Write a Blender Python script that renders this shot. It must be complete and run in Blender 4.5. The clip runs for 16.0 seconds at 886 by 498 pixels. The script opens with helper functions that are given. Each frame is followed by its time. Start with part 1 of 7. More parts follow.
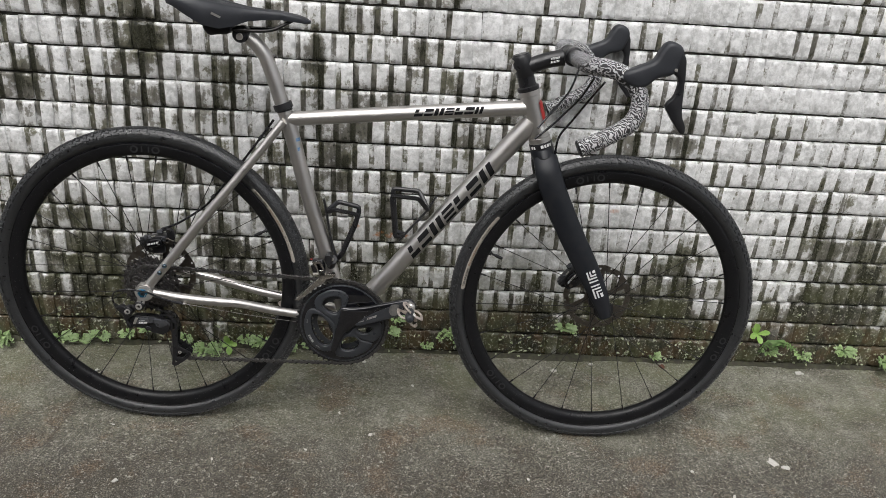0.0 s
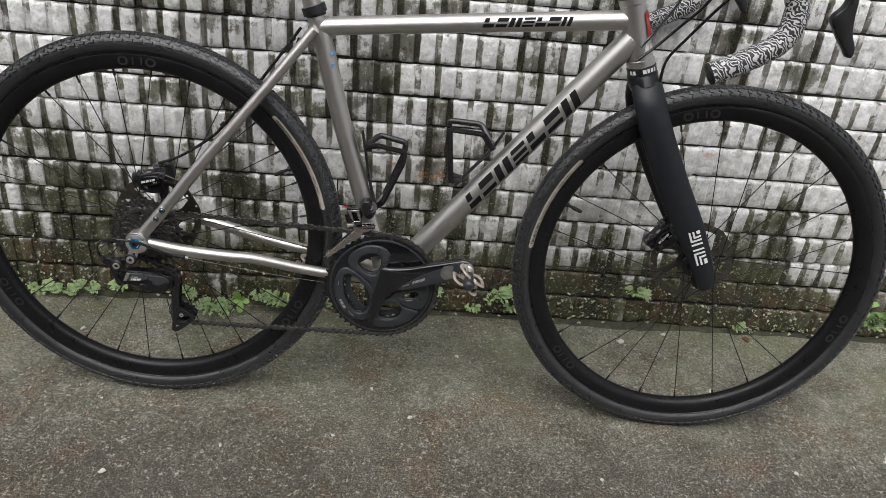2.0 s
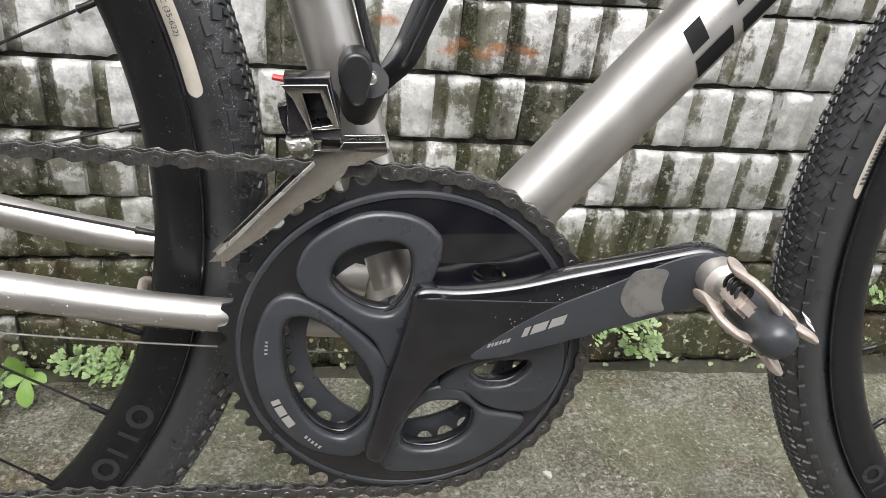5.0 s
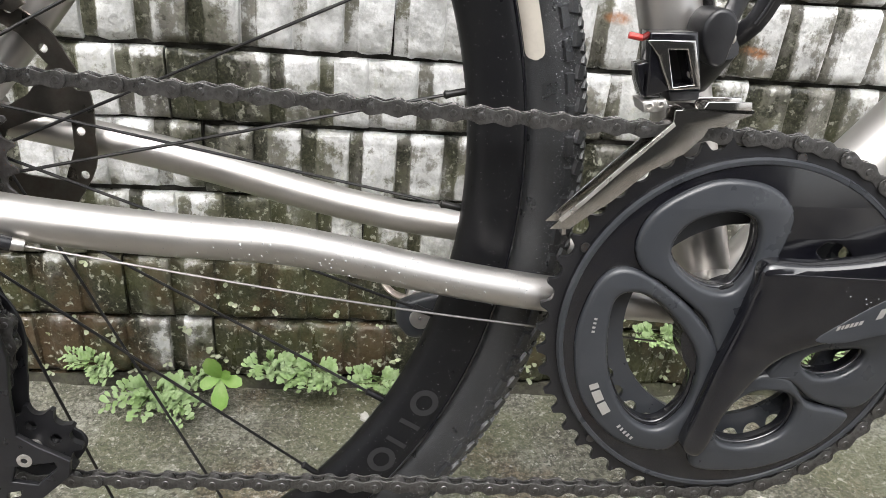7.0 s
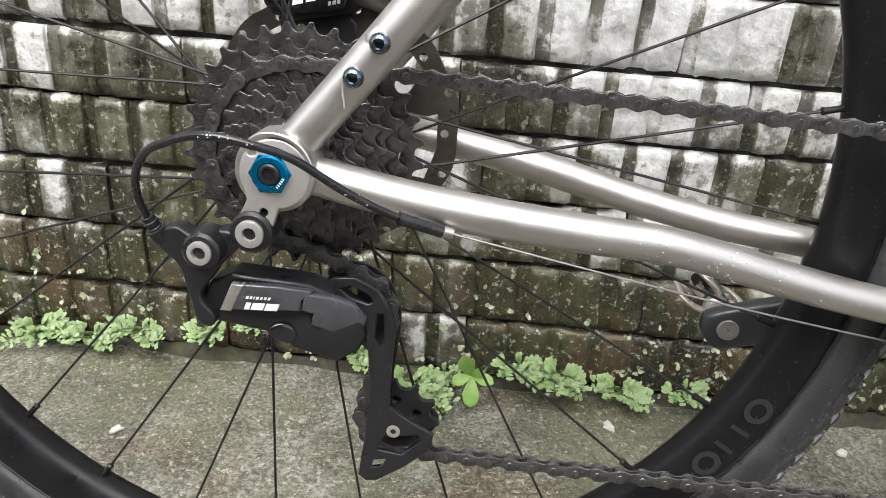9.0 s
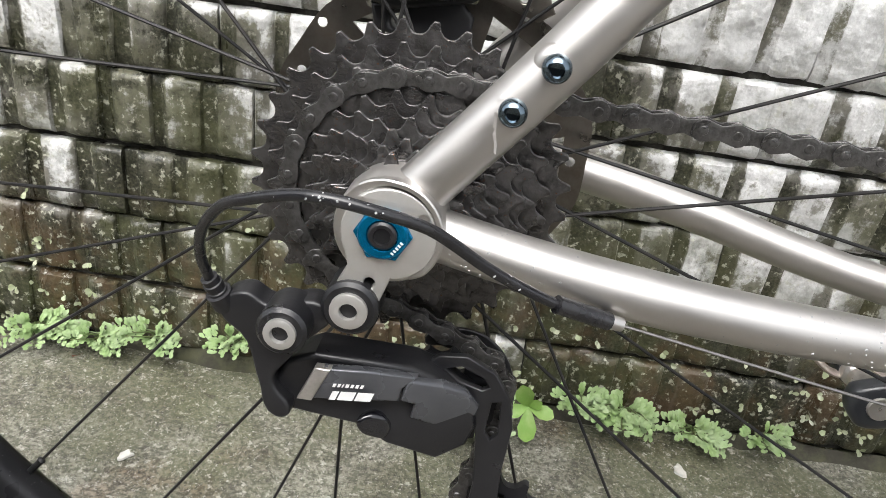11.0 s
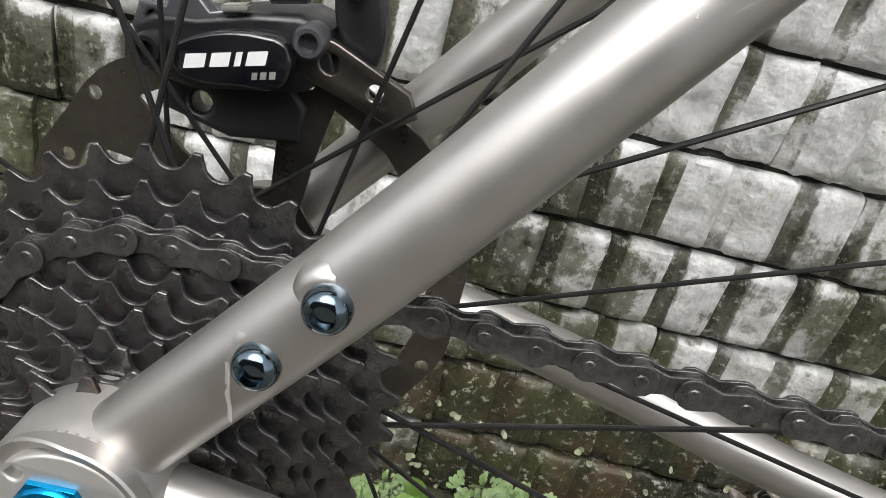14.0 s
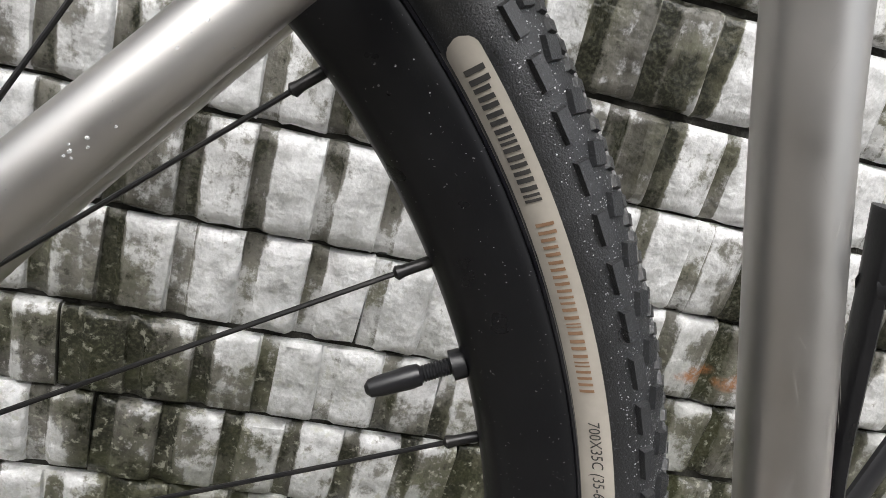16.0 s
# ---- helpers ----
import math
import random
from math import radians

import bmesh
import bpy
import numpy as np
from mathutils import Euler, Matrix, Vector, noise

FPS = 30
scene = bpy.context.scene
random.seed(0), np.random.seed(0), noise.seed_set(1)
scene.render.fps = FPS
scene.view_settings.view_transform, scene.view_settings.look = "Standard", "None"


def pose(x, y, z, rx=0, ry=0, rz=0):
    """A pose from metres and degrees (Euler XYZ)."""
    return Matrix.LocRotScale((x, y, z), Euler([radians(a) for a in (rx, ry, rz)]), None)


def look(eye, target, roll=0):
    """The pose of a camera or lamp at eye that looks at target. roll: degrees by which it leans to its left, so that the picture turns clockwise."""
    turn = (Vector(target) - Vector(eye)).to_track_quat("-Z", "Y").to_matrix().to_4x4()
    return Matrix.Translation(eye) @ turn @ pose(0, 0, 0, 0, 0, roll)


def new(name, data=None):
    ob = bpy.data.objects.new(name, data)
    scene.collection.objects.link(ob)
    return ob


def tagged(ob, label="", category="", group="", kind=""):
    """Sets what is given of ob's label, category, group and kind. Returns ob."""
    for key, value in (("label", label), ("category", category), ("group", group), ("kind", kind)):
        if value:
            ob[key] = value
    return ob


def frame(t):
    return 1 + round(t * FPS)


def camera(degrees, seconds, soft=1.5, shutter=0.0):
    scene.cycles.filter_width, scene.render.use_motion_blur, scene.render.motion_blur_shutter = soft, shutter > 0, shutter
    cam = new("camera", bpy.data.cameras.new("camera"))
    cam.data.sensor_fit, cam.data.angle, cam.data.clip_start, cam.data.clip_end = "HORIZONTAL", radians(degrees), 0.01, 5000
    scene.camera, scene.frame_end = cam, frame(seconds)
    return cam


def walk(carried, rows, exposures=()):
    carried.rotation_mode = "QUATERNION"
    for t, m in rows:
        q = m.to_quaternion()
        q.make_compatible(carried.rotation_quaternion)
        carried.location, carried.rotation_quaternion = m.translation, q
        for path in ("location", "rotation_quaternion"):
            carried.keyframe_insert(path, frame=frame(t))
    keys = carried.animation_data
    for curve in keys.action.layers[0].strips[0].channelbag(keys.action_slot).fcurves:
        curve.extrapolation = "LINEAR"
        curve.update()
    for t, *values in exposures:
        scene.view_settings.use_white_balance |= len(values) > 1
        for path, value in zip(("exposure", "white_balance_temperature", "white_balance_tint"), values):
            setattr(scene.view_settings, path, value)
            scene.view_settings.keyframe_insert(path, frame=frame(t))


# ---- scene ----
cam = camera(57.72, 16.0, soft=0.85)
PATH = [
    (0.0, 0.5329, -1.5508, 1.2484, 63.8027, -3.8109, -2.1201),
    (0.5, 0.5261, -1.5514, 1.2442, 65.0289, -3.9433, -2.2542),
    (1.0, 0.527, -1.4961, 1.2095, 64.7676, -4.1344, -2.1104),
    (1.5, 0.4998, -1.3587, 1.1388, 62.5984, -4.4519, -1.6225),
    (2.0, 0.4425, -1.2207, 1.1097, 58.9415, -5.0925, -1.1613),
    (2.5, 0.4351, -0.9742, 1.0448, 54.7115, -4.5488, -1.5224),
    (3.0, 0.3992, -0.7278, 0.9742, 52.4556, -4.6546, -1.1662),
    (5.5, 0.3504, -0.3408, 0.5164, 60.2083, -5.5277, -8.9564),
    (6.0, 0.3078, -0.3344, 0.5093, 60.1792, -5.2396, -8.609),
    (6.5, 0.2699, -0.3341, 0.5062, 61.0703, -4.8522, -6.5849),
    (7.0, 0.2313, -0.3371, 0.507, 62.5177, -4.7591, -4.3726),
    (7.5, 0.1955, -0.3417, 0.506, 63.078, -4.3562, -1.4399),
    (8.0, 0.1511, -0.3501, 0.5023, 63.3387, -4.1288, 0.8626),
    (8.5, 0.1211, -0.3578, 0.5015, 63.5489, -4.0163, 2.6247),
    (9.0, 0.0989, -0.3628, 0.5001, 63.0982, -3.9826, 4.6441),
    (11.5, 0.0199, -0.2047, 0.4907, 59.5235, -8.1146, 5.079),
    (12.0, 0.0529, -0.1526, 0.4922, 58.964, -9.19, 5.6293),
    (12.5, 0.0371, -0.1229, 0.477, 56.1425, -9.2055, 7.512),
    (13.0, 0.0241, -0.1123, 0.4579, 56.0198, -11.0478, 6.2407),
    (13.5, 0.0388, -0.1143, 0.4783, 56.3059, -11.6539, 6.2066),
    (14.0, 0.0602, -0.1216, 0.5099, 57.2662, -12.2627, 5.427),
    (14.5, 0.0971, -0.1286, 0.5583, 61.1766, -13.5465, 3.0652),
    (15.0, 0.1243, -0.1352, 0.5953, 66.709, -14.2308, -1.6357),
    (15.5, 0.1585, -0.1376, 0.6127, 68.7385, -14.6553, -5.4512),
    (16.0, 0.1882, -0.1452, 0.597, 68.9798, -14.5113, -7.2765),
]
walk(cam, [(t, pose(x, y, z, rx, ry, rz)) for t, x, y, z, rx, ry, rz in PATH], exposures=((0.0, 0.26), (1.0, 0.14), (2.0, 0.28), (3.0, 0.48), (5.5, 1.42), (9.0, 1.40), (11.5, 1.32), (13.0, 1.10), (14.5, 0.97), (16.0, 0.94)))

# the leaning bicycle: its own axes (x ahead, y to its left, z up from the rear axle) in the world
BIKE = Matrix(((0.99959, 0.02831, 0.00325, 0.00080), (-0.02849, 0.99305, 0.11418, 0.06749), (0.00000, -0.11423, 0.99345, 0.34423), (0.00000, 0.00000, 0.00000, 1.00000)))
WALL_Y = 0.3207

# ---- world and light: a bright overcast sky ----
world = bpy.data.worlds.new("overcast_sky")
scene.world = world
world.use_nodes = True
wn, wl = world.node_tree.nodes, world.node_tree.links
sky = wn.new("ShaderNodeTexSky")
sky.sky_type, sky.sun_disc = "NISHITA", False
sky.sun_elevation, sky.sun_rotation = radians(58), radians(200)
sky.air_density, sky.dust_density, sky.ozone_density = 1.0, 4.0, 1.0
grey = wn.new("ShaderNodeHueSaturation")
grey.inputs["Saturation"].default_value = 0.22
wl.new(sky.outputs[0], grey.inputs["Color"])
wl.new(grey.outputs[0], wn["Background"].inputs["Color"])
wn["Background"].inputs["Strength"].default_value = 0.15
sun_data = bpy.data.lights.new("sun", "SUN")
sun_data.energy, sun_data.angle, sun_data.color = 1.5, radians(60), (1.0, 0.985, 0.975)
sun = new("sun", sun_data)
sun.matrix_world = look((0.2, -2.2, 4.2), (0.5, 0.1, 0.3))


# ---- materials ----
def mat(name, color=(0.5, 0.5, 0.5), rough=0.5, metal=0.0, spots=None, spot_scale=30.0, spot_amount=0.5,
        bump=0.0, bump_scale=200.0, coat=0.0, rough_var=0.0, aniso=0.0, spec=0.5):
    """A principled material with grain at two scales: a stain colour laid on by noise, fine relief and uneven gloss."""
    m = bpy.data.materials.new(name)
    m.use_nodes = True
    n, l = m.node_tree.nodes, m.node_tree.links
    b = n["Principled BSDF"]
    b.inputs["Base Color"].default_value = (*color, 1)
    b.inputs["Roughness"].default_value, b.inputs["Metallic"].default_value = rough, metal
    b.inputs["Coat Weight"].default_value = coat
    b.inputs["Coat Roughness"].default_value = 0.08
    b.inputs["Anisotropic"].default_value = aniso
    b.inputs["Specular IOR Level"].default_value = spec
    co = n.new("ShaderNodeTexCoord")
    if spots:
        t1 = n.new("ShaderNodeTexNoise")
        t1.inputs["Scale"].default_value, t1.inputs["Detail"].default_value = spot_scale, 8
        t1.inputs["Roughness"].default_value = 0.65
        l.new(co.outputs["Object"], t1.inputs["Vector"])
        ramp = n.new("ShaderNodeValToRGB")
        ramp.color_ramp.elements[0].position, ramp.color_ramp.elements[1].position = 0.42, 0.68
        l.new(t1.outputs["Fac"], ramp.inputs["Fac"])
        mul = n.new("ShaderNodeMath")
        mul.operation = "MULTIPLY"
        mul.inputs[1].default_value = spot_amount
        l.new(ramp.outputs["Color"], mul.inputs[0])
        mix = n.new("ShaderNodeMix")
        mix.data_type = "RGBA"
        mix.inputs["A"].default_value, mix.inputs["B"].default_value = (*color, 1), (*spots, 1)
        l.new(mul.outputs[0], mix.inputs["Factor"])
        l.new(mix.outputs["Result"], b.inputs["Base Color"])
    if rough_var:
        t2 = n.new("ShaderNodeTexNoise")
        t2.inputs["Scale"].default_value, t2.inputs["Detail"].default_value = 60, 6
        l.new(co.outputs["Object"], t2.inputs["Vector"])
        mr = n.new("ShaderNodeMapRange")
        mr.inputs["From Min"].default_value, mr.inputs["From Max"].default_value = 0.3, 0.7
        mr.inputs["To Min"].default_value, mr.inputs["To Max"].default_value = max(rough - rough_var, 0.03), rough + rough_var
        l.new(t2.outputs["Fac"], mr.inputs["Value"])
        l.new(mr.outputs["Result"], b.inputs["Roughness"])
    if bump:
        t3 = n.new("ShaderNodeTexNoise")
        t3.inputs["Scale"].default_value, t3.inputs["Detail"].default_value = bump_scale, 4
        l.new(co.outputs["Object"], t3.inputs["Vector"])
        bp = n.new("ShaderNodeBump")
        bp.inputs["Strength"].default_value, bp.inputs["Distance"].default_value = bump, 0.002
        l.new(t3.outputs["Fac"], bp.inputs["Height"])
        l.new(bp.outputs["Normal"], b.inputs["Normal"])
    return m


TITANIUM = mat("titanium", (0.53, 0.513, 0.495), 0.43, 1.0, (0.56, 0.537, 0.513), 70, 0.5, 0.012, 900, rough_var=0.05)
CARBON = mat("matte_carbon", (0.009, 0.0105, 0.014), 0.42, 0.0, (0.020, 0.020, 0.022), 40, 0.5, 0.04, 500, rough_var=0.1, spec=0.35)
RIM_BLACK = mat("rim_carbon", (0.006, 0.006, 0.007), 0.36, 0.0, (0.012, 0.012, 0.012), 25, 0.35, 0.03, 700, rough_var=0.1, spec=0.25)
RUBBER = mat("tyre_rubber", (0.012, 0.0128, 0.0142), 0.38, 0.0, (0.020, 0.020, 0.021), 35, 0.5, 0.26, 1700, rough_var=0.14, spec=0.8)


def add_specks(m, scale, lo, hi, colour):
    """Fine specks of one colour scattered over a material by noise."""
    n, l = m.node_tree.nodes, m.node_tree.links
    base = n["Principled BSDF"].inputs["Base Color"]
    co, t, r, x = n.new("ShaderNodeTexCoord"), n.new("ShaderNodeTexNoise"), n.new("ShaderNodeMapRange"), n.new("ShaderNodeMix")
    t.inputs["Scale"].default_value, t.inputs["Detail"].default_value = scale, 1.0
    r.inputs["From Min"].default_value, r.inputs["From Max"].default_value = lo, hi
    x.data_type = "RGBA"
    l.new(co.outputs["Object"], t.inputs["Vector"])
    l.new(t.outputs["Fac"], r.inputs["Value"])
    l.new(r.outputs["Result"], x.inputs["Factor"])
    if base.links:
        l.new(base.links[0].from_socket, x.inputs["A"])
    x.inputs["B"].default_value = (*colour, 1)
    l.new(x.outputs["Result"], base)


# pale specks in the tyre's colour paint the glints of fine rain drops
add_specks(RUBBER, 1900, 0.62, 0.70, (0.055, 0.058, 0.063))
add_specks(RIM_BLACK, 900, 0.745, 0.77, (0.12, 0.12, 0.12))
GLOSS = mat("gloss_black", (0.004, 0.004, 0.006), 0.11, 0.0, (0.03, 0.03, 0.03), 60, 0.3, rough_var=0.05, coat=0.5)
MATTE = mat("satin_grey_black", (0.026, 0.0285, 0.033), 0.33, 0.0, (0.040, 0.042, 0.046), 40, 0.5, 0.02, 900, rough_var=0.08)
PLASTIC = mat("black_plastic", (0.009, 0.009, 0.0105), 0.36, 0.0, (0.025, 0.025, 0.026), 50, 0.3, 0.05, 800, rough_var=0.12)
HOOD = mat("rubber_hood", (0.018, 0.020, 0.025), 0.5, 0.0, (0.03, 0.03, 0.035), 40, 0.4, 0.08, 1200, rough_var=0.08)
CHAIN = mat("dirty_chain_steel", (0.13, 0.127, 0.125), 0.30, 0.8, (0.030, 0.027, 0.024), 220, 0.7, 0.25, 700, rough_var=0.14)
COG = mat("cassette_steel", (0.124, 0.120, 0.119), 0.30, 0.85, (0.044, 0.040, 0.038), 150, 0.8, 0.30, 420, rough_var=0.13)
add_specks(COG, 800, 0.70, 0.75, (0.14, 0.07, 0.04))
STEEL = mat("bare_steel", (0.58, 0.56, 0.53), 0.33, 0.8, (0.20, 0.17, 0.14), 80, 0.5, 0.03, 900, rough_var=0.1)
ROTOR = mat("rotor_steel", (0.20, 0.185, 0.165), 0.34, 1.0, (0.09, 0.07, 0.05), 60, 0.6, 0.03, 900, rough_var=0.1)
CHROME = mat("polished_steel", (0.64, 0.625, 0.61), 0.12, 1.0, (0.42, 0.38, 0.34), 60, 0.6, rough_var=0.06)
ALLOY = mat("pale_alloy", (0.52, 0.51, 0.49), 0.38, 0.7, (0.42, 0.40, 0.37), 60, 0.5, 0.03, 900, rough_var=0.08)
BLUE = mat("blue_anodised", (0.0, 0.20, 0.42), 0.22, 0.85, (0.0, 0.14, 0.30), 60, 0.4, rough_var=0.06)
BLUESTEEL = mat("dark_blued_bolt", (0.13, 0.17, 0.20), 0.10, 1.0, (0.08, 0.10, 0.13), 90, 0.4)
SPOKE = mat("black_spoke", (0.018, 0.018, 0.019), 0.35, 0.5, (0.05, 0.045, 0.04), 60, 0.5)
DECAL = mat("dark_decal", (0.010, 0.010, 0.011), 0.55, 0.0, (0.018, 0.018, 0.018), 60, 0.3, spec=0.12)
GREY_DECAL = mat("tone_decal", (0.017, 0.0175, 0.019), 0.5, 0.0, (0.010, 0.010, 0.011), 60, 0.5)
WHITE = mat("white_decal", (0.72, 0.72, 0.71), 0.4, 0.0, (0.5, 0.5, 0.5), 60, 0.3)
LABEL = mat("tyre_label", (0.45, 0.415, 0.36), 0.5, 0.0, (0.34, 0.31, 0.27), 70, 0.6)
LABEL_DARK = mat("tyre_label_dark_print", (0.04, 0.04, 0.04), 0.5, 0.0, (0.1, 0.09, 0.08), 150, 0.4)
LABEL_BROWN = mat("tyre_label_brown_print", (0.26, 0.15, 0.085), 0.5, 0.0, (0.35, 0.24, 0.16), 150, 0.4)
RED = mat("red_badge", (0.42, 0.03, 0.025), 0.35, 0.0, (0.25, 0.02, 0.02), 60, 0.4)
BLUE_STICKER = mat("blue_sticker", (0.05, 0.2, 0.42), 0.4, 0.0, (0.5, 0.5, 0.5), 90, 0.5)
HOUSING = mat("cable_housing", (0.010, 0.010, 0.012), 0.22, 0.0, (0.05, 0.05, 0.05), 80, 0.3, rough_var=0.08)
CABLE = mat("bare_cable", (0.25, 0.24, 0.23), 0.35, 0.9, (0.12, 0.11, 0.10), 200, 0.5)
SCUFF = mat("rubbed_paint", (0.135, 0.130, 0.122), 0.45, 0.0, (0.024, 0.026, 0.030), 45, 1.0, 0.05, 900, rough_var=0.1)
PEDAL_STEEL = mat("worn_pedal_steel", (0.58, 0.51, 0.46), 0.36, 0.55, (0.26, 0.19, 0.15), 90, 0.6, 0.05, 900, rough_var=0.1)
LINK_GREY = mat("satin_link_grey", (0.105, 0.108, 0.118), 0.27, 0.5, (0.060, 0.062, 0.07), 60, 0.5, 0.03, 900, rough_var=0.08)
WATER_MARK = mat("dried_water", (0.52, 0.50, 0.48), 0.42, 0.6, (0.5, 0.48, 0.45), 80, 0.4)


def tape_material():
    m = mat("wrapped_bar_tape", (0.02, 0.02, 0.022), 0.55, 0.0, None, bump=0.1, bump_scale=700)
    n, l = m.node_tree.nodes, m.node_tree.links
    b = n["Principled BSDF"]
    co = n.new("ShaderNodeTexCoord")
    w = n.new("ShaderNodeTexWave")
    w.wave_type, w.bands_direction = "BANDS", "DIAGONAL"
    w.inputs["Scale"].default_value, w.inputs["Distortion"].default_value = 82, 13
    w.inputs["Detail"].default_value, w.inputs["Detail Scale"].default_value = 1.5, 1.2
    l.new(co.outputs["Object"], w.inputs["Vector"])
    r = n.new("ShaderNodeValToRGB")
    r.color_ramp.elements[0].position, r.color_ramp.elements[0].color = 0.60, (0.018, 0.018, 0.02, 1)
    r.color_ramp.elements[1].position, r.color_ramp.elements[1].color = 0.70, (0.50, 0.50, 0.51, 1)
    l.new(w.outputs["Fac"], r.inputs["Fac"])
    l.new(r.outputs["Color"], b.inputs["Base Color"])
    return m


TAPE = tape_material()


RIB_PITCH = 0.041
# where the white paint still holds and where mould has taken over: (x, z, reach) on the wall
PAINT_LEFT = [(-0.052, 0.438, 0.067), (0.474, 0.442, 0.079), (0.557, 0.511, 0.048), (0.645, 0.576, 0.057), (1.124, 0.419, 0.083), (0.918, 0.310, 0.064), (0.476, 0.565, 0.056), (-0.285, 0.322, 0.051), (0.188, 0.335, 0.056), (0.245, 0.359, 0.036), (0.093, 0.521, 0.021), (0.212, 0.434, 0.037), (0.216, 0.366, 0.039), (0.218, 0.305, 0.041), (0.510, 0.428, 0.052), (0.478, 0.505, 0.026), (1.294, 0.905, 0.147), (1.397, 0.762, 0.111), (0.429, 0.828, 0.091), (0.740, 0.872, 0.118), (-0.241, 0.852, 0.075), (-0.384, 0.579, 0.066), (1.171, 0.387, 0.089), (1.668, 0.661, 0.115), (0.530, 0.586, 0.083), (-0.190, 0.766, 0.051), (0.201, 0.374, 0.033), (0.264, 0.408, 0.033), (0.500, 0.370, 0.060), (0.515, 0.375, 0.055)]
MOULD_PATCHES = [(-0.223, 0.225, 0.082), (1.301, 0.258, 0.112), (0.398, 0.325, 0.041), (-0.351, 0.181, 0.034), (0.338, 0.358, 0.040), (0.342, 0.247, 0.043), (0.118, 0.338, 0.019), (-0.223, 0.189, 0.039), (0.123, 0.224, 0.041), (0.133, 0.524, 0.014), (0.131, 0.310, 0.030), (0.400, 0.555, 0.024), (0.072, 0.240, 0.032), (0.359, 0.294, 0.020), (0.076, 0.353, 0.020), (-0.057, 0.825, 0.076), (-0.310, 0.720, 0.064), (0.338, 0.809, 0.058), (0.569, 0.341, 0.102), (1.565, 0.390, 0.091), (1.767, 0.280, 0.173), (-0.242, 0.237, 0.100), (1.213, 0.149, 0.157), (0.106, 0.303, 0.086), (-0.361, 0.390, 0.069), (1.048, 0.686, 0.055), (0.154, 0.297, 0.027), (0.150, 0.205, 0.045), (0.319, 0.272, 0.040), (0.355, 0.365, 0.055), (0.405, 0.265, 0.085), (0.313, 0.495, 0.045), (0.030, 0.535, 0.050)]
RUST_SPOTS = [(0.491, 0.360, 0.012), (0.534, 0.364, 0.013), (0.524, 0.359, 0.013), (0.560, 0.362, 0.013), (0.025, 0.531, 0.004), (0.116, 0.498, 0.005), (1.096, 0.456, 0.014), (0.499, 0.366, 0.012), (0.437, 0.383, 0.012)]


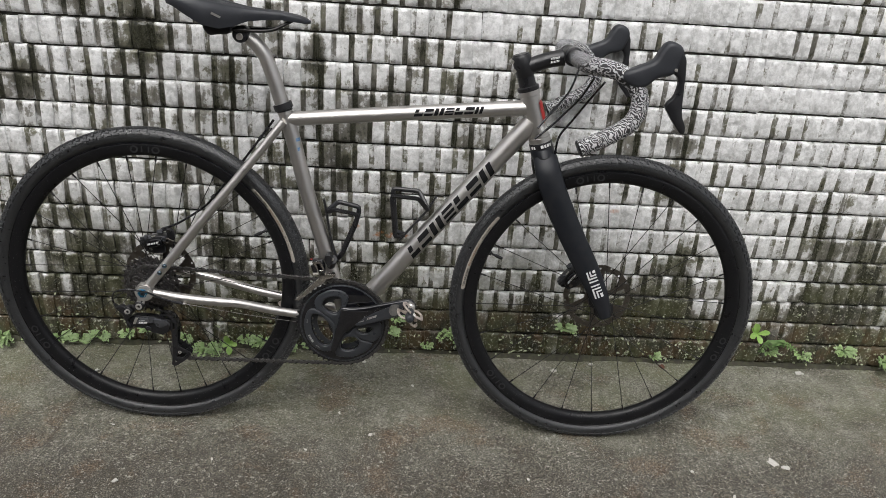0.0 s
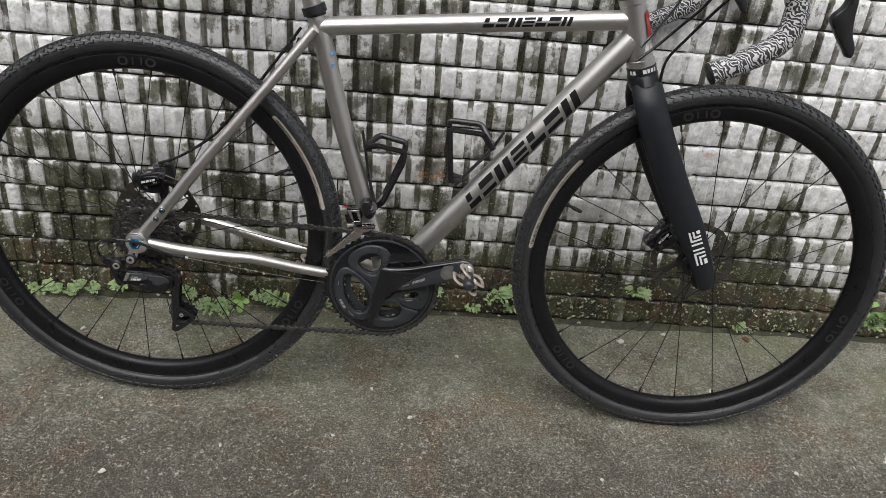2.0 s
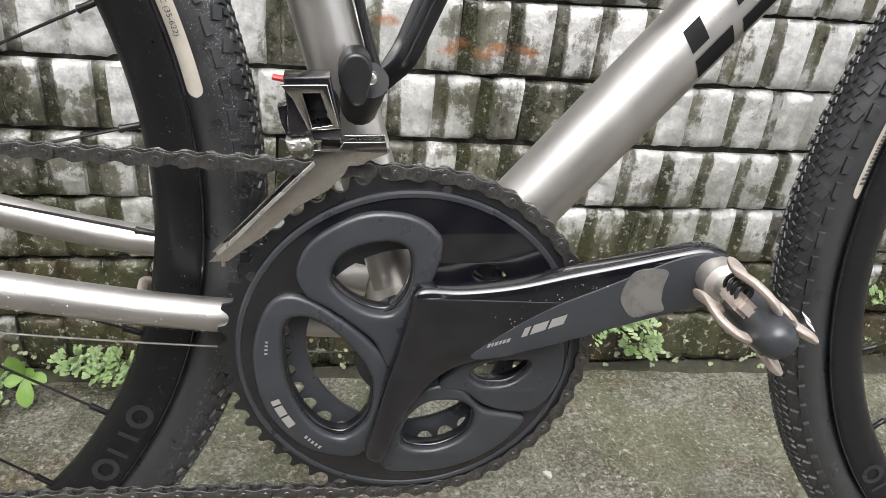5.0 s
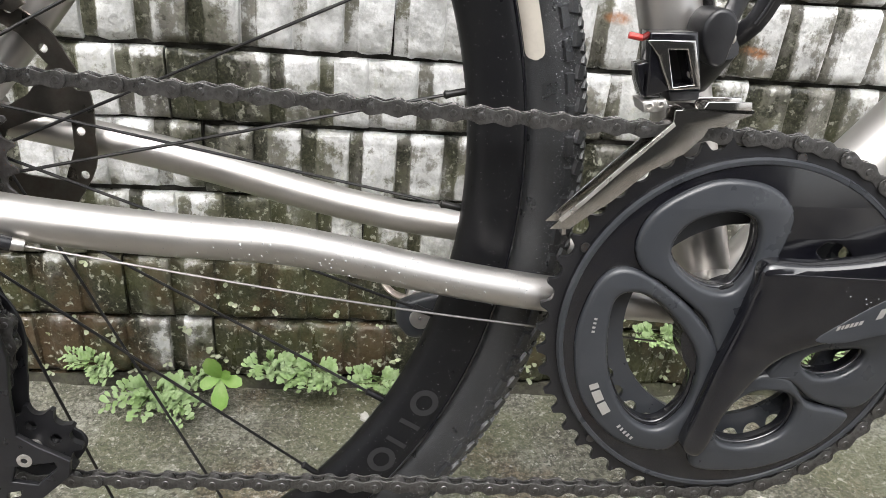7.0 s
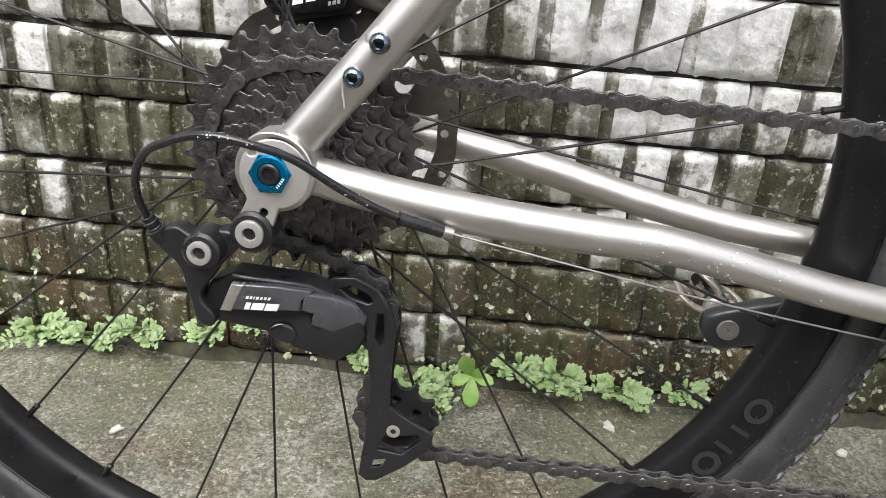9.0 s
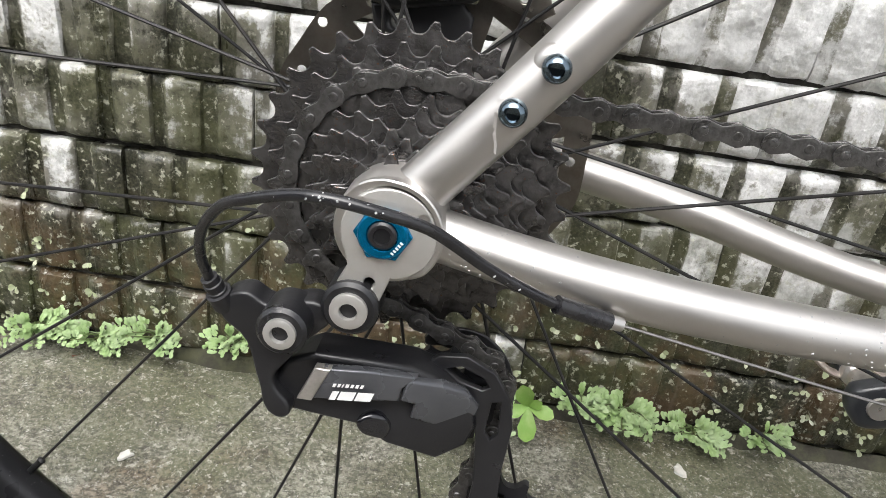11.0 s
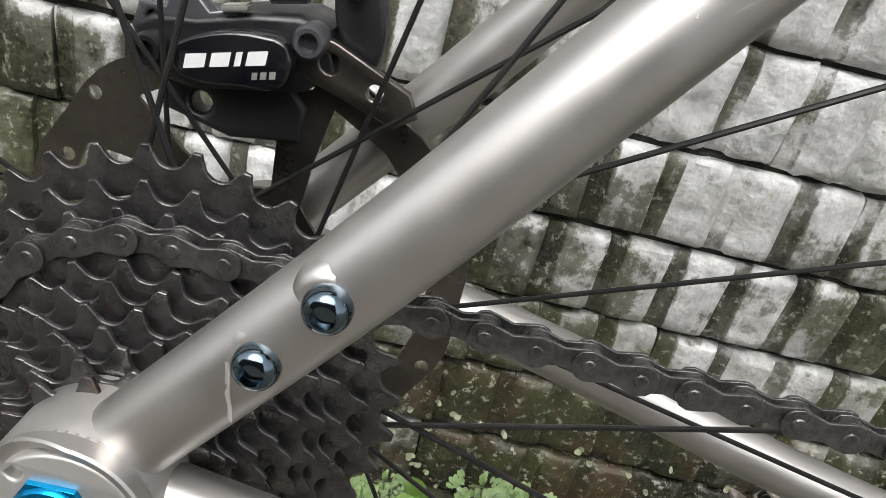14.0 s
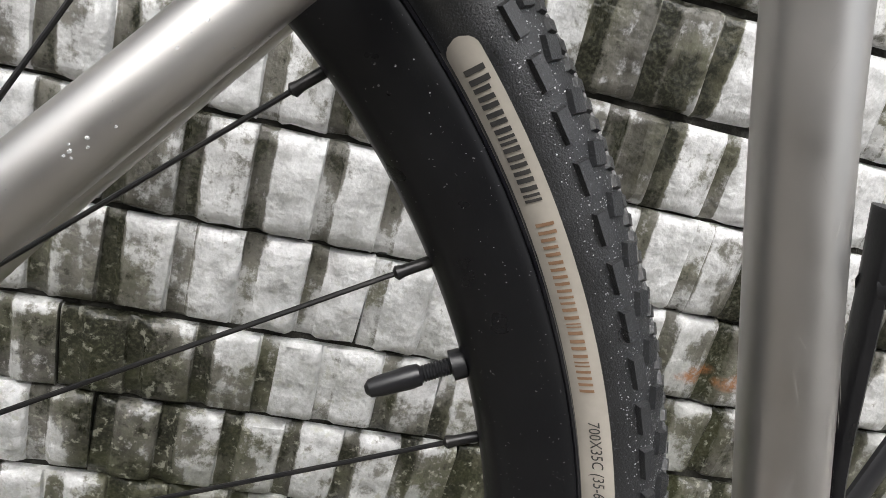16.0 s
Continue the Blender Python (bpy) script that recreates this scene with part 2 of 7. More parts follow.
def wall_tile_material():
    """White paint worn off grey fired tile, with black mould in streaks and green algae low down."""
    m = bpy.data.materials.new("weathered_tile")
    m.use_nodes = True
    n, l = m.node_tree.nodes, m.node_tree.links
    b = n["Principled BSDF"]
    geo = n.new("ShaderNodeNewGeometry")
    info = n.new("ShaderNodeObjectInfo")

    def noise_at(scale, detail=6.0, rough=0.6, stretch=(1, 1, 1), shift=(0, 0, 0)):
        mp = n.new("ShaderNodeMapping")
        mp.inputs["Scale"].default_value, mp.inputs["Location"].default_value = stretch, shift
        l.new(geo.outputs["Position"], mp.inputs["Vector"])
        t = n.new("ShaderNodeTexNoise")
        t.inputs["Scale"].default_value, t.inputs["Detail"].default_value, t.inputs["Roughness"].default_value = scale, detail, rough
        l.new(mp.outputs[0], t.inputs["Vector"])
        return t.outputs["Fac"]

    def math(op, a, c, clamp=False):
        x = n.new("ShaderNodeMath")
        x.operation, x.use_clamp = op, clamp
        for i, v in enumerate((a, c)):
            if isinstance(v, (int, float)):
                x.inputs[i].default_value = v
            else:
                l.new(v, x.inputs[i])
        return x.outputs[0]

    def step(v, lo, hi):
        x = n.new("ShaderNodeMapRange")
        x.interpolation_type = "SMOOTHSTEP"
        x.inputs["From Min"].default_value, x.inputs["From Max"].default_value = lo, hi
        l.new(v, x.inputs["Value"])
        return x.outputs["Result"]

    def mix(f, a, c):
        x = n.new("ShaderNodeMix")
        x.data_type = "RGBA"
        l.new(f, x.inputs["Factor"])
        for k, v in (("A", a), ("B", c)):
            if isinstance(v, tuple):
                x.inputs[k].default_value = (*v, 1)
            else:
                l.new(v, x.inputs[k])
        return x.outputs["Result"]

    sep = n.new("ShaderNodeSeparateXYZ")
    l.new(geo.outputs["Position"], sep.inputs[0])
    big = noise_at(2.6, 5, 0.6, (1, 1, 0.8), (3.1, 0, 1.7))
    warp = n.new("ShaderNodeTexNoise")
    warp.inputs["Scale"].default_value, warp.inputs["Detail"].default_value = 9.0, 4.0
    l.new(geo.outputs["Position"], warp.inputs["Vector"])
    shove = n.new("ShaderNodeVectorMath")
    shove.operation = "MULTIPLY_ADD"
    shove.inputs[1].default_value, shove.inputs[2].default_value = (0.16, 0.0, 0.16), (-0.08, 0.0, -0.08)
    l.new(warp.outputs["Color"], shove.inputs[0])
    moved = n.new("ShaderNodeVectorMath")
    l.new(geo.outputs["Position"], moved.inputs[0])
    l.new(shove.outputs[0], moved.inputs[1])

    def patches(spots, squash=None):
        """How far a point lies inside any of the blotches, 0 to 1."""
        total = None
        for x, z, r in spots:
            d = n.new("ShaderNodeVectorMath")
            d.operation = "DISTANCE"
            if squash:
                flat = n.new("ShaderNodeVectorMath")
                flat.operation = "MULTIPLY"
                l.new(geo.outputs["Position"], flat.inputs[0])
                flat.inputs[1].default_value = squash
                l.new(flat.outputs[0], d.inputs[0])
                d.inputs[1].default_value = (x * squash[0], WALL_Y * squash[1], z * squash[2])
            else:
                l.new(moved.outputs[0], d.inputs[0])
                d.inputs[1].default_value = (x, WALL_Y, z)
            v = step(d.outputs["Value"], r * 1.25, r * 0.35)
            total = v if total is None else math("MAXIMUM", total, v)
        return total

    region = math("SUBTRACT", math("MULTIPLY", patches(MOULD_PATCHES), 0.120), math("MULTIPLY", patches(PAINT_LEFT), 0.085))
    streak = noise_at(16, 6, 0.65, (1, 1, 0.16), (0.3, 0, 0.4))
    fine = noise_at(48, 10, 0.76)
    speck = noise_at(420, 3, 0.6)
    paint = mix(step(fine, 0.36, 0.62), (0.51, 0.51, 0.50), (0.86, 0.86, 0.856))
    bare = mix(step(fine, 0.36, 0.64), (0.060, 0.056, 0.047), (0.25, 0.24, 0.21))
    bare = mix(math("MULTIPLY", step(noise_at(11, 4, 0.6, (1, 1, 1), (2, 9, 4)), 0.45, 0.62), 0.55), bare, (0.13, 0.13, 0.075))
    mould = mix(step(speck, 0.4, 0.7), (0.018, 0.019, 0.012), (0.070, 0.069, 0.048))
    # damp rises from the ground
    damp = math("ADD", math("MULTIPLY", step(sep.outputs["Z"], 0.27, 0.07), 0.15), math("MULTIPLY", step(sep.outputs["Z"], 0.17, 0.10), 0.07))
    # rain has kept the front end cleaner
    damp = math("SUBTRACT", damp, math("MULTIPLY", math("MULTIPLY", step(sep.outputs["X"], 0.50, 0.85), step(sep.outputs["Z"], 0.14, 0.30)), 0.055))
    tile = math("MULTIPLY", math("SUBTRACT", info.outputs["Random"], 0.5), 0.07)
    grime_and_shade = math("ADD", math("ADD", math("ADD", math("ADD", math("MULTIPLY", big, 0.44), 0.065), math("SUBTRACT", math("MULTIPLY", streak, 0.58), 0.10)), math("MULTIPLY", math("SUBTRACT", noise_at(15, 6, 0.65, (1, 1, 0.75), (7, 2, 5)), 0.5), 0.34)), math("ADD", damp, math("ADD", region, tile)))
    # groove shade and dirt are painted in together between the ribs
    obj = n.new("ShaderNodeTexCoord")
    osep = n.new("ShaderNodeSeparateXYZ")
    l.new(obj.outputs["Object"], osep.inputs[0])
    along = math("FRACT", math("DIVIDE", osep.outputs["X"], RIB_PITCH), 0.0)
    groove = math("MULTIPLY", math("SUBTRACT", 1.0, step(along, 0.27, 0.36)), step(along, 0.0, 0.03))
    grime_and_shade = math("SUBTRACT", math("ADD", grime_and_shade, math("MULTIPLY", groove, 0.130)), 0.016)
    # highlights on the paint ridges are painted in along the upper edges
    edge_highlight = math("MULTIPLY", step(osep.outputs["Z"], 0.052, 0.059), step(noise_at(30, 3, 0.5, (1, 1, 0.4), (4, 4, 1)), 0.45, 0.58))
    grime_and_shade = math("SUBTRACT", grime_and_shade, math("MULTIPLY", edge_highlight, 0.07))
    # every rib has weathered in its own way
    wn = n.new("ShaderNodeTexWhiteNoise")
    wn.noise_dimensions = "2D"
    cmb = n.new("ShaderNodeCombineXYZ")
    l.new(math("FLOOR", math("DIVIDE", math("SUBTRACT", osep.outputs["X"], 0.012), RIB_PITCH), 0.0), cmb.inputs["X"])
    l.new(math("MULTIPLY", info.outputs["Random"], 91.0), cmb.inputs["Y"])
    l.new(cmb.outputs[0], wn.inputs["Vector"])
    grime_and_shade = math("ADD", grime_and_shade, math("MULTIPLY", math("SUBTRACT", wn.outputs["Value"], 0.5), 0.10))
    grime_and_shade = math("ADD", grime_and_shade, math("MULTIPLY", math("SUBTRACT", fine, 0.5), 0.60))
    col = mix(step(grime_and_shade, 0.455, 0.545), paint, bare)
    col = mix(step(grime_and_shade, 0.55, 0.655), col, mould)
    algae = math("MULTIPLY", step(sep.outputs["Z"], 0.52, 0.10), step(noise_at(9, 6, 0.7, (1, 1, 1), (5, 0, 2)), 0.42, 0.62))
    col = mix(math("MULTIPLY", algae, 0.68), col, (0.085, 0.090, 0.040))
    earth = math("MULTIPLY", step(sep.outputs["Z"], 0.20, 0.08), step(noise_at(16, 7, 0.72, (1, 1, 0.7), (3, 1, 8)), 0.44, 0.60))
    col = mix(math("MULTIPLY", earth, 0.6), col, (0.105, 0.062, 0.032))
    lichen = math("MULTIPLY", step(noise_at(150, 4, 0.65, (1, 1, 1), (1, 4, 2)), 0.56, 0.66), step(sep.outputs["Z"], 0.55, 0.12))
    col = mix(math("MULTIPLY", lichen, 0.8), col, (0.46, 0.46, 0.38))
    rust = math("MULTIPLY", patches(RUST_SPOTS, (1.0, 1.0, 2.2)), step(fine, 0.36, 0.58))
    col = mix(math("MULTIPLY", rust, 0.85), col, (0.42, 0.17, 0.06))
    l.new(col, b.inputs["Base Color"])
    l.new(math("SUBTRACT", 0.46, math("MULTIPLY", step(streak, 0.4, 0.65), 0.24)), b.inputs["Roughness"])
    bp = n.new("ShaderNodeBump")
    bp.inputs["Strength"].default_value, bp.inputs["Distance"].default_value = 0.85, 0.006
    l.new(math("ADD", math("MULTIPLY", noise_at(52, 3, 0.5), 1.0), math("MULTIPLY", speck, 0.10)), bp.inputs["Height"])
    l.new(bp.outputs["Normal"], b.inputs["Normal"])
    return m


def concrete_material():
    m = bpy.data.materials.new("damp_concrete")
    m.use_nodes = True
    n, l = m.node_tree.nodes, m.node_tree.links
    b = n["Principled BSDF"]
    geo = n.new("ShaderNodeNewGeometry")

    def noise_at(scale, detail=6.0, rough=0.6, shift=(0, 0, 0)):
        mp = n.new("ShaderNodeMapping")
        mp.inputs["Location"].default_value = shift
        l.new(geo.outputs["Position"], mp.inputs["Vector"])
        t = n.new("ShaderNodeTexNoise")
        t.inputs["Scale"].default_value, t.inputs["Detail"].default_value, t.inputs["Roughness"].default_value = scale, detail, rough
        l.new(mp.outputs[0], t.inputs["Vector"])
        return t.outputs["Fac"]

    def step(v, lo, hi):
        x = n.new("ShaderNodeMapRange")
        x.interpolation_type = "SMOOTHSTEP"
        x.inputs["From Min"].default_value, x.inputs["From Max"].default_value = lo, hi
        l.new(v, x.inputs["Value"])
        return x.outputs["Result"]

    def mix(f, a, c):
        x = n.new("ShaderNodeMix")
        x.data_type = "RGBA"
        l.new(f, x.inputs["Factor"])
        for k, v in (("A", a), ("B", c)):
            if isinstance(v, tuple):
                x.inputs[k].default_value = (*v, 1)
            else:
                l.new(v, x.inputs[k])
        return x.outputs["Result"]

    def mul(a, c):
        x = n.new("ShaderNodeMath")
        x.operation = "MULTIPLY"
        l.new(a, x.inputs[0])
        if isinstance(c, float):
            x.inputs[1].default_value = c
        else:
            l.new(c, x.inputs[1])
        return x.outputs[0]

    sep = n.new("ShaderNodeSeparateXYZ")
    l.new(geo.outputs["Position"], sep.inputs[0])
    fine = noise_at(260, 6, 0.7)
    grit = noise_at(700, 3, 0.6, (2, 1, 0))
    patch = noise_at(3.2, 6, 0.62, (4, 2, 0))
    stain = noise_at(7.5, 5, 0.6, (1, 7, 0))
    clump = noise_at(70, 6, 0.7, (5, 5, 0))
    film = noise_at(5.5, 9, 0.74, (4, 2, 0))
    # concrete is coloured paler near the wall, partly to offset the shade there
    yard = step(sep.outputs["Y"], 0.16, -0.28)
    col = mix(yard, mix(step(fine, 0.40, 0.60), (0.105, 0.104, 0.076), (0.29, 0.285, 0.230)), mix(step(fine, 0.44, 0.60), (0.026, 0.023, 0.017), (0.24, 0.222, 0.183)))
    blotch = noise_at(17, 8, 0.70, (6, 1, 0))
    strip = step(sep.outputs["Y"], -0.20, 0.06)
    col = mix(mul(mul(step(blotch, 0.54, 0.40), strip), 0.60), col, mix(step(fine, 0.42, 0.62), (0.060, 0.060, 0.034), (0.155, 0.150, 0.098)))
    col = mix(mul(mul(step(blotch, 0.55, 0.66), strip), 0.50), col, mix(step(fine, 0.40, 0.58), (0.25, 0.245, 0.20), (0.50, 0.49, 0.43)))
    lift = n.new("ShaderNodeMath")
    lift.operation, lift.inputs[1].default_value = "MULTIPLY_ADD", 0.07
    left = n.new("ShaderNodeMath")
    left.operation, left.inputs[2].default_value = "MULTIPLY_ADD", 0.0
    l.new(step(sep.outputs["X"], 1.3, -0.1), left.inputs[0])
    l.new(yard, left.inputs[1])
    left2 = n.new("ShaderNodeMath")
    left2.operation = "ADD"
    l.new(yard, left2.inputs[0])
    l.new(left.outputs[0], left2.inputs[1])
    l.new(left2.outputs[0], lift.inputs[0])
    l.new(film, lift.inputs[2])
    col = mix(mul(step(lift.outputs[0], 0.44, 0.68), 0.85), col, mix(step(fine, 0.44, 0.62), (0.028, 0.024, 0.016), (0.15, 0.130, 0.095)))
    col = mix(mul(step(clump, 0.54, 0.64), 0.6), col, (0.060, 0.055, 0.042))
    col = mix(mul(mul(step(noise_at(24, 9, 0.78, (3, 8, 0)), 0.47, 0.60), yard), 0.65), col, (0.036, 0.032, 0.024))
    col = mix(mul(step(stain, 0.52, 0.66), 0.50), col, mix(step(fine, 0.42, 0.60), (0.060, 0.036, 0.020), (0.23, 0.150, 0.090)))
    moss = mul(step(sep.outputs["Y"], -0.11, 0.29), step(noise_at(6, 7, 0.7, (9, 3, 0)), 0.44, 0.60))
    col = mix(mul(moss, 0.5), col, (0.14, 0.150, 0.075))
    col = mix(mul(step(noise_at(120, 5, 0.75, (1, 6, 0)), 0.575, 0.625), 0.70), col, (0.50, 0.48, 0.42))
    col = mix(mul(step(noise_at(95, 5, 0.75, (8, 6, 0)), 0.57, 0.65), 0.55), col, (0.030, 0.027, 0.021))
    col = mix(mul(step(grit, 0.63, 0.69), 0.7), col, (0.52, 0.51, 0.47))
    col = mix(mul(step(noise_at(260, 4, 0.7, (7, 0, 1)), 0.60, 0.68), 0.75), col, (0.56, 0.55, 0.51))
    col = mix(mul(step(noise_at(460, 3, 0.6), 0.61, 0.68), 0.7), col, (0.022, 0.021, 0.017))
    l.new(col, b.inputs["Base Color"])
    x = n.new("ShaderNodeMapRange")
    x.inputs["From Min"].default_value, x.inputs["From Max"].default_value = 0.35, 0.65
    x.inputs["To Min"].default_value, x.inputs["To Max"].default_value = 0.45, 0.8
    l.new(stain, x.inputs["Value"])
    l.new(x.outputs["Result"], b.inputs["Roughness"])
    bp = n.new("ShaderNodeBump")
    bp.inputs["Strength"].default_value, bp.inputs["Distance"].default_value = 0.6, 0.004
    both = n.new("ShaderNodeMath")
    both.operation = "ADD"
    l.new(clump, both.inputs[0])
    l.new(fine, both.inputs[1])
    l.new(both.outputs[0], bp.inputs["Height"])
    l.new(bp.outputs["Normal"], b.inputs["Normal"])
    return m


TILE = wall_tile_material()
CONCRETE = concrete_material()
MORTAR = mat("black_mortar", (0.030, 0.029, 0.024), 0.9, 0.0, (0.09, 0.085, 0.07), 90, 0.6, 0.8, 300)


def leaf_material(name, a, c, gloss=0.45):
    m = mat(name, a, gloss, 0.0, c, 60, 0.8, 0.15, 400)
    b = m.node_tree.nodes["Principled BSDF"]
    b.inputs["Subsurface Weight"].default_value = 0.0
    b.inputs["Transmission Weight"].default_value = 0.0
    return m


LEAF = leaf_material("bright_leaf", (0.20, 0.36, 0.07), (0.30, 0.42, 0.14))
LEAF_SMALL = leaf_material("pale_leaf", (0.25, 0.37, 0.14), (0.39, 0.48, 0.29))
SPROUT = leaf_material("grey_green_sprout", (0.30, 0.34, 0.20), (0.42, 0.43, 0.34))
FERN = leaf_material("fern_leaf", (0.09, 0.17, 0.045), (0.15, 0.23, 0.08))
STEM_GREEN = leaf_material("green_stem", (0.10, 0.15, 0.05), (0.14, 0.13, 0.06))
CHIP = mat("white_paint_chip", (0.62, 0.61, 0.57), 0.7, 0.0, (0.4, 0.39, 0.35), 200, 0.6, 0.3, 500)
BRICK_RED = mat("red_brick_chip", (0.14, 0.055, 0.035), 0.85, 0.0, (0.07, 0.045, 0.03), 120, 0.7, 0.5, 300)


# ---- mesh helpers ----
def finish(name, bm, material, parent=None, label="", sharp=38.0):
    me = bpy.data.meshes.new(name)
    bmesh.ops.recalc_face_normals(bm, faces=bm.faces)
    bm.to_mesh(me)
    bm.free()
    me.materials.append(material)
    me.shade_smooth()
    me.set_sharp_from_angle(angle=radians(sharp))
    ob = new(name, me)
    if parent:
        ob.parent = parent
    if label:
        ob["label"] = label
    return ob


def part(name, bm, material, parent, label="", sharp=38.0):
    return finish(name, bm, material, parent, label, sharp)


def frames_along(pts):
    """Directions and steady side vectors along a line of points."""
    pts = [Vector(p) for p in pts]
    dirs = []
    for i in range(len(pts)):
        a, c = pts[max(i - 1, 0)], pts[min(i + 1, len(pts) - 1)]
        dirs.append((c - a).normalized())
    ref = Vector((0, 1, 0)) if abs(dirs[0].y) < 0.9 else Vector((0, 0, 1))
    u = (ref - dirs[0] * ref.dot(dirs[0])).normalized()
    out = []
    for d in dirs:
        u = (u - d * u.dot(d)).normalized()
        out.append((u, d.cross(u)))
    return pts, out


def tube(bm, pts, radii, n=20, caps=True):
    """A tube along pts; radii: one radius, one a point, or (across, along) pairs; the first radius runs along y where it can."""
    pts, fr = frames_along(pts)
    if isinstance(radii, (int, float)):
        radii = [radii] * len(pts)
    rings = []
    for p, (u, v), r in zip(pts, fr, radii):
        ra, rb = r if isinstance(r, tuple) else (r, r)
        rings.append([bm.verts.new(p + u * ra * math.cos(2 * math.pi * k / n) + v * rb * math.sin(2 * math.pi * k / n)) for k in range(n)])
    for a, c in zip(rings, rings[1:]):
        for k in range(n):
            bm.faces.new((a[k], a[(k + 1) % n], c[(k + 1) % n], c[k]))
    if caps:
        bm.faces.new(rings[0][::-1])
        bm.faces.new(rings[-1])
    return bm


def curve_through(pts, n=8):
    """Catmull-Rom points through pts."""
    pts = [Vector(p) for p in pts]
    ext = [2 * pts[0] - pts[1], *pts, 2 * pts[-1] - pts[-2]]
    out = []
    for i in range(1, len(ext) - 2):
        a, b_, c, d = ext[i - 1:i + 3]
        for k in range(n):
            t = k / n
            out.append(0.5 * (2 * b_ + (c - a) * t + (2 * a - 5 * b_ + 4 * c - d) * t * t + (3 * b_ - a - 3 * c + d) * t ** 3))
    out.append(pts[-1])
    return out


def spread(values, n, count):
    """Values given at the ends and between, spread over count samples."""
    xs = np.linspace(0, len(values) - 1, count)
    return [float(v) for v in np.interp(xs, range(len(values)), values)]


def lathe(bm, profile, cx=0.0, cz=0.0, n=48, loop=False):
    """Turns (radius, y) round the axis along y through (cx, cz)."""
    rings = []
    for r, y in profile:
        rings.append([bm.verts.new((cx + r * math.cos(2 * math.pi * k / n), y, cz + r * math.sin(2 * math.pi * k / n))) for k in range(n)])
    pairs = list(zip(rings, rings[1:])) + ([(rings[-1], rings[0])] if loop else [])
    for a, c in pairs:
        for k in range(n):
            bm.faces.new((a[k], a[(k + 1) % n], c[(k + 1) % n], c[k]))
    if not loop:
        for ring, rev in ((rings[0], True), (rings[-1], False)):
            bm.faces.new(ring[::-1] if rev else ring)
    return bm


def plate(outline, holes=(), y0=0.0, y1=0.004, bevel=0.0, smooth=True, res=5):
    """A flat piece of the outline (x, z), with holes, from y0 to y1, its edges rounded by bevel."""
    cu = bpy.data.curves.new("plate", "CURVE")
    cu.dimensions, cu.fill_mode, cu.resolution_u = "2D", "BOTH", res
    cu.extrude, cu.bevel_depth, cu.bevel_resolution = max((y1 - y0) / 2 - bevel, 1e-5), bevel, 2
    cu.offset = -bevel
    for pts in (outline, *holes):
        if smooth:
            sp = cu.splines.new("BEZIER")
            sp.bezier_points.add(len(pts) - 1)
            for bp, (x, z) in zip(sp.bezier_points, pts):
                bp.co = (x, z, 0)
                bp.handle_left_type = bp.handle_right_type = "AUTO"
        else:
            sp = cu.splines.new("POLY")
            sp.points.add(len(pts) - 1)
            for q, (x, z) in zip(sp.points, pts):
                q.co = (x, z, 0, 1)
        sp.use_cyclic_u = True
    ob = bpy.data.objects.new("plate", cu)
    scene.collection.objects.link(ob)
    me = bpy.data.meshes.new_from_object(ob.evaluated_get(bpy.context.evaluated_depsgraph_get()))
    bm = bmesh.new()
    bm.from_mesh(me)
    bpy.data.objects.remove(ob)
    bpy.data.meshes.remove(me)
    bmesh.ops.transform(bm, matrix=Matrix.Translation((0, (y0 + y1) / 2, 0)) @ Matrix.Rotation(radians(90), 4, "X"), verts=bm.verts)
    bmesh.ops.remove_doubles(bm, verts=bm.verts, dist=1e-6)
    return bm


def box(bm, centre, size, turn=None):
    m = Matrix.Translation(centre) @ (turn or Matrix()) @ Matrix.Diagonal((*size, 1))
    return bmesh.ops.create_cube(bm, size=1.0, matrix=m)


def circle(cx, cz, r, n=40, start=0.0):
    return [(cx + r * math.cos(start + 2 * math.pi * k / n), cz + r * math.sin(start + 2 * math.pi * k / n)) for k in range(n)]


def cog_outline(teeth, pitch_r, cx=0.0, cz=0.0, tip=0.0028, root=0.0038, turn=0.0):
    """The outline of a chain wheel: rounded valleys and narrow teeth."""
    out = []
    for k in range(teeth):
        a = turn + 2 * math.pi * k / teeth
        w = 2 * math.pi / teeth
        for f, dr in ((-0.5, -1.0), (-0.41, -0.97), (-0.32, -0.84), (-0.24, -0.55), (-0.18, -0.12), (-0.14, 0.45), (-0.105, 1.0), (0.045, 1.0), (0.09, 0.60), (0.14, 0.0), (0.20, -0.45), (0.29, -0.82), (0.40, -0.97)):
            r = pitch_r + (dr * tip if dr > 0 else dr * root)
            out.append((cx + r * math.cos(a + f * w), cz + r * math.sin(a + f * w)))
    return out


# ---- the wall ----
COURSE, TILE_W, JOINT, RIB = 0.0659, 0.246, 0.0044, 0.041
# heights of the bed joints: the courses are not quite even
BEDS = [-0.0560, 0.0099, 0.0758, 0.1417, 0.2076, 0.2723, 0.3356, 0.4041, 0.4733, 0.5346, 0.6017]
WALL_X0, WALL_X1, WALL_TOP = -2.6, 4.6, 2.05


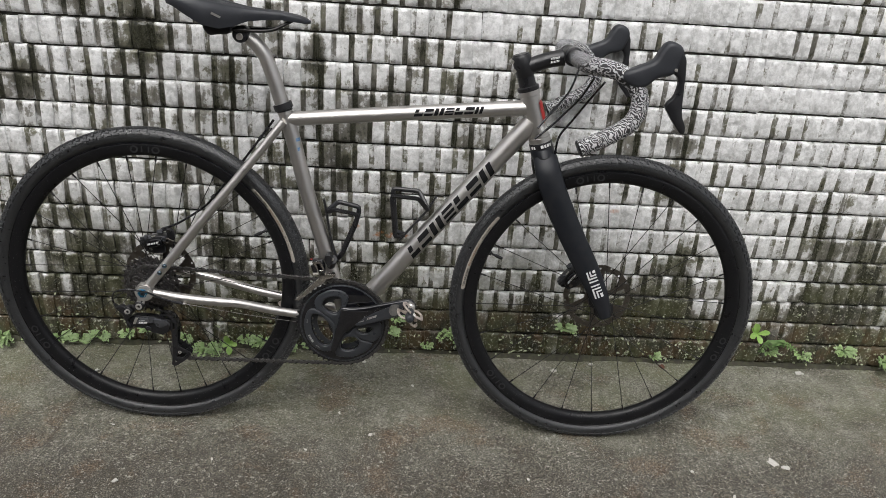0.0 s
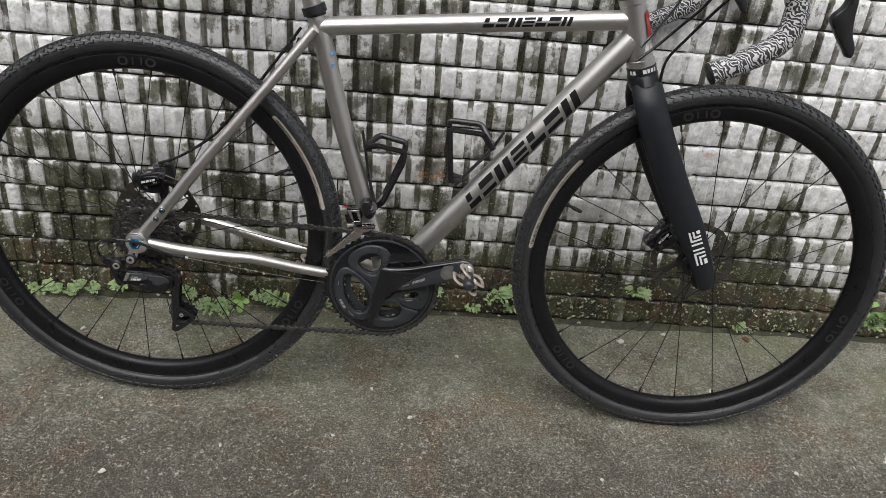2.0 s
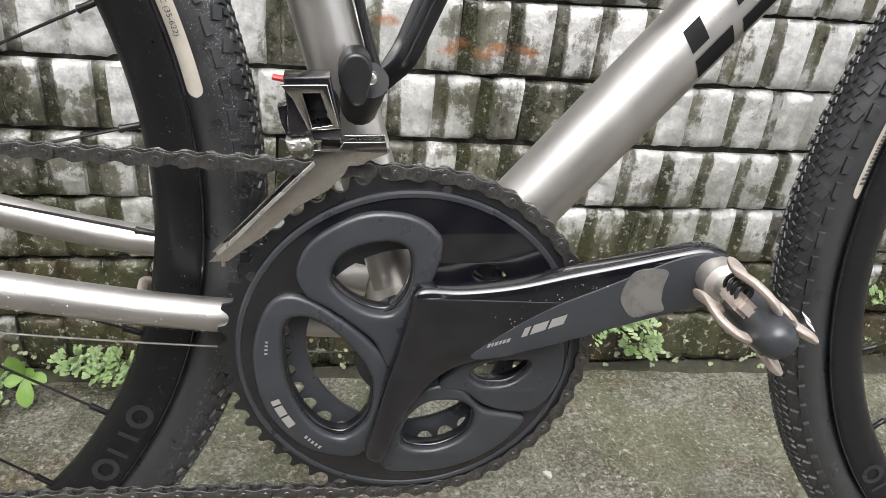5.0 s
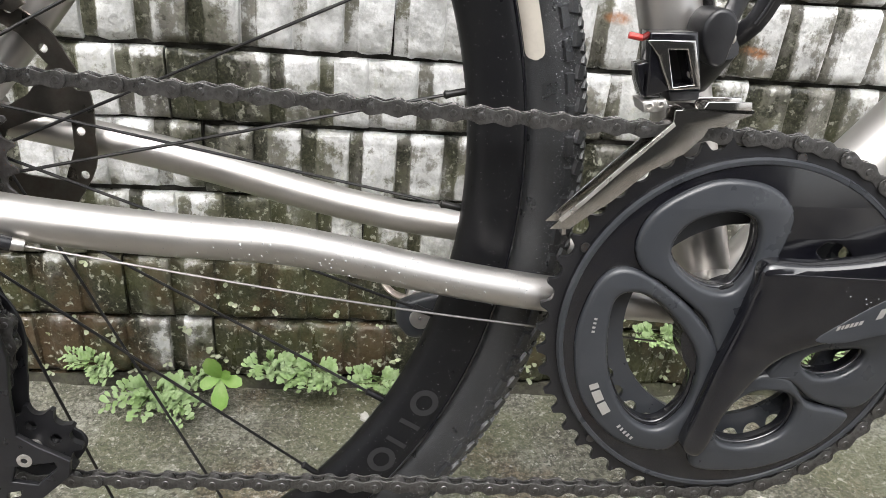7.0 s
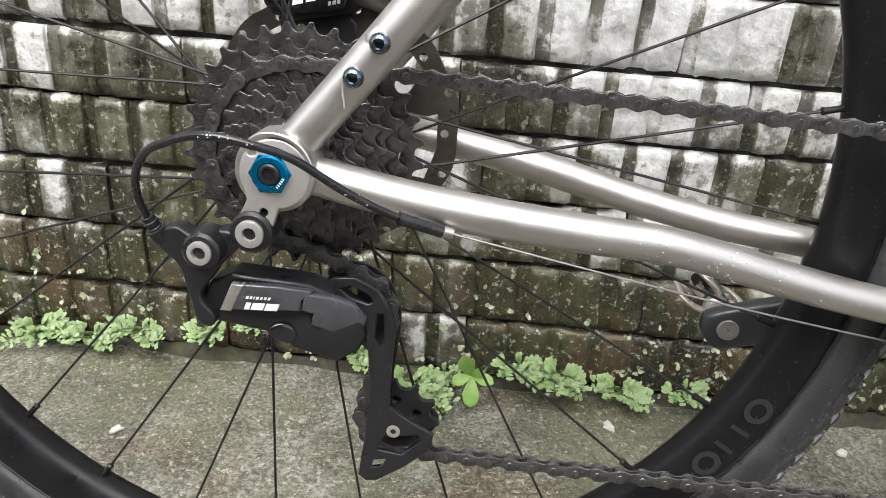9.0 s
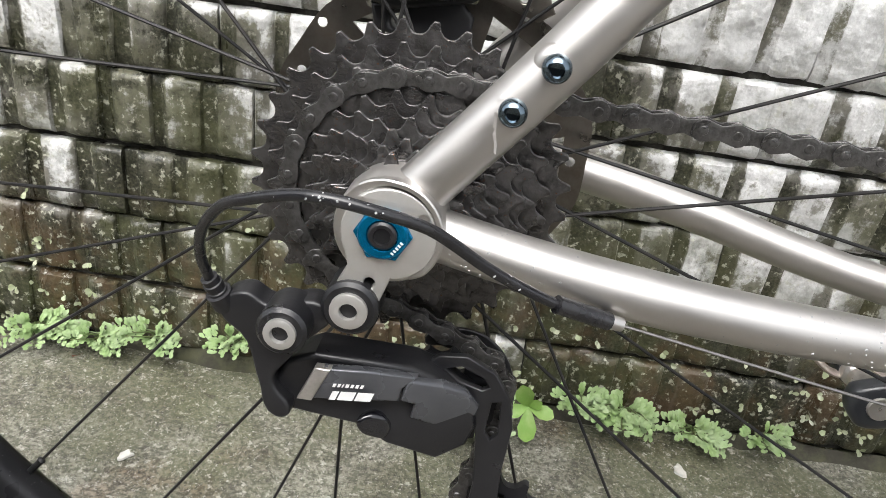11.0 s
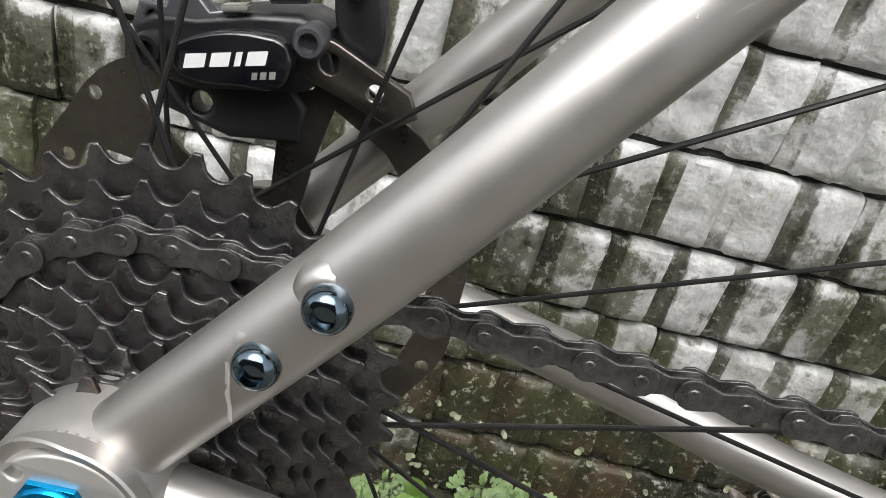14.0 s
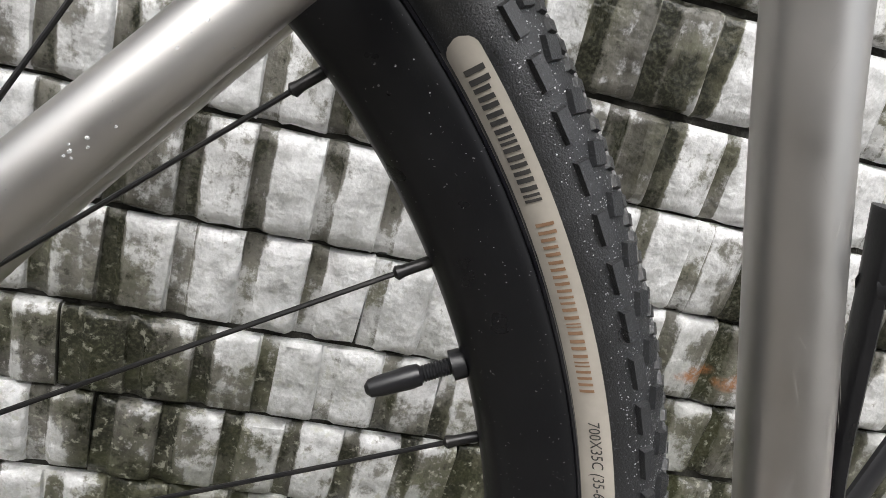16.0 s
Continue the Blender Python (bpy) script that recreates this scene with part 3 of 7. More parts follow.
def tile_mesh(seed):
    """One ribbed facing tile, origin at its lower left corner on the wall's front plane; ribs stand proud of shallow grooves."""
    rnd = random.Random(seed)
    h, w = COURSE - JOINT, TILE_W - 0.0006
    xs, ys = [], []
    lean = rnd.uniform(-0.004, 0.004)
    for k in range(6):
        x0 = k * RIB
        g = rnd.uniform(0.011, 0.016)
        deep = rnd.uniform(0.0040, 0.0062)
        tilt = rnd.uniform(-0.0008, 0.0012)
        for f, d in ((0.0005, deep), (g - 0.003, deep * 0.9), (g + 0.001, 0.0004), (g + 0.006, 0.0), (RIB - 0.004, 0.0 + tilt), (RIB - 0.0008, 0.0012)):
            xs.append(min(x0 + f, w))
            ys.append(d)
    zs = [(0.0, 0.006), (0.003, 0.0012), (0.010, 0.0), (h * 0.5, 0.0), (h - 0.008, 0.0), (h - 0.0025, 0.001), (h, 0.005)]
    bm = bmesh.new()
    grid = []
    for z, dy in zs:
        row = []
        for x, y in zip(xs, ys):
            jz = rnd.uniform(-0.0012, 0.0012) if z in (0.0, h) else 0.0
            row.append(bm.verts.new((x + lean * (z / h - 0.5), y * (0.4 if dy > 0.004 else 1.0) + dy + rnd.uniform(0, 0.0005), z + jz)))
        grid.append(row)
    for a, c in zip(grid, grid[1:]):
        for i in range(len(xs) - 1):
            bm.faces.new((a[i], a[i + 1], c[i + 1], c[i]))
    back = [[bm.verts.new((x, 0.020, z)) for x in (0.0, w)] for z in (0.0, h)]
    for row, bk in ((grid[0], back[0]), (grid[-1], back[1])):
        bm.faces.new([*row, bk[1], bk[0]])
    for i in (0, -1):
        bm.faces.new([r[i] for r in grid] + [back[1][i], back[0][i]])
    bmesh.ops.recalc_face_normals(bm, faces=bm.faces)
    me = bpy.data.meshes.new("tile")
    bm.to_mesh(me)
    bm.free()
    me.materials.append(TILE)
    me.shade_smooth()
    me.set_sharp_from_angle(angle=radians(50))
    return me


def build_wall():
    bm = bmesh.new()
    box(bm, ((WALL_X0 + WALL_X1) / 2, WALL_Y + 0.011 + 0.12, WALL_TOP / 2 - 0.05), (WALL_X1 - WALL_X0, 0.24, WALL_TOP + 0.1))
    wall = finish("wall_north", bm, MORTAR)
    tagged(wall, "old wall of ribbed white tiles, mould-stained", "wall", kind="structure")
    variants = [tile_mesh(s) for s in range(14)]
    rnd = random.Random(5)
    rest = bmesh.new()
    beds = BEDS + [BEDS[-1] + COURSE * (k + 1) for k in range(int((WALL_TOP - BEDS[-1]) / COURSE))]
    for low, high in zip(beds, beds[1:]):
        z = low + JOINT / 2
        tall = (high - low - JOINT) / (COURSE - JOINT)
        shift = rnd.uniform(0, TILE_W)
        x = WALL_X0 - shift
        while x < WALL_X1:
            place = Matrix.Translation((x, WALL_Y + rnd.uniform(-0.0012, 0.0012), z + rnd.uniform(-0.001, 0.001))) @ Matrix.Rotation(radians(rnd.uniform(-0.5, 0.5)), 4, "Y") @ Matrix.Diagonal((1, 1, tall, 1))
            me = rnd.choice(variants)
            if -0.62 < x < 2.05 and z < 1.08:
                ob = new("tile", me)
                ob.parent = wall
                ob.matrix_basis = place
            elif WALL_X0 <= x <= WALL_X1 - TILE_W:
                count = len(rest.verts)
                rest.from_mesh(me)
                rest.verts.ensure_lookup_table()
                for v in rest.verts[count:]:
                    v.co = place @ v.co
            x += TILE_W
    ob = finish("outer_tiles", rest, TILE, wall)
    ob["kind"] = "stuff"
    return wall


def build_ground():
    bm = bmesh.new()
    xs = [-400, -8, *np.linspace(-1.4, 3.0, 111), 8, 400]
    ys = [-400, -8, *np.linspace(-1.2, 0.36, 48), 3, 400]
    grid = []
    for y in ys:
        row = []
        for x in xs:
            near = -1.4 <= x <= 3.0 and -1.2 < y < 0.37
            z = 0.0035 * (noise.noise((x * 3.1, y * 3.1, 0.4))) + 0.0012 * noise.noise((x * 17, y * 17, 3.0)) if near else 0.0
            if near and y > 0.25:
                z += 0.006 * max(0.0, (y - 0.25) / 0.08) * (0.6 + 0.8 * noise.noise((x * 9, 1.0, 0.0)))
            row.append(bm.verts.new((x, y, z - 0.0015)))
        grid.append(row)
    for a, c in zip(grid, grid[1:]):
        for i in range(len(xs) - 1):
            bm.faces.new((a[i], a[i + 1], c[i + 1], c[i]))
    ob = finish("ground", bm, CONCRETE, sharp=80)
    return tagged(ob, "damp stained concrete yard with moss by the wall", "ground", kind="structure")


build_ground()


# ---- the bicycle ----
BB = (0.428, -0.0603)
FRONT = (1.0150, 0.0)
# the crankset was drawn round its own centre with the arm lower; it sits turned up a little
CRANK_DRAWN = (0.432, -0.069)
CRANK_SET = Matrix.Translation((BB[0], 0, BB[1])) @ Matrix.Rotation(radians(-1.8), 4, "Y") @ Matrix.Translation((-CRANK_DRAWN[0], 0, -CRANK_DRAWN[1]))
bicycle = new("bicycle")
bicycle.matrix_basis = BIKE
tagged(bicycle, "bare titanium gravel bicycle leaning against a tiled wall", "bicycle")


# chain stays: level behind the axle, then a bend down to the bottom bracket
NEAR_STAY = [(0.012, -0.0675, -0.001), (0.055, -0.067, -0.0085), (0.098, -0.0651, -0.0140), (0.146, -0.0607, -0.0187), (0.193, -0.0545, -0.0226), (0.227, -0.0487, -0.0296), (0.262, -0.0427, -0.0383), (0.300, -0.0368, -0.0463), (0.345, -0.030, -0.0535), (0.408, -0.024, -0.0590)]
FAR_STAY = [(0.012, 0.0675, 0.001), (0.055, 0.067, -0.0052), (0.105, 0.0648, -0.0130), (0.148, 0.0604, -0.0211), (0.184, 0.0558, -0.0288), (0.219, 0.0500, -0.0345), (0.254, 0.0440, -0.0386), (0.298, 0.0372, -0.0414), (0.345, 0.030, -0.0470), (0.408, 0.024, -0.0570)]
HEAD_TOP, HEAD_LOW = (0.8010, 0, 0.4750), (0.8365, 0, 0.3680)
DOWN_A, DOWN_B = (0.4440, 0, -0.0590), (0.8130, 0, 0.4080)


def frame_parts():
    b = bmesh.new()
    tube(b, curve_through([(0.4255, 0, -0.045), (0.3947, 0, 0.0526), (0.3665, 0, 0.1428), (0.3387, 0, 0.2322), (0.3155, 0, 0.319), (0.2945, 0, 0.396)], 5), 0.0161, 28)
    seat_tube = part("seat_tube", b, TITANIUM, bicycle)
    b = bmesh.new()
    tube(b, [(0.300, 0, 0.3835), (0.40, 0, 0.3950), (0.7985, 0, 0.4380)], [(0.0162, 0.0152), (0.0162, 0.0152), (0.0170, 0.0162)], 28)
    part("top_tube", b, TITANIUM, bicycle)
    b = bmesh.new()
    tube(b, [DOWN_A, DOWN_B], [0.0206, 0.0206], 32)
    part("down_tube", b, TITANIUM, bicycle)
    b = bmesh.new()
    top, low = Vector(HEAD_TOP), Vector(HEAD_LOW)
    d = (low - top).normalized()
    tube(b, [top, top + d * 0.010, top + d * 0.0115, low - d * 0.0115, low - d * 0.010, low], [0.0222, 0.0222, 0.0210, 0.0215, 0.0235, 0.0235], 32)
    part("head_tube", b, TITANIUM, bicycle)
    b = bmesh.new()
    lathe(b, [(0.0195, -0.034), (0.021, -0.0335), (0.021, 0.0335), (0.0195, 0.034)], *BB, 36)
    part("bottom_bracket_shell", b, TITANIUM, bicycle)
    for s in (-1, 1):
        b = bmesh.new()
        pts = curve_through(NEAR_STAY if s < 0 else FAR_STAY, 6)
        tube(b, pts, spread([0.0098, 0.0102, 0.0104, 0.0102, 0.0098, 0.0096, 0.0096, 0.0095, 0.0095, 0.0098], 6, len(pts)), 22)
        part("chain_stay", b, TITANIUM, bicycle)
        b = bmesh.new()
        pts = curve_through([(0.006, s * 0.0675, 0.010), (0.055, s * 0.0665, 0.072), (0.11, s * 0.060, 0.146), (0.17, s * 0.048, 0.222), (0.235, s * 0.032, 0.305), (0.292, s * 0.016, 0.380)], 6)
        tube(b, pts, spread([0.0102, 0.0102, 0.0098, 0.0092, 0.0088, 0.0085], 6, len(pts)), 22)
        stay = part("seat_stay", b, TITANIUM, bicycle)
        b = bmesh.new()
        lathe(b, [(0.0180, s * 0.0555), (0.0200, s * 0.0562), (0.0200, s * 0.0772), (0.0194, s * 0.0782)], 0.001, 0.0005, 56)
        if s < 0:
            # raised lip of the hooded end, open at the back where the hanger disc shows
            rows_ = []
            for k in range(29):
                a = radians(-62 + 190 * k / 28)
                rise = 0.0034 * min(1.0, k / 3, (28 - k) / 6)
                rows_.append([b.verts.new((0.001 + r * math.cos(a), y, 0.0005 + r * math.sin(a))) for r, y in ((0.0200, -0.0765), (0.0199, -0.0780 - rise), (0.0193, -0.0785 - rise), (0.0178, -0.0782 - rise), (0.0174, -0.0765))])
            for p, q in zip(rows_, rows_[1:]):
                for i in range(4):
                    b.faces.new((p[i], p[i + 1], q[i + 1], q[i]))
        part("dropout", b, TITANIUM, bicycle)
        if s < 0:
            for x, z in ((0.0369, 0.0487), (0.0483, 0.0650)):
                b = bmesh.new()
                lathe(b, [(0.0092, -0.066), (0.0078, -0.0738), (0.0062, -0.0756), (0.0048, -0.0762)], x, z, 24)
                boss = part("boss", b, TITANIUM, stay)
                b = bmesh.new()
                lathe(b, [(0.0047, -0.0755), (0.0050, -0.0766), (0.0049, -0.0782), (0.0044, -0.0796), (0.0035, -0.0806), (0.0025, -0.0810), (0.0022, -0.0790), (0.0005, -0.0788)], x, z, 28)
                part("bolt", b, BLUESTEEL, stay, "dark blued button-head bolt")
    # seat clamp
    b = bmesh.new()
    tube(b, [(0.2925, 0, 0.4000), (0.2915, 0, 0.4035), (0.2912, 0, 0.4037), (0.2865, 0, 0.4160)], [0.0168, 0.0168, 0.0200, 0.0200], 28)
    part("seat_clamp", b, PLASTIC, bicycle, "black seat clamp collar")
    return seat_tube


frame_parts()


def wheel(cx, cz, turn, rear):
    """One spoked wheel with its tyre; the rear one carries the wider hub."""
    w = bmesh.new()
    prof = [(0.3150, -0.0118), (0.3152, -0.0132), (0.3148, -0.0143), (0.3138, -0.0150), (0.310, -0.0151), (0.300, -0.0143), (0.292, -0.0110), (0.2875, -0.0060), (0.2862, 0.0), (0.2875, 0.0060), (0.292, 0.0110),
            (0.300, 0.0143), (0.310, 0.0151), (0.3138, 0.0150), (0.3148, 0.0143), (0.3152, 0.0132), (0.3150, 0.0118), (0.310, 0.0)]
    lathe(w, prof, 0, 0, 180, loop=True)
    rim = part("rear_wheel" if rear else "front_wheel", w, RIM_BLACK, bicycle, "black carbon-rimmed wheel", 60)
    rim.matrix_basis = Matrix.Translation((cx, 0, cz)) @ Matrix.Rotation(-turn, 4, "Y")
    q = bmesh.new()
    lathe(q, [(0.3140, -0.0146), (0.3146, -0.0155), (0.3155, -0.0154), (0.3159, -0.0146), (0.3156, -0.0132), (0.3146, -0.0128)], 0, 0, 180, loop=True)
    part("rim_edge", q, GLOSS, rim)
    major, minor = 0.3303, 0.0177
    t = bmesh.new()
    prof = []
    for k in range(-13, 14):
        a = math.pi / 2 + k / 13 * radians(139)
        flat = 1.0 + 0.012 * math.cos(a * 2)
        prof.append((major + minor * math.sin(a) * flat, minor * 1.02 * math.cos(a)))
    prof = [(0.3135, 0.0112), *prof, (0.3135, -0.0112)]
    lathe(t, prof, 0, 0, 240, loop=True)
    tyre = part("tyre", t, RUBBER, rim, "knobbly black gravel tyre", 70)
    # tread: small raised blocks, a shoulder row on each side and packed chevrons between
    k_ = bmesh.new()
    rnd = random.Random(3)
    for row, (ang, count, ln, wd, ht, skew) in enumerate((
            (70, 132, 0.0112, 0.0044, 0.0026, 0), (-70, 132, 0.0112, 0.0044, 0.0026, 0),
            (48, 132, 0.0080, 0.0058, 0.0020, 0.35), (-48, 132, 0.0080, 0.0058, 0.0020, -0.35),
            (29, 352, 0.0042, 0.0046, 0.0014, 0.6), (-29, 352, 0.0042, 0.0046, 0.0014, -0.6),
            (10, 352, 0.0044, 0.0042, 0.0007, 0.6), (-10, 352, 0.0044, 0.0042, 0.0007, -0.6))):
        a = radians(ang)
        for k in range(count):
            th = 2 * math.pi * (k + (row % 2) * 0.5 + 0.25 * (row > 1)) / count
            up = Vector((math.cos(a) * math.cos(th), math.sin(a), math.cos(a) * math.sin(th)))
            along = Vector((-math.sin(th), 0, math.cos(th)))
            side = up.cross(along)
            al = (along + side * skew).normalized()
            sd = up.cross(al)
            c = Vector((major * math.cos(th), 0, major * math.sin(th))) + up * (minor + ht * 0.35)
            vs = []
            for hgt, sc in ((-0.6, 1.0), (0.65, 0.86)):
                for sa, sb in ((-1, -1), (1, -1), (1, 1), (-1, 1)):
                    vs.append(k_.verts.new(c + up * ht * hgt + al * sa * ln / 2 * sc + sd * sb * wd / 2 * sc))
            for f in ((4, 5, 6, 7), (0, 1, 5, 4), (1, 2, 6, 5), (2, 3, 7, 6), (3, 0, 4, 7)):
                k_.faces.new([vs[i] for i in f])
    tread = part("tread", k_, RUBBER, rim, sharp=30)
    tread["kind"] = "stuff"
    # sidewall label: a pale strip following the casing
    s_ = bmesh.new()
    rows_ = []
    steps = 160
    for k in range(steps + 1):
        th = radians(11.8 + (45.7 - 11.8) * k / steps)
        end = min(k, steps - k) / 4.0
        half = 0.0046 * math.sqrt(max(1 - max(0.0, 1 - end) ** 2, 0.02))
        row = []
        for dr in (-half, -half / 2, 0, half / 2, half):
            r = 0.3212 + dr
            y = -1.02 * math.sqrt(max(minor ** 2 - (r - major) ** 2, 0)) - 0.00035
            row.append(s_.verts.new((r * math.cos(th), y, r * math.sin(th))))
        rows_.append(row)
    for a, c in zip(rows_, rows_[1:]):
        for i in range(4):
            s_.faces.new((a[i], a[i + 1], c[i + 1], c[i]))
    part("tyre_label", s_, LABEL, rim, "cream printed tyre label")

    def print_bars(name, material, pieces, lo, hi):
        """Plain bars of print on the label: (start, end) in degrees, (low, high) in shares of the print's height."""
        q = bmesh.new()
        for a0, a1, f0, f1 in pieces:
            prev = None
            for k in range(4):
                th = radians(a0 + (a1 - a0) * k / 3)
                row = []
                for r in np.linspace(lo + (hi - lo) * f0, lo + (hi - lo) * f1, 4).tolist():
                    y = -1.02 * math.sqrt(max(minor ** 2 - (r - major) ** 2, 0)) - 0.00065
                    row.append(q.verts.new((r * math.cos(th), y, r * math.sin(th))))
                if prev:
                    for i in range(3):
                        q.faces.new((prev[i], prev[i + 1], row[i + 1], row[i]))
                prev = row
        part(name, q, material, rim)

    def bar_row(first, widths, space, stroke):
        """A row of plain upright bars, in pairs of the print's widths."""
        out, at = [], first
        for k, wd in enumerate(widths):
            high = 1.0 if k == 0 else 0.80
            out += [(at - wd * stroke, at, 0.0, high), (at - wd, at - wd * (1 - stroke), 0.0, high)]
            at -= wd + space
        return out

    print_bars("label_print", LABEL_DARK, bar_row(44.1, (0.86, 0.74, 0.76, 0.74, 0.48, 0.74, 0.68, 0.74, 0.46), 0.16, 0.36), 0.3184, 0.3240)
    print_bars("label_print", LABEL_BROWN, bar_row(35.4, (0.66, 0.62, 0.68, 0.62, 0.60, 0.50, 0.68, 0.28, 0.72, 0.68, 0.34, 0.56, 0.58), 0.22, 0.30), 0.3187, 0.3236)
    # tyre size in plain condensed print, following the label
    cu = bpy.data.curves.new("size_text", "FONT")
    cu.body, cu.size, cu.resolution_u = "700X35C (35-622)", 0.0046, 3
    tmp = bpy.data.objects.new("size_text", cu)
    scene.collection.objects.link(tmp)
    me = bpy.data.meshes.new_from_object(tmp.evaluated_get(bpy.context.evaluated_depsgraph_get()))
    q = bmesh.new()
    q.from_mesh(me)
    bpy.data.objects.remove(tmp)
    bpy.data.meshes.remove(me)
    wide = max(v.co.x for v in q.verts)
    for v in q.verts:
        th, r = radians(23.4 - 6.0 * v.co.x / wide), 0.3196 + v.co.y
        v.co = (r * math.cos(th), -1.02 * math.sqrt(max(minor ** 2 - (r - major) ** 2, 0)) - 0.0007, r * math.sin(th))
    part("size_print", q, LABEL_DARK, rim)
    # rim tone-on-tone marks: ring, bars and ring
    for base in ((-30, 90, 210) if rear else (-28, 92, 212)):
        q = bmesh.new()
        for k, (kind, off) in enumerate((("o", -4.3), ("i", -1.5), ("t", 1.2), ("o", 4.3))):
            c = radians(base + off)
            ux, uz = -math.sin(c), math.cos(c)
            rx, rz = math.cos(c), math.sin(c)
            r0 = 0.3030
            if kind == "o":
                ring = []
                for j in range(24):
                    t_ = 2 * math.pi * j / 24
                    ring.append([q.verts.new(((r0 + rr * math.sin(t_)) * rx + rr * math.cos(t_) * 1.1 * ux, -0.0152, (r0 + rr * math.sin(t_)) * rz + rr * math.cos(t_) * 1.1 * uz)) for rr in (0.0046, 0.0080)])
                for j in range(24):
                    a_, c_ = ring[j], ring[(j + 1) % 24]
                    q.faces.new((a_[0], a_[1], c_[1], c_[0]))
            else:
                for du, dr, lu, lr in (((0, 0, 0.0030, 0.013),) if kind == "i" else ((0, 0, 0.0030, 0.013),)):
                    vs = [q.verts.new(((r0 + dr + lr / 2 * b_) * rx + (du + lu / 2 * a_) * ux, -0.0152, (r0 + dr + lr / 2 * b_) * rz + (du + lu / 2 * a_) * uz)) for a_, b_ in ((-1, -1), (1, -1), (1, 1), (-1, 1))]
                    q.faces.new(vs)
        part("rim_mark", q, GREY_DECAL, rim, "dark grey maker's mark on the rim")
    # spokes: 28, laced across from both flanges
    hub_r = 0.0225 if rear else 0.0195
    flange = ((-0.019, 0.034) if rear else (-0.034, 0.022))
    count, first = (28, radians(9.2)) if rear else (24, radians(8.3))
    nip = bmesh.new()
    lathe(nip, [(0.0012, 0.0), (0.0019, 0.001), (0.0019, 0.010), (0.0024, 0.0125), (0.0012, 0.0135)], 0, 0, 10)
    for k in range(count):
        th = first + 2 * math.pi * k / count
        side = flange[k % 2]
        lean = radians(62) * (1 if (k // 2) % 2 else -1)
        hub = Vector((hub_r * math.cos(th + lean), side, hub_r * math.sin(th + lean)))
        end = Vector((0.2872 * math.cos(th), side * 0.05, 0.2872 * math.sin(th)))
        q = bmesh.new()
        tube(q, [hub, end], 0.00088, 8)
        part("spoke", q, SPOKE, rim)
        q = nip.copy()
        d = (hub - end).normalized()
        turn_ = Vector((0, 1, 0)).rotation_difference(d).to_matrix().to_4x4()
        bmesh.ops.transform(q, matrix=Matrix.Translation(end - d * 0.001) @ turn_, verts=q.verts)
        part("nipple", q, SPOKE, rim)
    nip.free()
    q = bmesh.new()
    if rear:
        lathe(q, [(0.010, -0.060), (0.0165, -0.058), (0.0165, -0.024), (0.0265, -0.0225), (0.0265, -0.017), (0.015, -0.014), (0.0135, 0.0), (0.015, 0.028), (0.0255, 0.031), (0.0255, 0.036), (0.018, 0.039), (0.018, 0.046), (0.010, 0.058), (0.0075, 0.066)], 0, 0, 36)
    else:
        lathe(q, [(0.0075, -0.055), (0.0095, -0.046), (0.013, -0.038), (0.0225, -0.036), (0.0225, -0.032), (0.0135, -0.028), (0.0125, 0.0), (0.015, 0.018), (0.0235, 0.020), (0.0235, 0.025), (0.018, 0.028), (0.018, 0.037), (0.0075, 0.050)], 0, 0, 36)
    part("hub", q, PLASTIC, rim)
    # valve
    th = radians(27.7)
    d = Vector((-math.cos(th), 0, -math.sin(th)))
    base = Vector((0.2868 * math.cos(th), 0, 0.2868 * math.sin(th)))
    q = bmesh.new()
    pts = [base + d * s for s in (0.0, 0.0005, 0.0045, *[0.0050 + 0.0005 * k for k in range(20)], 0.015, 0.0185, 0.0285, 0.0315, 0.033)]
    tube(q, pts, [0.0048, 0.0050, 0.0050, *[0.0029 if k % 2 else 0.0025 for k in range(20)], 0.0036, 0.0039, 0.0034, 0.0030, 0.0014], 16)
    part("valve", q, PLASTIC, rim)
    # disc rotor with cut-outs and wavy edge
    y = 0.0485 if rear else 0.042
    R = 0.080
    outline = []
    for k in range(72):
        t_ = 2 * math.pi * k / 72
        r = R - 0.0018 * (0.5 + 0.5 * math.cos(12 * t_))
        outline.append((r * math.cos(t_), r * math.sin(t_)))
    holes = [circle(0, 0, 0.0195, 24)]
    for k in range(6):
        t_ = 2 * math.pi * k / 6 + 0.3
        holes.append([(r * math.cos(t_ + o), r * math.sin(t_ + o)) for r, o in ((0.030, 0.05), (0.030, 0.70), (0.045, 0.86), (0.0665, 0.93), (0.0668, 0.60), (0.0665, 0.28), (0.047, 0.12))])
    for k in range(18):
        t_ = 2 * math.pi * k / 18
        r = 0.0728 + 0.0025 * (1 if k % 2 else -1)
        holes.append(circle(r * math.cos(t_), r * math.sin(t_), 0.0026, 10))
    q = plate(outline, holes, y - 0.0009, y + 0.0009, 0.0, smooth=False)
    part("disc_rotor", q, ROTOR, rim, "brownish steel brake disc")
    return rim


wheel(0, 0, 0.0, True)
fw = wheel(FRONT[0], FRONT[1], radians(130), False)
# ---- steering: fork, headset, stem, handlebar ----
AX_TOP, AX_LOW = Vector(HEAD_TOP), Vector(HEAD_LOW)
AX = (AX_TOP - AX_LOW).normalized()
STEER = Matrix.Translation(AX_LOW) @ Matrix.Rotation(radians(0.0), 4, AX) @ Matrix.Translation(-AX_LOW)
fw.matrix_basis = STEER @ fw.matrix_basis


def steered(name, bm, material, label="", parent=None, sharp=38.0):
    ob = part(name, bm, material, parent or bicycle, label, sharp)
    if parent is None:
        ob.matrix_basis = STEER
    return ob


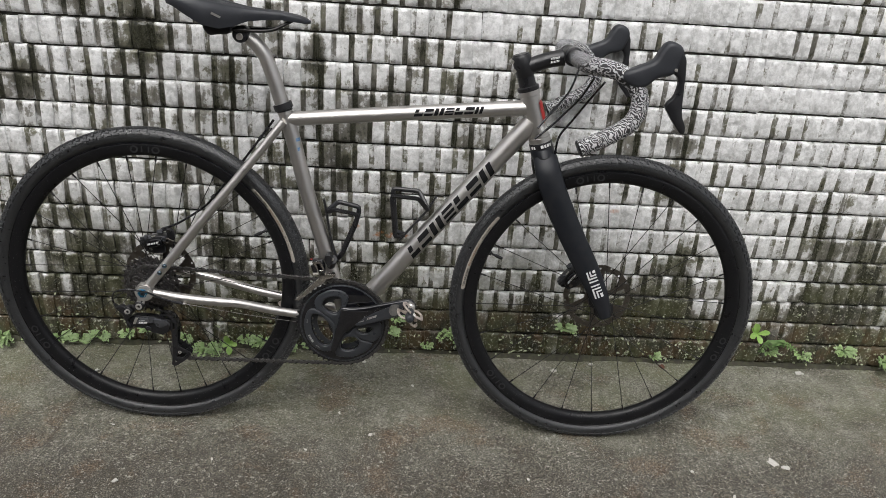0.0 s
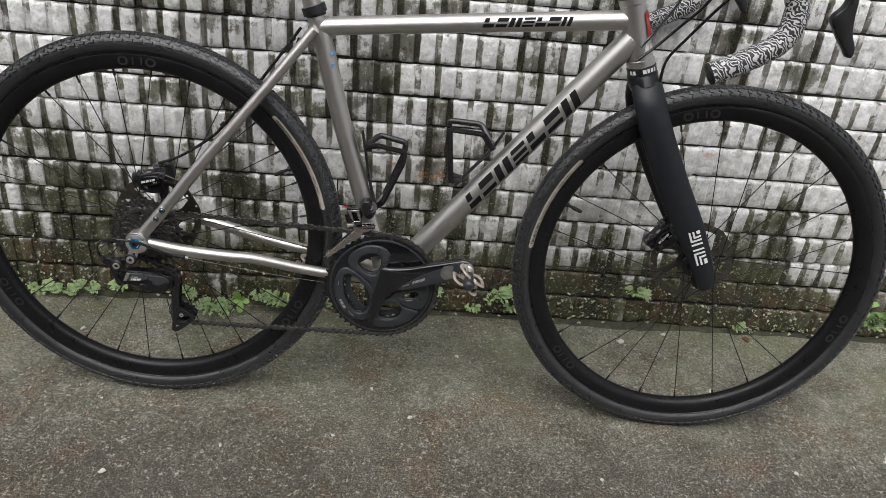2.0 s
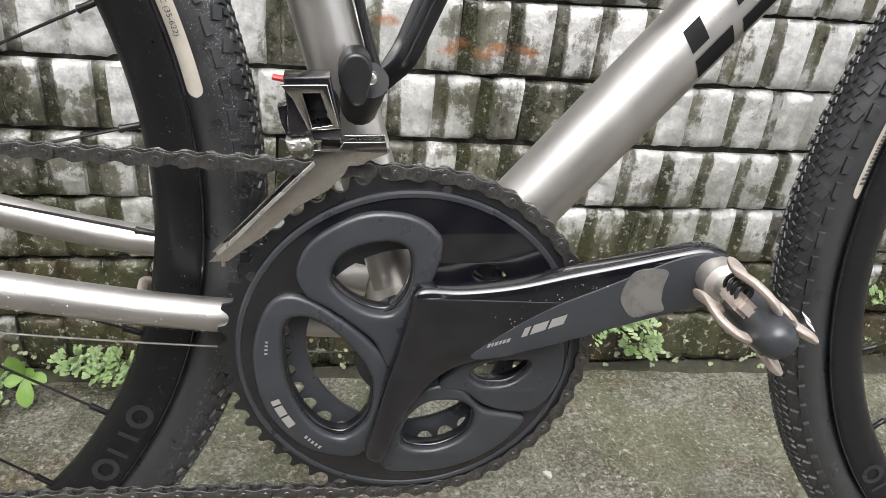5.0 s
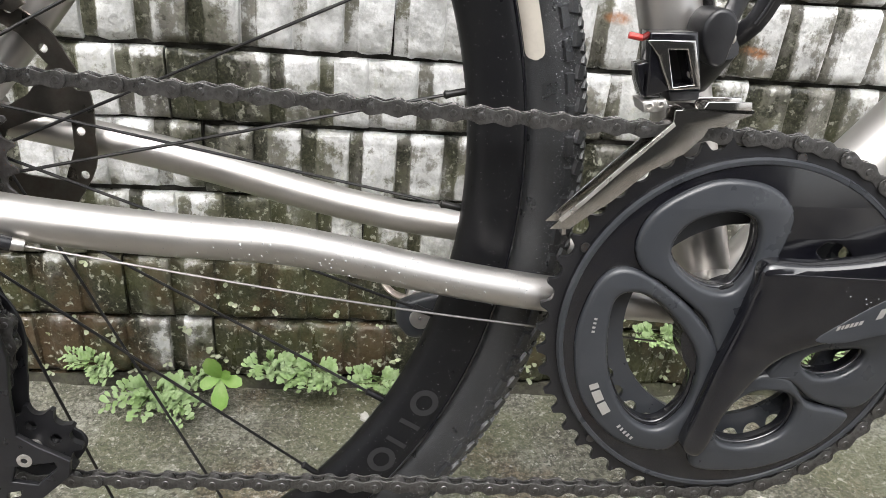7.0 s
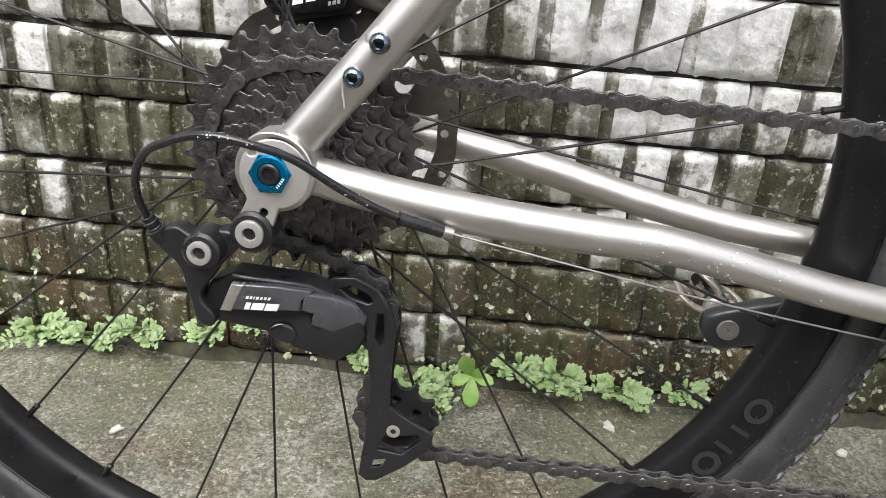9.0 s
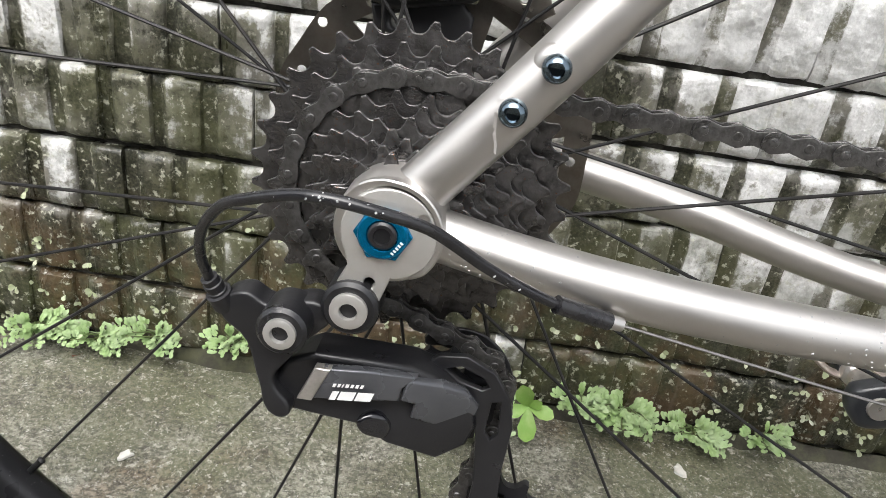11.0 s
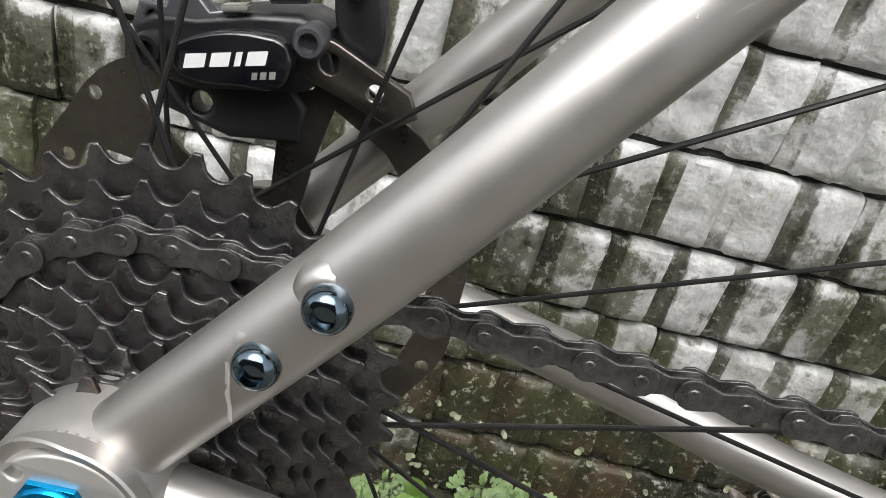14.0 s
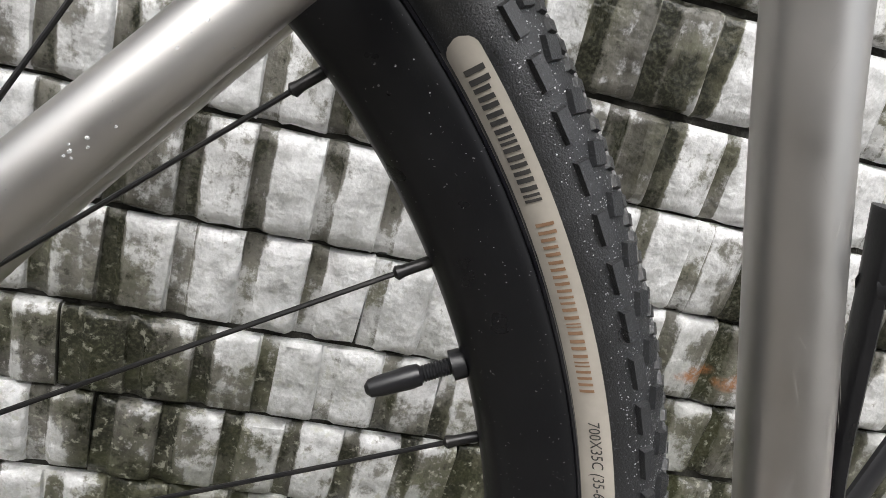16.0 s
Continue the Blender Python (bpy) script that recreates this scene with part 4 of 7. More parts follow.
def bar_marks(origin, along, up, out, sizes, gap, height, slant=0.25):
    """A row of plain slanted bars standing in for a printed name: from origin, along it, proud of the surface by out."""
    b = bmesh.new()
    at = 0.0
    o, al, u, n_ = Vector(origin), Vector(along).normalized(), Vector(up).normalized(), Vector(out)
    for w in sizes:
        q = [o + al * (at + dx + slant * dz) + u * dz + n_ for dx, dz in ((0, 0), (w, 0), (w, height), (0, height))]
        vs = [b.verts.new(p) for p in q]
        b.faces.new(vs)
        at += w + gap
    return b


def build_fork():
    b = bmesh.new()
    tube(b, [AX_LOW - AX * 0.040, AX_LOW - AX * 0.030, AX_LOW - AX * 0.014, AX_LOW - AX * 0.0125], [(0.034, 0.022), (0.036, 0.0255), (0.027, 0.0255), (0.022, 0.022)], 32)
    fork = steered("fork", b, CARBON, "matte black carbon fork")
    for s in (-1, 1):
        b = bmesh.new()
        pts = curve_through([(0.8480, s * 0.018, 0.338), (0.8550, s * 0.036, 0.312), (0.8710, s * 0.046, 0.270), (0.9140, s * 0.052, 0.185), (0.9585, s * 0.056, 0.108), (0.9960, s * 0.058, 0.040), (1.0155, s * 0.059, -0.007)], 6)
        n_ = len(pts)
        rad = list(zip(spread([0.014, 0.0145, 0.0135, 0.0120, 0.0105, 0.0100, 0.0095], 6, n_), spread([0.026, 0.0270, 0.0275, 0.0275, 0.0260, 0.0205, 0.0140], 6, n_)))
        tube(b, pts, rad, 24)
        part("fork_blade", b, CARBON, fork)
    b = bmesh.new()
    lathe(b, [(0.0035, -0.0665), (0.0065, -0.0660), (0.0065, -0.055), (0.0065, 0.060), (0.0035, 0.061)], FRONT[0], FRONT[1], 20)
    part("thru_axle", b, PLASTIC, fork)
    # white mark on the blade: nested bent bars
    b = bmesh.new()
    o = Vector((0.9655, -0.0668, 0.1035))
    al = Vector((0.0293, -0.002, -0.0626)).normalized()
    ac = Vector((0.906, 0, 0.424)).normalized()
    for a0, a1, c0, c1 in ((0.000, 0.020, -0.0100, -0.0065), (0.0165, 0.020, -0.0065, 0.0100), (0.000, 0.0135, -0.0035, 0.0000), (0.010, 0.0135, 0.0000, 0.0100), (0.000, 0.0065, 0.0035, 0.0100),
                           (0.024, 0.0275, -0.0100, 0.0100), (0.0345, 0.038, -0.0100, 0.0100), (0.042, 0.0455, -0.0100, 0.0100), (0.042, 0.066, -0.0100, -0.0065), (0.049, 0.066, -0.003, 0.0005), (0.049, 0.0525, 0.0005, 0.0100), (0.0565, 0.066, 0.0040, 0.0100)):
        vs = []
        for a, c in ((a0, c0), (a1, c0), (a1, c1), (a0, c1)):
            bulge = -0.0006 - 0.006 * (1 - (c / 0.017) ** 2) ** 0.5 + 0.0042
            vs.append(b.verts.new(o + al * a + ac * c + Vector((0, bulge, 0))))
        b.faces.new(vs)
    part("fork_mark", b, WHITE, fork, "white maker's mark on the blade")
    # headset
    b = bmesh.new()
    tube(b, [AX_LOW - AX * 0.0145, AX_LOW - AX * 0.013, AX_LOW - AX * 0.001, AX_LOW], [0.0235, 0.0248, 0.0248, 0.0238], 36)
    hs = part("headset", b, PLASTIC, bicycle, "black headset ring with white marks")
    for k, (a0, a1) in enumerate(((-62, -50), (-46, -36), (-8, 6), (10, 20), (24, 36), (40, 50))):
        b = bmesh.new()
        rows_ = []
        for j in range(4):
            a = radians(a0 + (a1 - a0) * j / 3)
            side = Vector((0, -1, 0)) * math.cos(a) + AX.cross(Vector((0, 1, 0))).normalized() * -math.sin(a)
            rows_.append([b.verts.new(AX_LOW + side * 0.0250 - AX * d) for d in (0.0035, 0.0100)])
        for x_, y_ in zip(rows_, rows_[1:]):
            b.faces.new((x_[0], x_[1], y_[1], y_[0]))
        part("headset_mark", b, WHITE, hs)
    b = bmesh.new()
    tube(b, [AX_TOP + AX * 0.0, AX_TOP + AX * 0.001, AX_TOP + AX * 0.008, AX_TOP + AX * 0.010, AX_TOP + AX * 0.030], [0.0228, 0.0234, 0.0232, 0.0182, 0.0178], 32)
    steered("upper_headset", b, PLASTIC, "black headset cover and spacer")


build_fork()


def build_cockpit():
    b = bmesh.new()
    base = AX_TOP + AX * 0.030
    tube(b, [base, base + AX * 0.002, base + AX * 0.042, base + AX * 0.044], [0.0185, 0.0200, 0.0200, 0.0185], 28)
    stem = steered("stem", b, PLASTIC, "black alloy stem")
    b = bmesh.new()
    mid = base + AX * 0.022
    tube(b, curve_through([mid + Vector((0.012, 0, 0.0)), (0.833, 0, 0.5385), (0.866, 0, 0.5465)], 4), [0.0175] + [0.0165] * 6 + [0.0170] + [0.0175], 24)
    part("stem_body", b, PLASTIC, stem)
    b = bmesh.new()
    lathe(b, [(0.0170, -0.022), (0.0198, -0.0205), (0.0198, 0.0205), (0.0170, 0.022)], 0.884, 0.551, 28)
    part("faceplate", b, PLASTIC, stem)
    b = bmesh.new()
    tube(b, [base + AX * 0.044, base + AX * 0.047, base + AX * 0.048], [0.0175, 0.0165, 0.006], 28)
    part("top_cap", b, PLASTIC, stem)
    for d in (0.012, 0.032):
        b = bmesh.new()
        p = base + AX * d + Vector((-0.0215, 0, -0.002))
        tube(b, [p + Vector((0, -0.012, 0)), p + Vector((0, 0.012, 0))], 0.0042, 12)
        part("pinch_bolt", b, STEEL, stem)
    for k, z in enumerate((0.0035, -0.0035)):
        b = bar_marks((0.838, 0, 0.538 + z), (1, 0, 0.24), (0, 0, 1), (0, -0.0176, 0), [0.0022, 0.0018, 0.0026, 0.0016, 0.0022, 0.002], 0.0010, 0.0042, 0.2)
        part("stem_print", b, WHITE, stem)
    for s, k_ in ((-1, 1.0), (1, 0.93)):
        s *= k_
        line = curve_through([(0.884, 0, 0.551), (0.885, s * 0.075, 0.552), (0.886, s * 0.150, 0.552), (0.895, s * 0.188, 0.553), (0.918, s * 0.204, 0.552), (0.948, s * 0.211, 0.542), (0.970, s * 0.214, 0.523), (0.980, s * 0.216, 0.492), (0.966, s * 0.219, 0.456), (0.922, s * 0.222, 0.427), (0.877, s * 0.224, 0.405)], 10)
        b = bmesh.new()
        tube(b, line[:14], 0.0150, 20)
        bar = steered("handlebar", b, PLASTIC)
        b = bmesh.new()
        taped = line[9:]
        rad = [0.0162 + 0.0006 * math.sin(k * 2.1) for k in range(len(taped))]
        tube(b, taped, rad, 22)
        part("bar_tape", b, TAPE, bar, "black bar tape with white scribble pattern")
        b = bmesh.new()
        e, d = line[-1], (line[-1] - line[-2]).normalized()
        tube(b, [e, e + d * 0.003, e + d * 0.004], [0.0165, 0.0150, 0.008], 20)
        part("bar_plug", b, PLASTIC, bar)
        # hood, lever blade and its pivot
        out = [(0.936, 0.541), (0.960, 0.556), (0.990, 0.571), (1.000, 0.589), (1.012, 0.603), (1.030, 0.601), (1.041, 0.588), (1.037, 0.566), (1.028, 0.548), (1.000, 0.538), (0.976, 0.520), (0.958, 0.520)]
        b = plate(out, (), s * 0.216 - 0.0165, s * 0.216 + 0.0165, 0.0085)
        hood = steered("brake_hood", b, HOOD, "dark rubber brake hood")
        hood.matrix_basis = STEER @ Matrix.Translation((0.003, 0, 0.004))
        out = [(1.030, 0.590), (1.043, 0.582), (1.049, 0.555), (1.051, 0.520), (1.055, 0.475), (1.065, 0.447), (1.061, 0.440), (1.049, 0.451), (1.030, 0.475), (1.022, 0.490), (1.035, 0.510), (1.037, 0.540), (1.026, 0.552)]
        b = plate(out, (), s * 0.222 - 0.0075, s * 0.222 + 0.0075, 0.003)
        part("brake_lever", b, PLASTIC, hood, "black brake and shift lever")
        b = bmesh.new()
        lathe(b, [(0.0030, s * 0.2335 - 0.0015), (0.0030, s * 0.2335 + 0.0015)], 1.029, 0.556, 14)
        part("pivot_pin", b, STEEL, hood)
        # cables from the bar to frame and fork
        b = bmesh.new()
        if s < 0:
            tube(b, curve_through([(0.925, -0.150, 0.520), (0.915, -0.085, 0.478), (0.893, -0.040, 0.425), (0.872, -0.022, 0.385), (0.868, -0.018, 0.345)], 8), 0.0024, 10)
        else:
            tube(b, curve_through([(0.925, 0.120, 0.515), (0.900, 0.060, 0.475), (0.870, 0.020, 0.445), (0.845, -0.012, 0.425), (0.825, -0.021, 0.400)], 8), 0.0024, 10)
        steered("cable", b, HOUSING, "black cable housing")
    b = bmesh.new()
    tube(b, curve_through([(0.915, -0.100, 0.522), (0.900, -0.060, 0.475), (0.880, -0.030, 0.440), (0.850, -0.024, 0.405), (0.820, -0.026, 0.378)], 8), 0.0024, 10)
    steered("cable", b, HOUSING, "black cable housing")
    # red head badge and a little sticker
    for a0, a1, d0, d1, m_, nm in ((38, 74, 0.026, 0.070, RED, "head_badge"), (14, 34, 0.078, 0.090, WHITE, "head_sticker"), (40, 58, 0.080, 0.092, WHITE, "head_sticker")):
        b = bmesh.new()
        rows_ = []
        for j in range(6):
            a = radians(a0 + (a1 - a0) * j / 5)
            side = Vector((0, -1, 0)) * math.cos(a) + Vector((0.943, 0, 0.333)) * math.sin(a)
            wob = 0.004 * math.sin(j * 2.0)
            rows_.append([b.verts.new(AX_TOP + side * 0.0228 - AX * (d + wob)) for d in (d0, (d0 + d1) / 2, d1)])
        for x_, y_ in zip(rows_, rows_[1:]):
            for i in range(2):
                b.faces.new((x_[i], x_[i + 1], y_[i + 1], y_[i]))
        part(nm, b, m_, bicycle, "red maker's badge" if m_ is RED else "small white sticker")


build_cockpit()


# ---- seatpost and saddle ----
def build_saddle():
    b = bmesh.new()
    pts = curve_through([(0.2965, 0, 0.385), (0.283, 0, 0.4245), (0.270, 0, 0.4650), (0.253, 0, 0.5090), (0.235, 0, 0.5330), (0.218, 0, 0.5470)], 6)
    tube(b, pts, spread([0.0150, 0.0150, 0.0150, 0.0150, 0.0150, 0.0150], 6, len(pts)), 28)
    post = part("seatpost", b, TITANIUM, bicycle)
    b = bmesh.new()
    lathe(b, [(0.0150, -0.020), (0.0165, -0.018), (0.0165, 0.018), (0.0150, 0.020)], 0.2060, 0.5520, 28)
    part("rail_clamp", b, PLASTIC, post)
    b = bmesh.new()
    lathe(b, [(0.0060, -0.0235), (0.0070, -0.0225), (0.0070, -0.019)], 0.2050, 0.5480, 20)
    part("clamp_bolt", b, STEEL, post)
    b = bmesh.new()
    xs = [0.080, 0.095, 0.120, 0.150, 0.180, 0.205, 0.230, 0.260, 0.295, 0.330, 0.347, 0.353]
    half = [0.060, 0.070, 0.073, 0.071, 0.058, 0.044, 0.033, 0.026, 0.022, 0.019, 0.014, 0.006]
    top = [0.626, 0.628, 0.626, 0.620, 0.613, 0.608, 0.604, 0.602, 0.600, 0.594, 0.588, 0.583]
    edge = [0.604, 0.600, 0.585, 0.568, 0.562, 0.567, 0.577, 0.581, 0.583, 0.580, 0.578, 0.579]
    rings = []
    for x, w, t_, e_ in zip(xs, half, top, edge):
        ring = []
        for k in range(25):
            f = -1 + 2 * k / 24
            a = abs(f)
            if a < 0.72:
                y = w * f / 0.72 * 0.94
                z = t_ - 0.10 * (y * y) / max(w, 0.01) - 0.004 * math.exp(-(y / 0.008) ** 2) * (1 if x < 0.27 else 0.3)
            else:
                g = (a - 0.72) / 0.28
                y = math.copysign(w * (0.94 + 0.06 * math.sin(g * math.pi)), f)
                z0 = t_ - 0.10 * (w * 0.94) ** 2 / max(w, 0.01)
                z = z0 + (e_ - z0) * g
            ring.append(b.verts.new((x, y, z)))
        for k in range(9):
            f = 1 - 2 * (k + 1) / 10
            ring.append(b.verts.new((x, w * 0.9 * f, e_ + 0.006)))
        rings.append(ring)
    for a, c in zip(rings, rings[1:]):
        for k in range(len(a)):
            b.faces.new((a[k], a[(k + 1) % len(a)], c[(k + 1) % len(a)], c[k]))
    b.faces.new(rings[0][::-1])
    b.faces.new(rings[-1])
    seat = part("saddle", b, HOOD, bicycle, "dark grey-black padded racing saddle", 60)
    for s in (-1, 1):
        b = bmesh.new()
        tube(b, curve_through([(0.135, s * 0.030, 0.583), (0.155, s * 0.026, 0.566), (0.190, s * 0.022, 0.560), (0.235, s * 0.022, 0.559), (0.275, s * 0.020, 0.562), (0.305, s * 0.012, 0.576), (0.318, s * 0.008, 0.584)], 6), 0.0035, 12)
        part("saddle_rail", b, SPOKE, seat)
    b = plate([(0.143, 0.572), (0.195, 0.570), (0.198, 0.556), (0.170, 0.548), (0.150, 0.548)], (), -0.028, 0.028, 0.004)
    part("saddle_bracket", b, PLASTIC, seat)
    b = bmesh.new()
    vs = [b.verts.new((x, y, z)) for x, y, z in ((0.170, -0.0668, 0.594), (0.186, -0.0595, 0.586), (0.184, -0.0590, 0.582), (0.168, -0.0668, 0.590))]
    b.faces.new(vs)
    part("saddle_mark", b, ALLOY, seat)
    seat.matrix_basis = Matrix.Translation((-0.008, 0, 0.002))


build_saddle()


# ---- printed marks on the tubes ----
def tube_print(name, a, c, r, s0, letters, phi0, phi1, slant, material, label):
    """Plain block shapes on a round tube from a to c, starting s0 along it; letters: rows of (offset, length, low, high) in shares."""
    a, c = Vector(a), Vector(c)
    d = (c - a).normalized()
    up = (Vector((0, 0, 1)) - d * d.z).normalized()
    b = bmesh.new()
    for s, ln, lo, hi in letters:
        rows_ = []
        for j in range(5):
            f = lo + (hi - lo) * j / 4
            ph = radians(phi0 + (phi1 - phi0) * f)
            out = Vector((0, -1, 0)) * math.cos(ph) + up * math.sin(ph)
            rows_.append([b.verts.new(a + d * (s0 + s + dx + slant * f) + out * (r + 0.0003)) for dx in (0, ln)])
        for x_, y_ in zip(rows_, rows_[1:]):
            b.faces.new((x_[0], x_[1], y_[1], y_[0]))
    part(name, b, material, bicycle, label)


def block_letters(widths, gap, stroke):
    """Plain block shapes: solid, split and paired bars in a fixed turn, no letters."""
    out, at = [], 0.0
    for k, w in enumerate(widths):
        kind = k % 4
        if kind == 0:
            out += [(at, w, 0, 0.42), (at, w * 0.45, 0.56, 1.0)]
        elif kind == 1:
            out += [(at, w, 0.60, 1.0), (at, w, 0.0, 0.34)]
        elif kind == 2:
            out += [(at, (w - stroke * 0.8) / 2, 0, 1), (at + (w + stroke * 0.8) / 2, (w - stroke * 0.8) / 2, 0, 1)]
        else:
            out += [(at, w, 0, 0.24), (at, w, 0.38, 0.62), (at, w, 0.76, 1.0)]
        at += w + gap
    return out


tube_print("down_tube_print", DOWN_A, DOWN_B, 0.0206, 0.2010, block_letters([0.026, 0.032, 0.034, 0.032, 0.034, 0.034, 0.034], 0.0065, 0.0085), -42, 36, 0.010, DECAL, "dark printed maker's lettering blocks")
tube_print("top_tube_print", (0.306, 0, 0.3865), (0.7985, 0, 0.4385), 0.0172, 0.258, block_letters([0.018, 0.018, 0.019, 0.018, 0.017, 0.019, 0.016], 0.0030, 0.0040), -20, 30, 0.006, DECAL, "dark printed model lettering blocks")
tube_print("seat_tube_sticker", (0.3755, 0, 0.080), (0.298, 0, 0.392), 0.0178, 0.265, [(0.0, 0.007, 0.2, 0.9), (-0.020, 0.007, 0.1, 0.5)], 18, 62, 0.0, BLUE_STICKER, "small blue and white sticker")


# ---- drivetrain ----
RING_Y = -0.0475
COGS = (11, 12, 13, 14, 16, 18, 20, 23, 25, 28, 32)


def pitch_radius(teeth):
    return 0.0127 / (2 * math.sin(math.pi / teeth))


def build_cassette():
    b = bmesh.new()
    lathe(b, [(0.0125, -0.0665), (0.0150, -0.0660), (0.0150, -0.0640), (0.0165, -0.0635), (0.0165, -0.024), (0.010, -0.0235)], 0, 0, 32)
    cass = part("cassette", b, COG, bicycle, "grimy eleven-speed steel cassette")
    for k, teeth in enumerate(COGS):
        y = -0.0625 + 0.00385 * k
        r = pitch_radius(teeth)
        holes = [circle(0, 0, 0.0150, 20)]
        if teeth >= 23:
            m_ = 5 if teeth < 28 else 6
            for j in range(m_):
                t_ = 2 * math.pi * j / m_ + 0.3 * k
                holes.append([(rr * math.cos(t_ + o), rr * math.sin(t_ + o)) for rr, o in ((0.024, 0.0), (r - 0.012, -0.18), (r - 0.0105, 0.25), (r - 0.012, 0.62), (0.024, 0.55))])
        b = plate(cog_outline(teeth, r, turn=0.29 * k, tip=0.0017, root=0.0037), holes, y - 0.0009, y + 0.0008, 0.0005, smooth=False)
        part("cog", b, COG, cass, sharp=30)
        if k:
            b = bmesh.new()
            lathe(b, [(0.0150, y - 0.0030), (0.0185, y - 0.0030), (0.0185, y - 0.0009), (0.0150, y - 0.0009)], 0, 0, 28)
            part("spacer", b, COG, cass)
    b = bmesh.new()
    lathe(b, [(0.0085, -0.0690), (0.0125, -0.0688), (0.0150, -0.0672), (0.0150, -0.0655)], 0, 0, 28)
    part("lockring", b, STEEL, cass)


build_cassette()


def chain_run():
    """Centre line of the chain: cassette, chainring, lower pulley, upper pulley; each (x, z, radius, sense, y)."""
    wheels = [(0, 0, pitch_radius(23), 1, -0.0356), (*BB, pitch_radius(50), 1, RING_Y), (0.0630, -0.1543, 0.0225, 1, -0.0330), (0.0343, -0.0887, 0.0225, -1, -0.0330)]
    segs = []
    n = len(wheels)
    lines = []
    for i in range(n):
        x1, z1, r1, s1, _ = wheels[i]
        x2, z2, r2, s2, _ = wheels[(i + 1) % n]
        D, phi = math.hypot(x2 - x1, z2 - z1), math.atan2(z2 - z1, x2 - x1)
        th = phi + math.acos((s1 * r1 - s2 * r2) / D) - math.pi / 2
        nx, nz = -math.sin(th), math.cos(th)
        lines.append(((x1 + s1 * r1 * nx, z1 + s1 * r1 * nz), (x2 + s2 * r2 * nx, z2 + s2 * r2 * nz)))
    pts = []
    for i in range(n):
        (a, c) = lines[i]
        y0, y1 = wheels[i][4], wheels[(i + 1) % n][4]
        m_ = max(2, int(math.dist(a, c) / 0.002))
        for k in range(m_):
            f = k / m_
            pts.append((a[0] + (c[0] - a[0]) * f, y0 + (y1 - y0) * f, a[1] + (c[1] - a[1]) * f))
        x2, z2, r2, s2, y2 = wheels[(i + 1) % n]
        nxt = lines[(i + 1) % n][0]
        a0, a1 = math.atan2(c[1] - z2, c[0] - x2), math.atan2(nxt[1] - z2, nxt[0] - x2)
        turn_ = (a0 - a1) % (2 * math.pi) if s2 > 0 else (a1 - a0) % (2 * math.pi)
        m_ = max(2, int(turn_ * r2 / 0.002))
        for k in range(m_):
            a_ = a0 - s2 * turn_ * k / m_
            pts.append((x2 + r2 * math.cos(a_), y2, z2 + r2 * math.sin(a_)))
    return [Vector(p) for p in pts]


def build_chain():
    pts = chain_run()
    acc = [0.0]
    for a, c in zip(pts, pts[1:] + pts[:1]):
        acc.append(acc[-1] + (c - a).length)
    count = 2 * round(acc[-1] / 0.0254)
    loop_pts = pts + pts[:1]

    def at(s):
        s %= acc[-1]
        i = min(int(np.searchsorted(acc, s, "right")) - 1, len(pts) - 1)
        f = (s - acc[i]) / max(acc[i + 1] - acc[i], 1e-9)
        return loop_pts[i].lerp(loop_pts[i + 1], f)

    def link_plate(h, waist):
        out = []
        for cx, a0 in ((0.00635, -115), (-0.00635, 65)):
            for k in range(9):
                a = radians(a0 + k * 230 / 8)
                out.append((cx + h * math.cos(a), h * math.sin(a)))
            out.append((0.0, math.copysign(h * waist, cx)))
        return out

    outer = bmesh.new()
    inner = bmesh.new()
    tmp = []
    for dst, y, th, h in ((outer, 0.0028, 0.0010, 0.0043), (inner, 0.0016, 0.0009, 0.0041)):
        for s in (-1, 1):
            q = plate(link_plate(h, 0.62), (), s * y - th / 2, s * y + th / 2, 0.0002, smooth=False)
            me = bpy.data.meshes.new("t")
            q.to_mesh(me)
            q.free()
            dst.from_mesh(me)
            bpy.data.meshes.remove(me)
    for s in (-1, 1):
        lathe(inner, [(0.0030, -0.0016), (0.0039, -0.0013), (0.0039, 0.0013), (0.0030, 0.0016)], s * 0.00635, 0, 12)
        lathe(outer, [(0.0009, -0.0038), (0.0016, -0.0037), (0.0019, -0.0033), (0.0019, 0.0033), (0.0016, 0.0037), (0.0009, 0.0038)], s * 0.00635, 0, 10)
    meshes = []
    for nm, b in (("outer_link", outer), ("inner_link", inner)):
        bmesh.ops.recalc_face_normals(b, faces=b.faces)
        me = bpy.data.meshes.new(nm)
        b.to_mesh(me)
        b.free()
        me.materials.append(CHAIN)
        me.shade_smooth()
        me.set_sharp_from_angle(angle=radians(35))
        meshes.append(me)
    b = bmesh.new()
    p = at(0)
    lathe(b, [(0.0010, p.y - 0.0036), (0.0014, p.y - 0.0035), (0.0014, p.y + 0.0035), (0.0010, p.y + 0.0036)], p.x, p.z, 10)
    chain = part("chain", b, CHAIN, bicycle, "dark oily steel chain")
    step_ = acc[-1] / count
    for k in range(count):
        a, c = at(k * step_ + 0.004), at((k + 1) * step_ + 0.004)
        d = (c - a).normalized()
        yv = (Vector((0, 1, 0)) - d * d.y).normalized()
        zv = d.cross(yv)
        ob = new(("outer_link", "inner_link")[k % 2], meshes[k % 2])
        ob.parent = chain
        m_ = Matrix((d, yv, zv)).transposed().to_4x4()
        m_.translation = (a + c) / 2
        ob.matrix_basis = m_


build_chain()


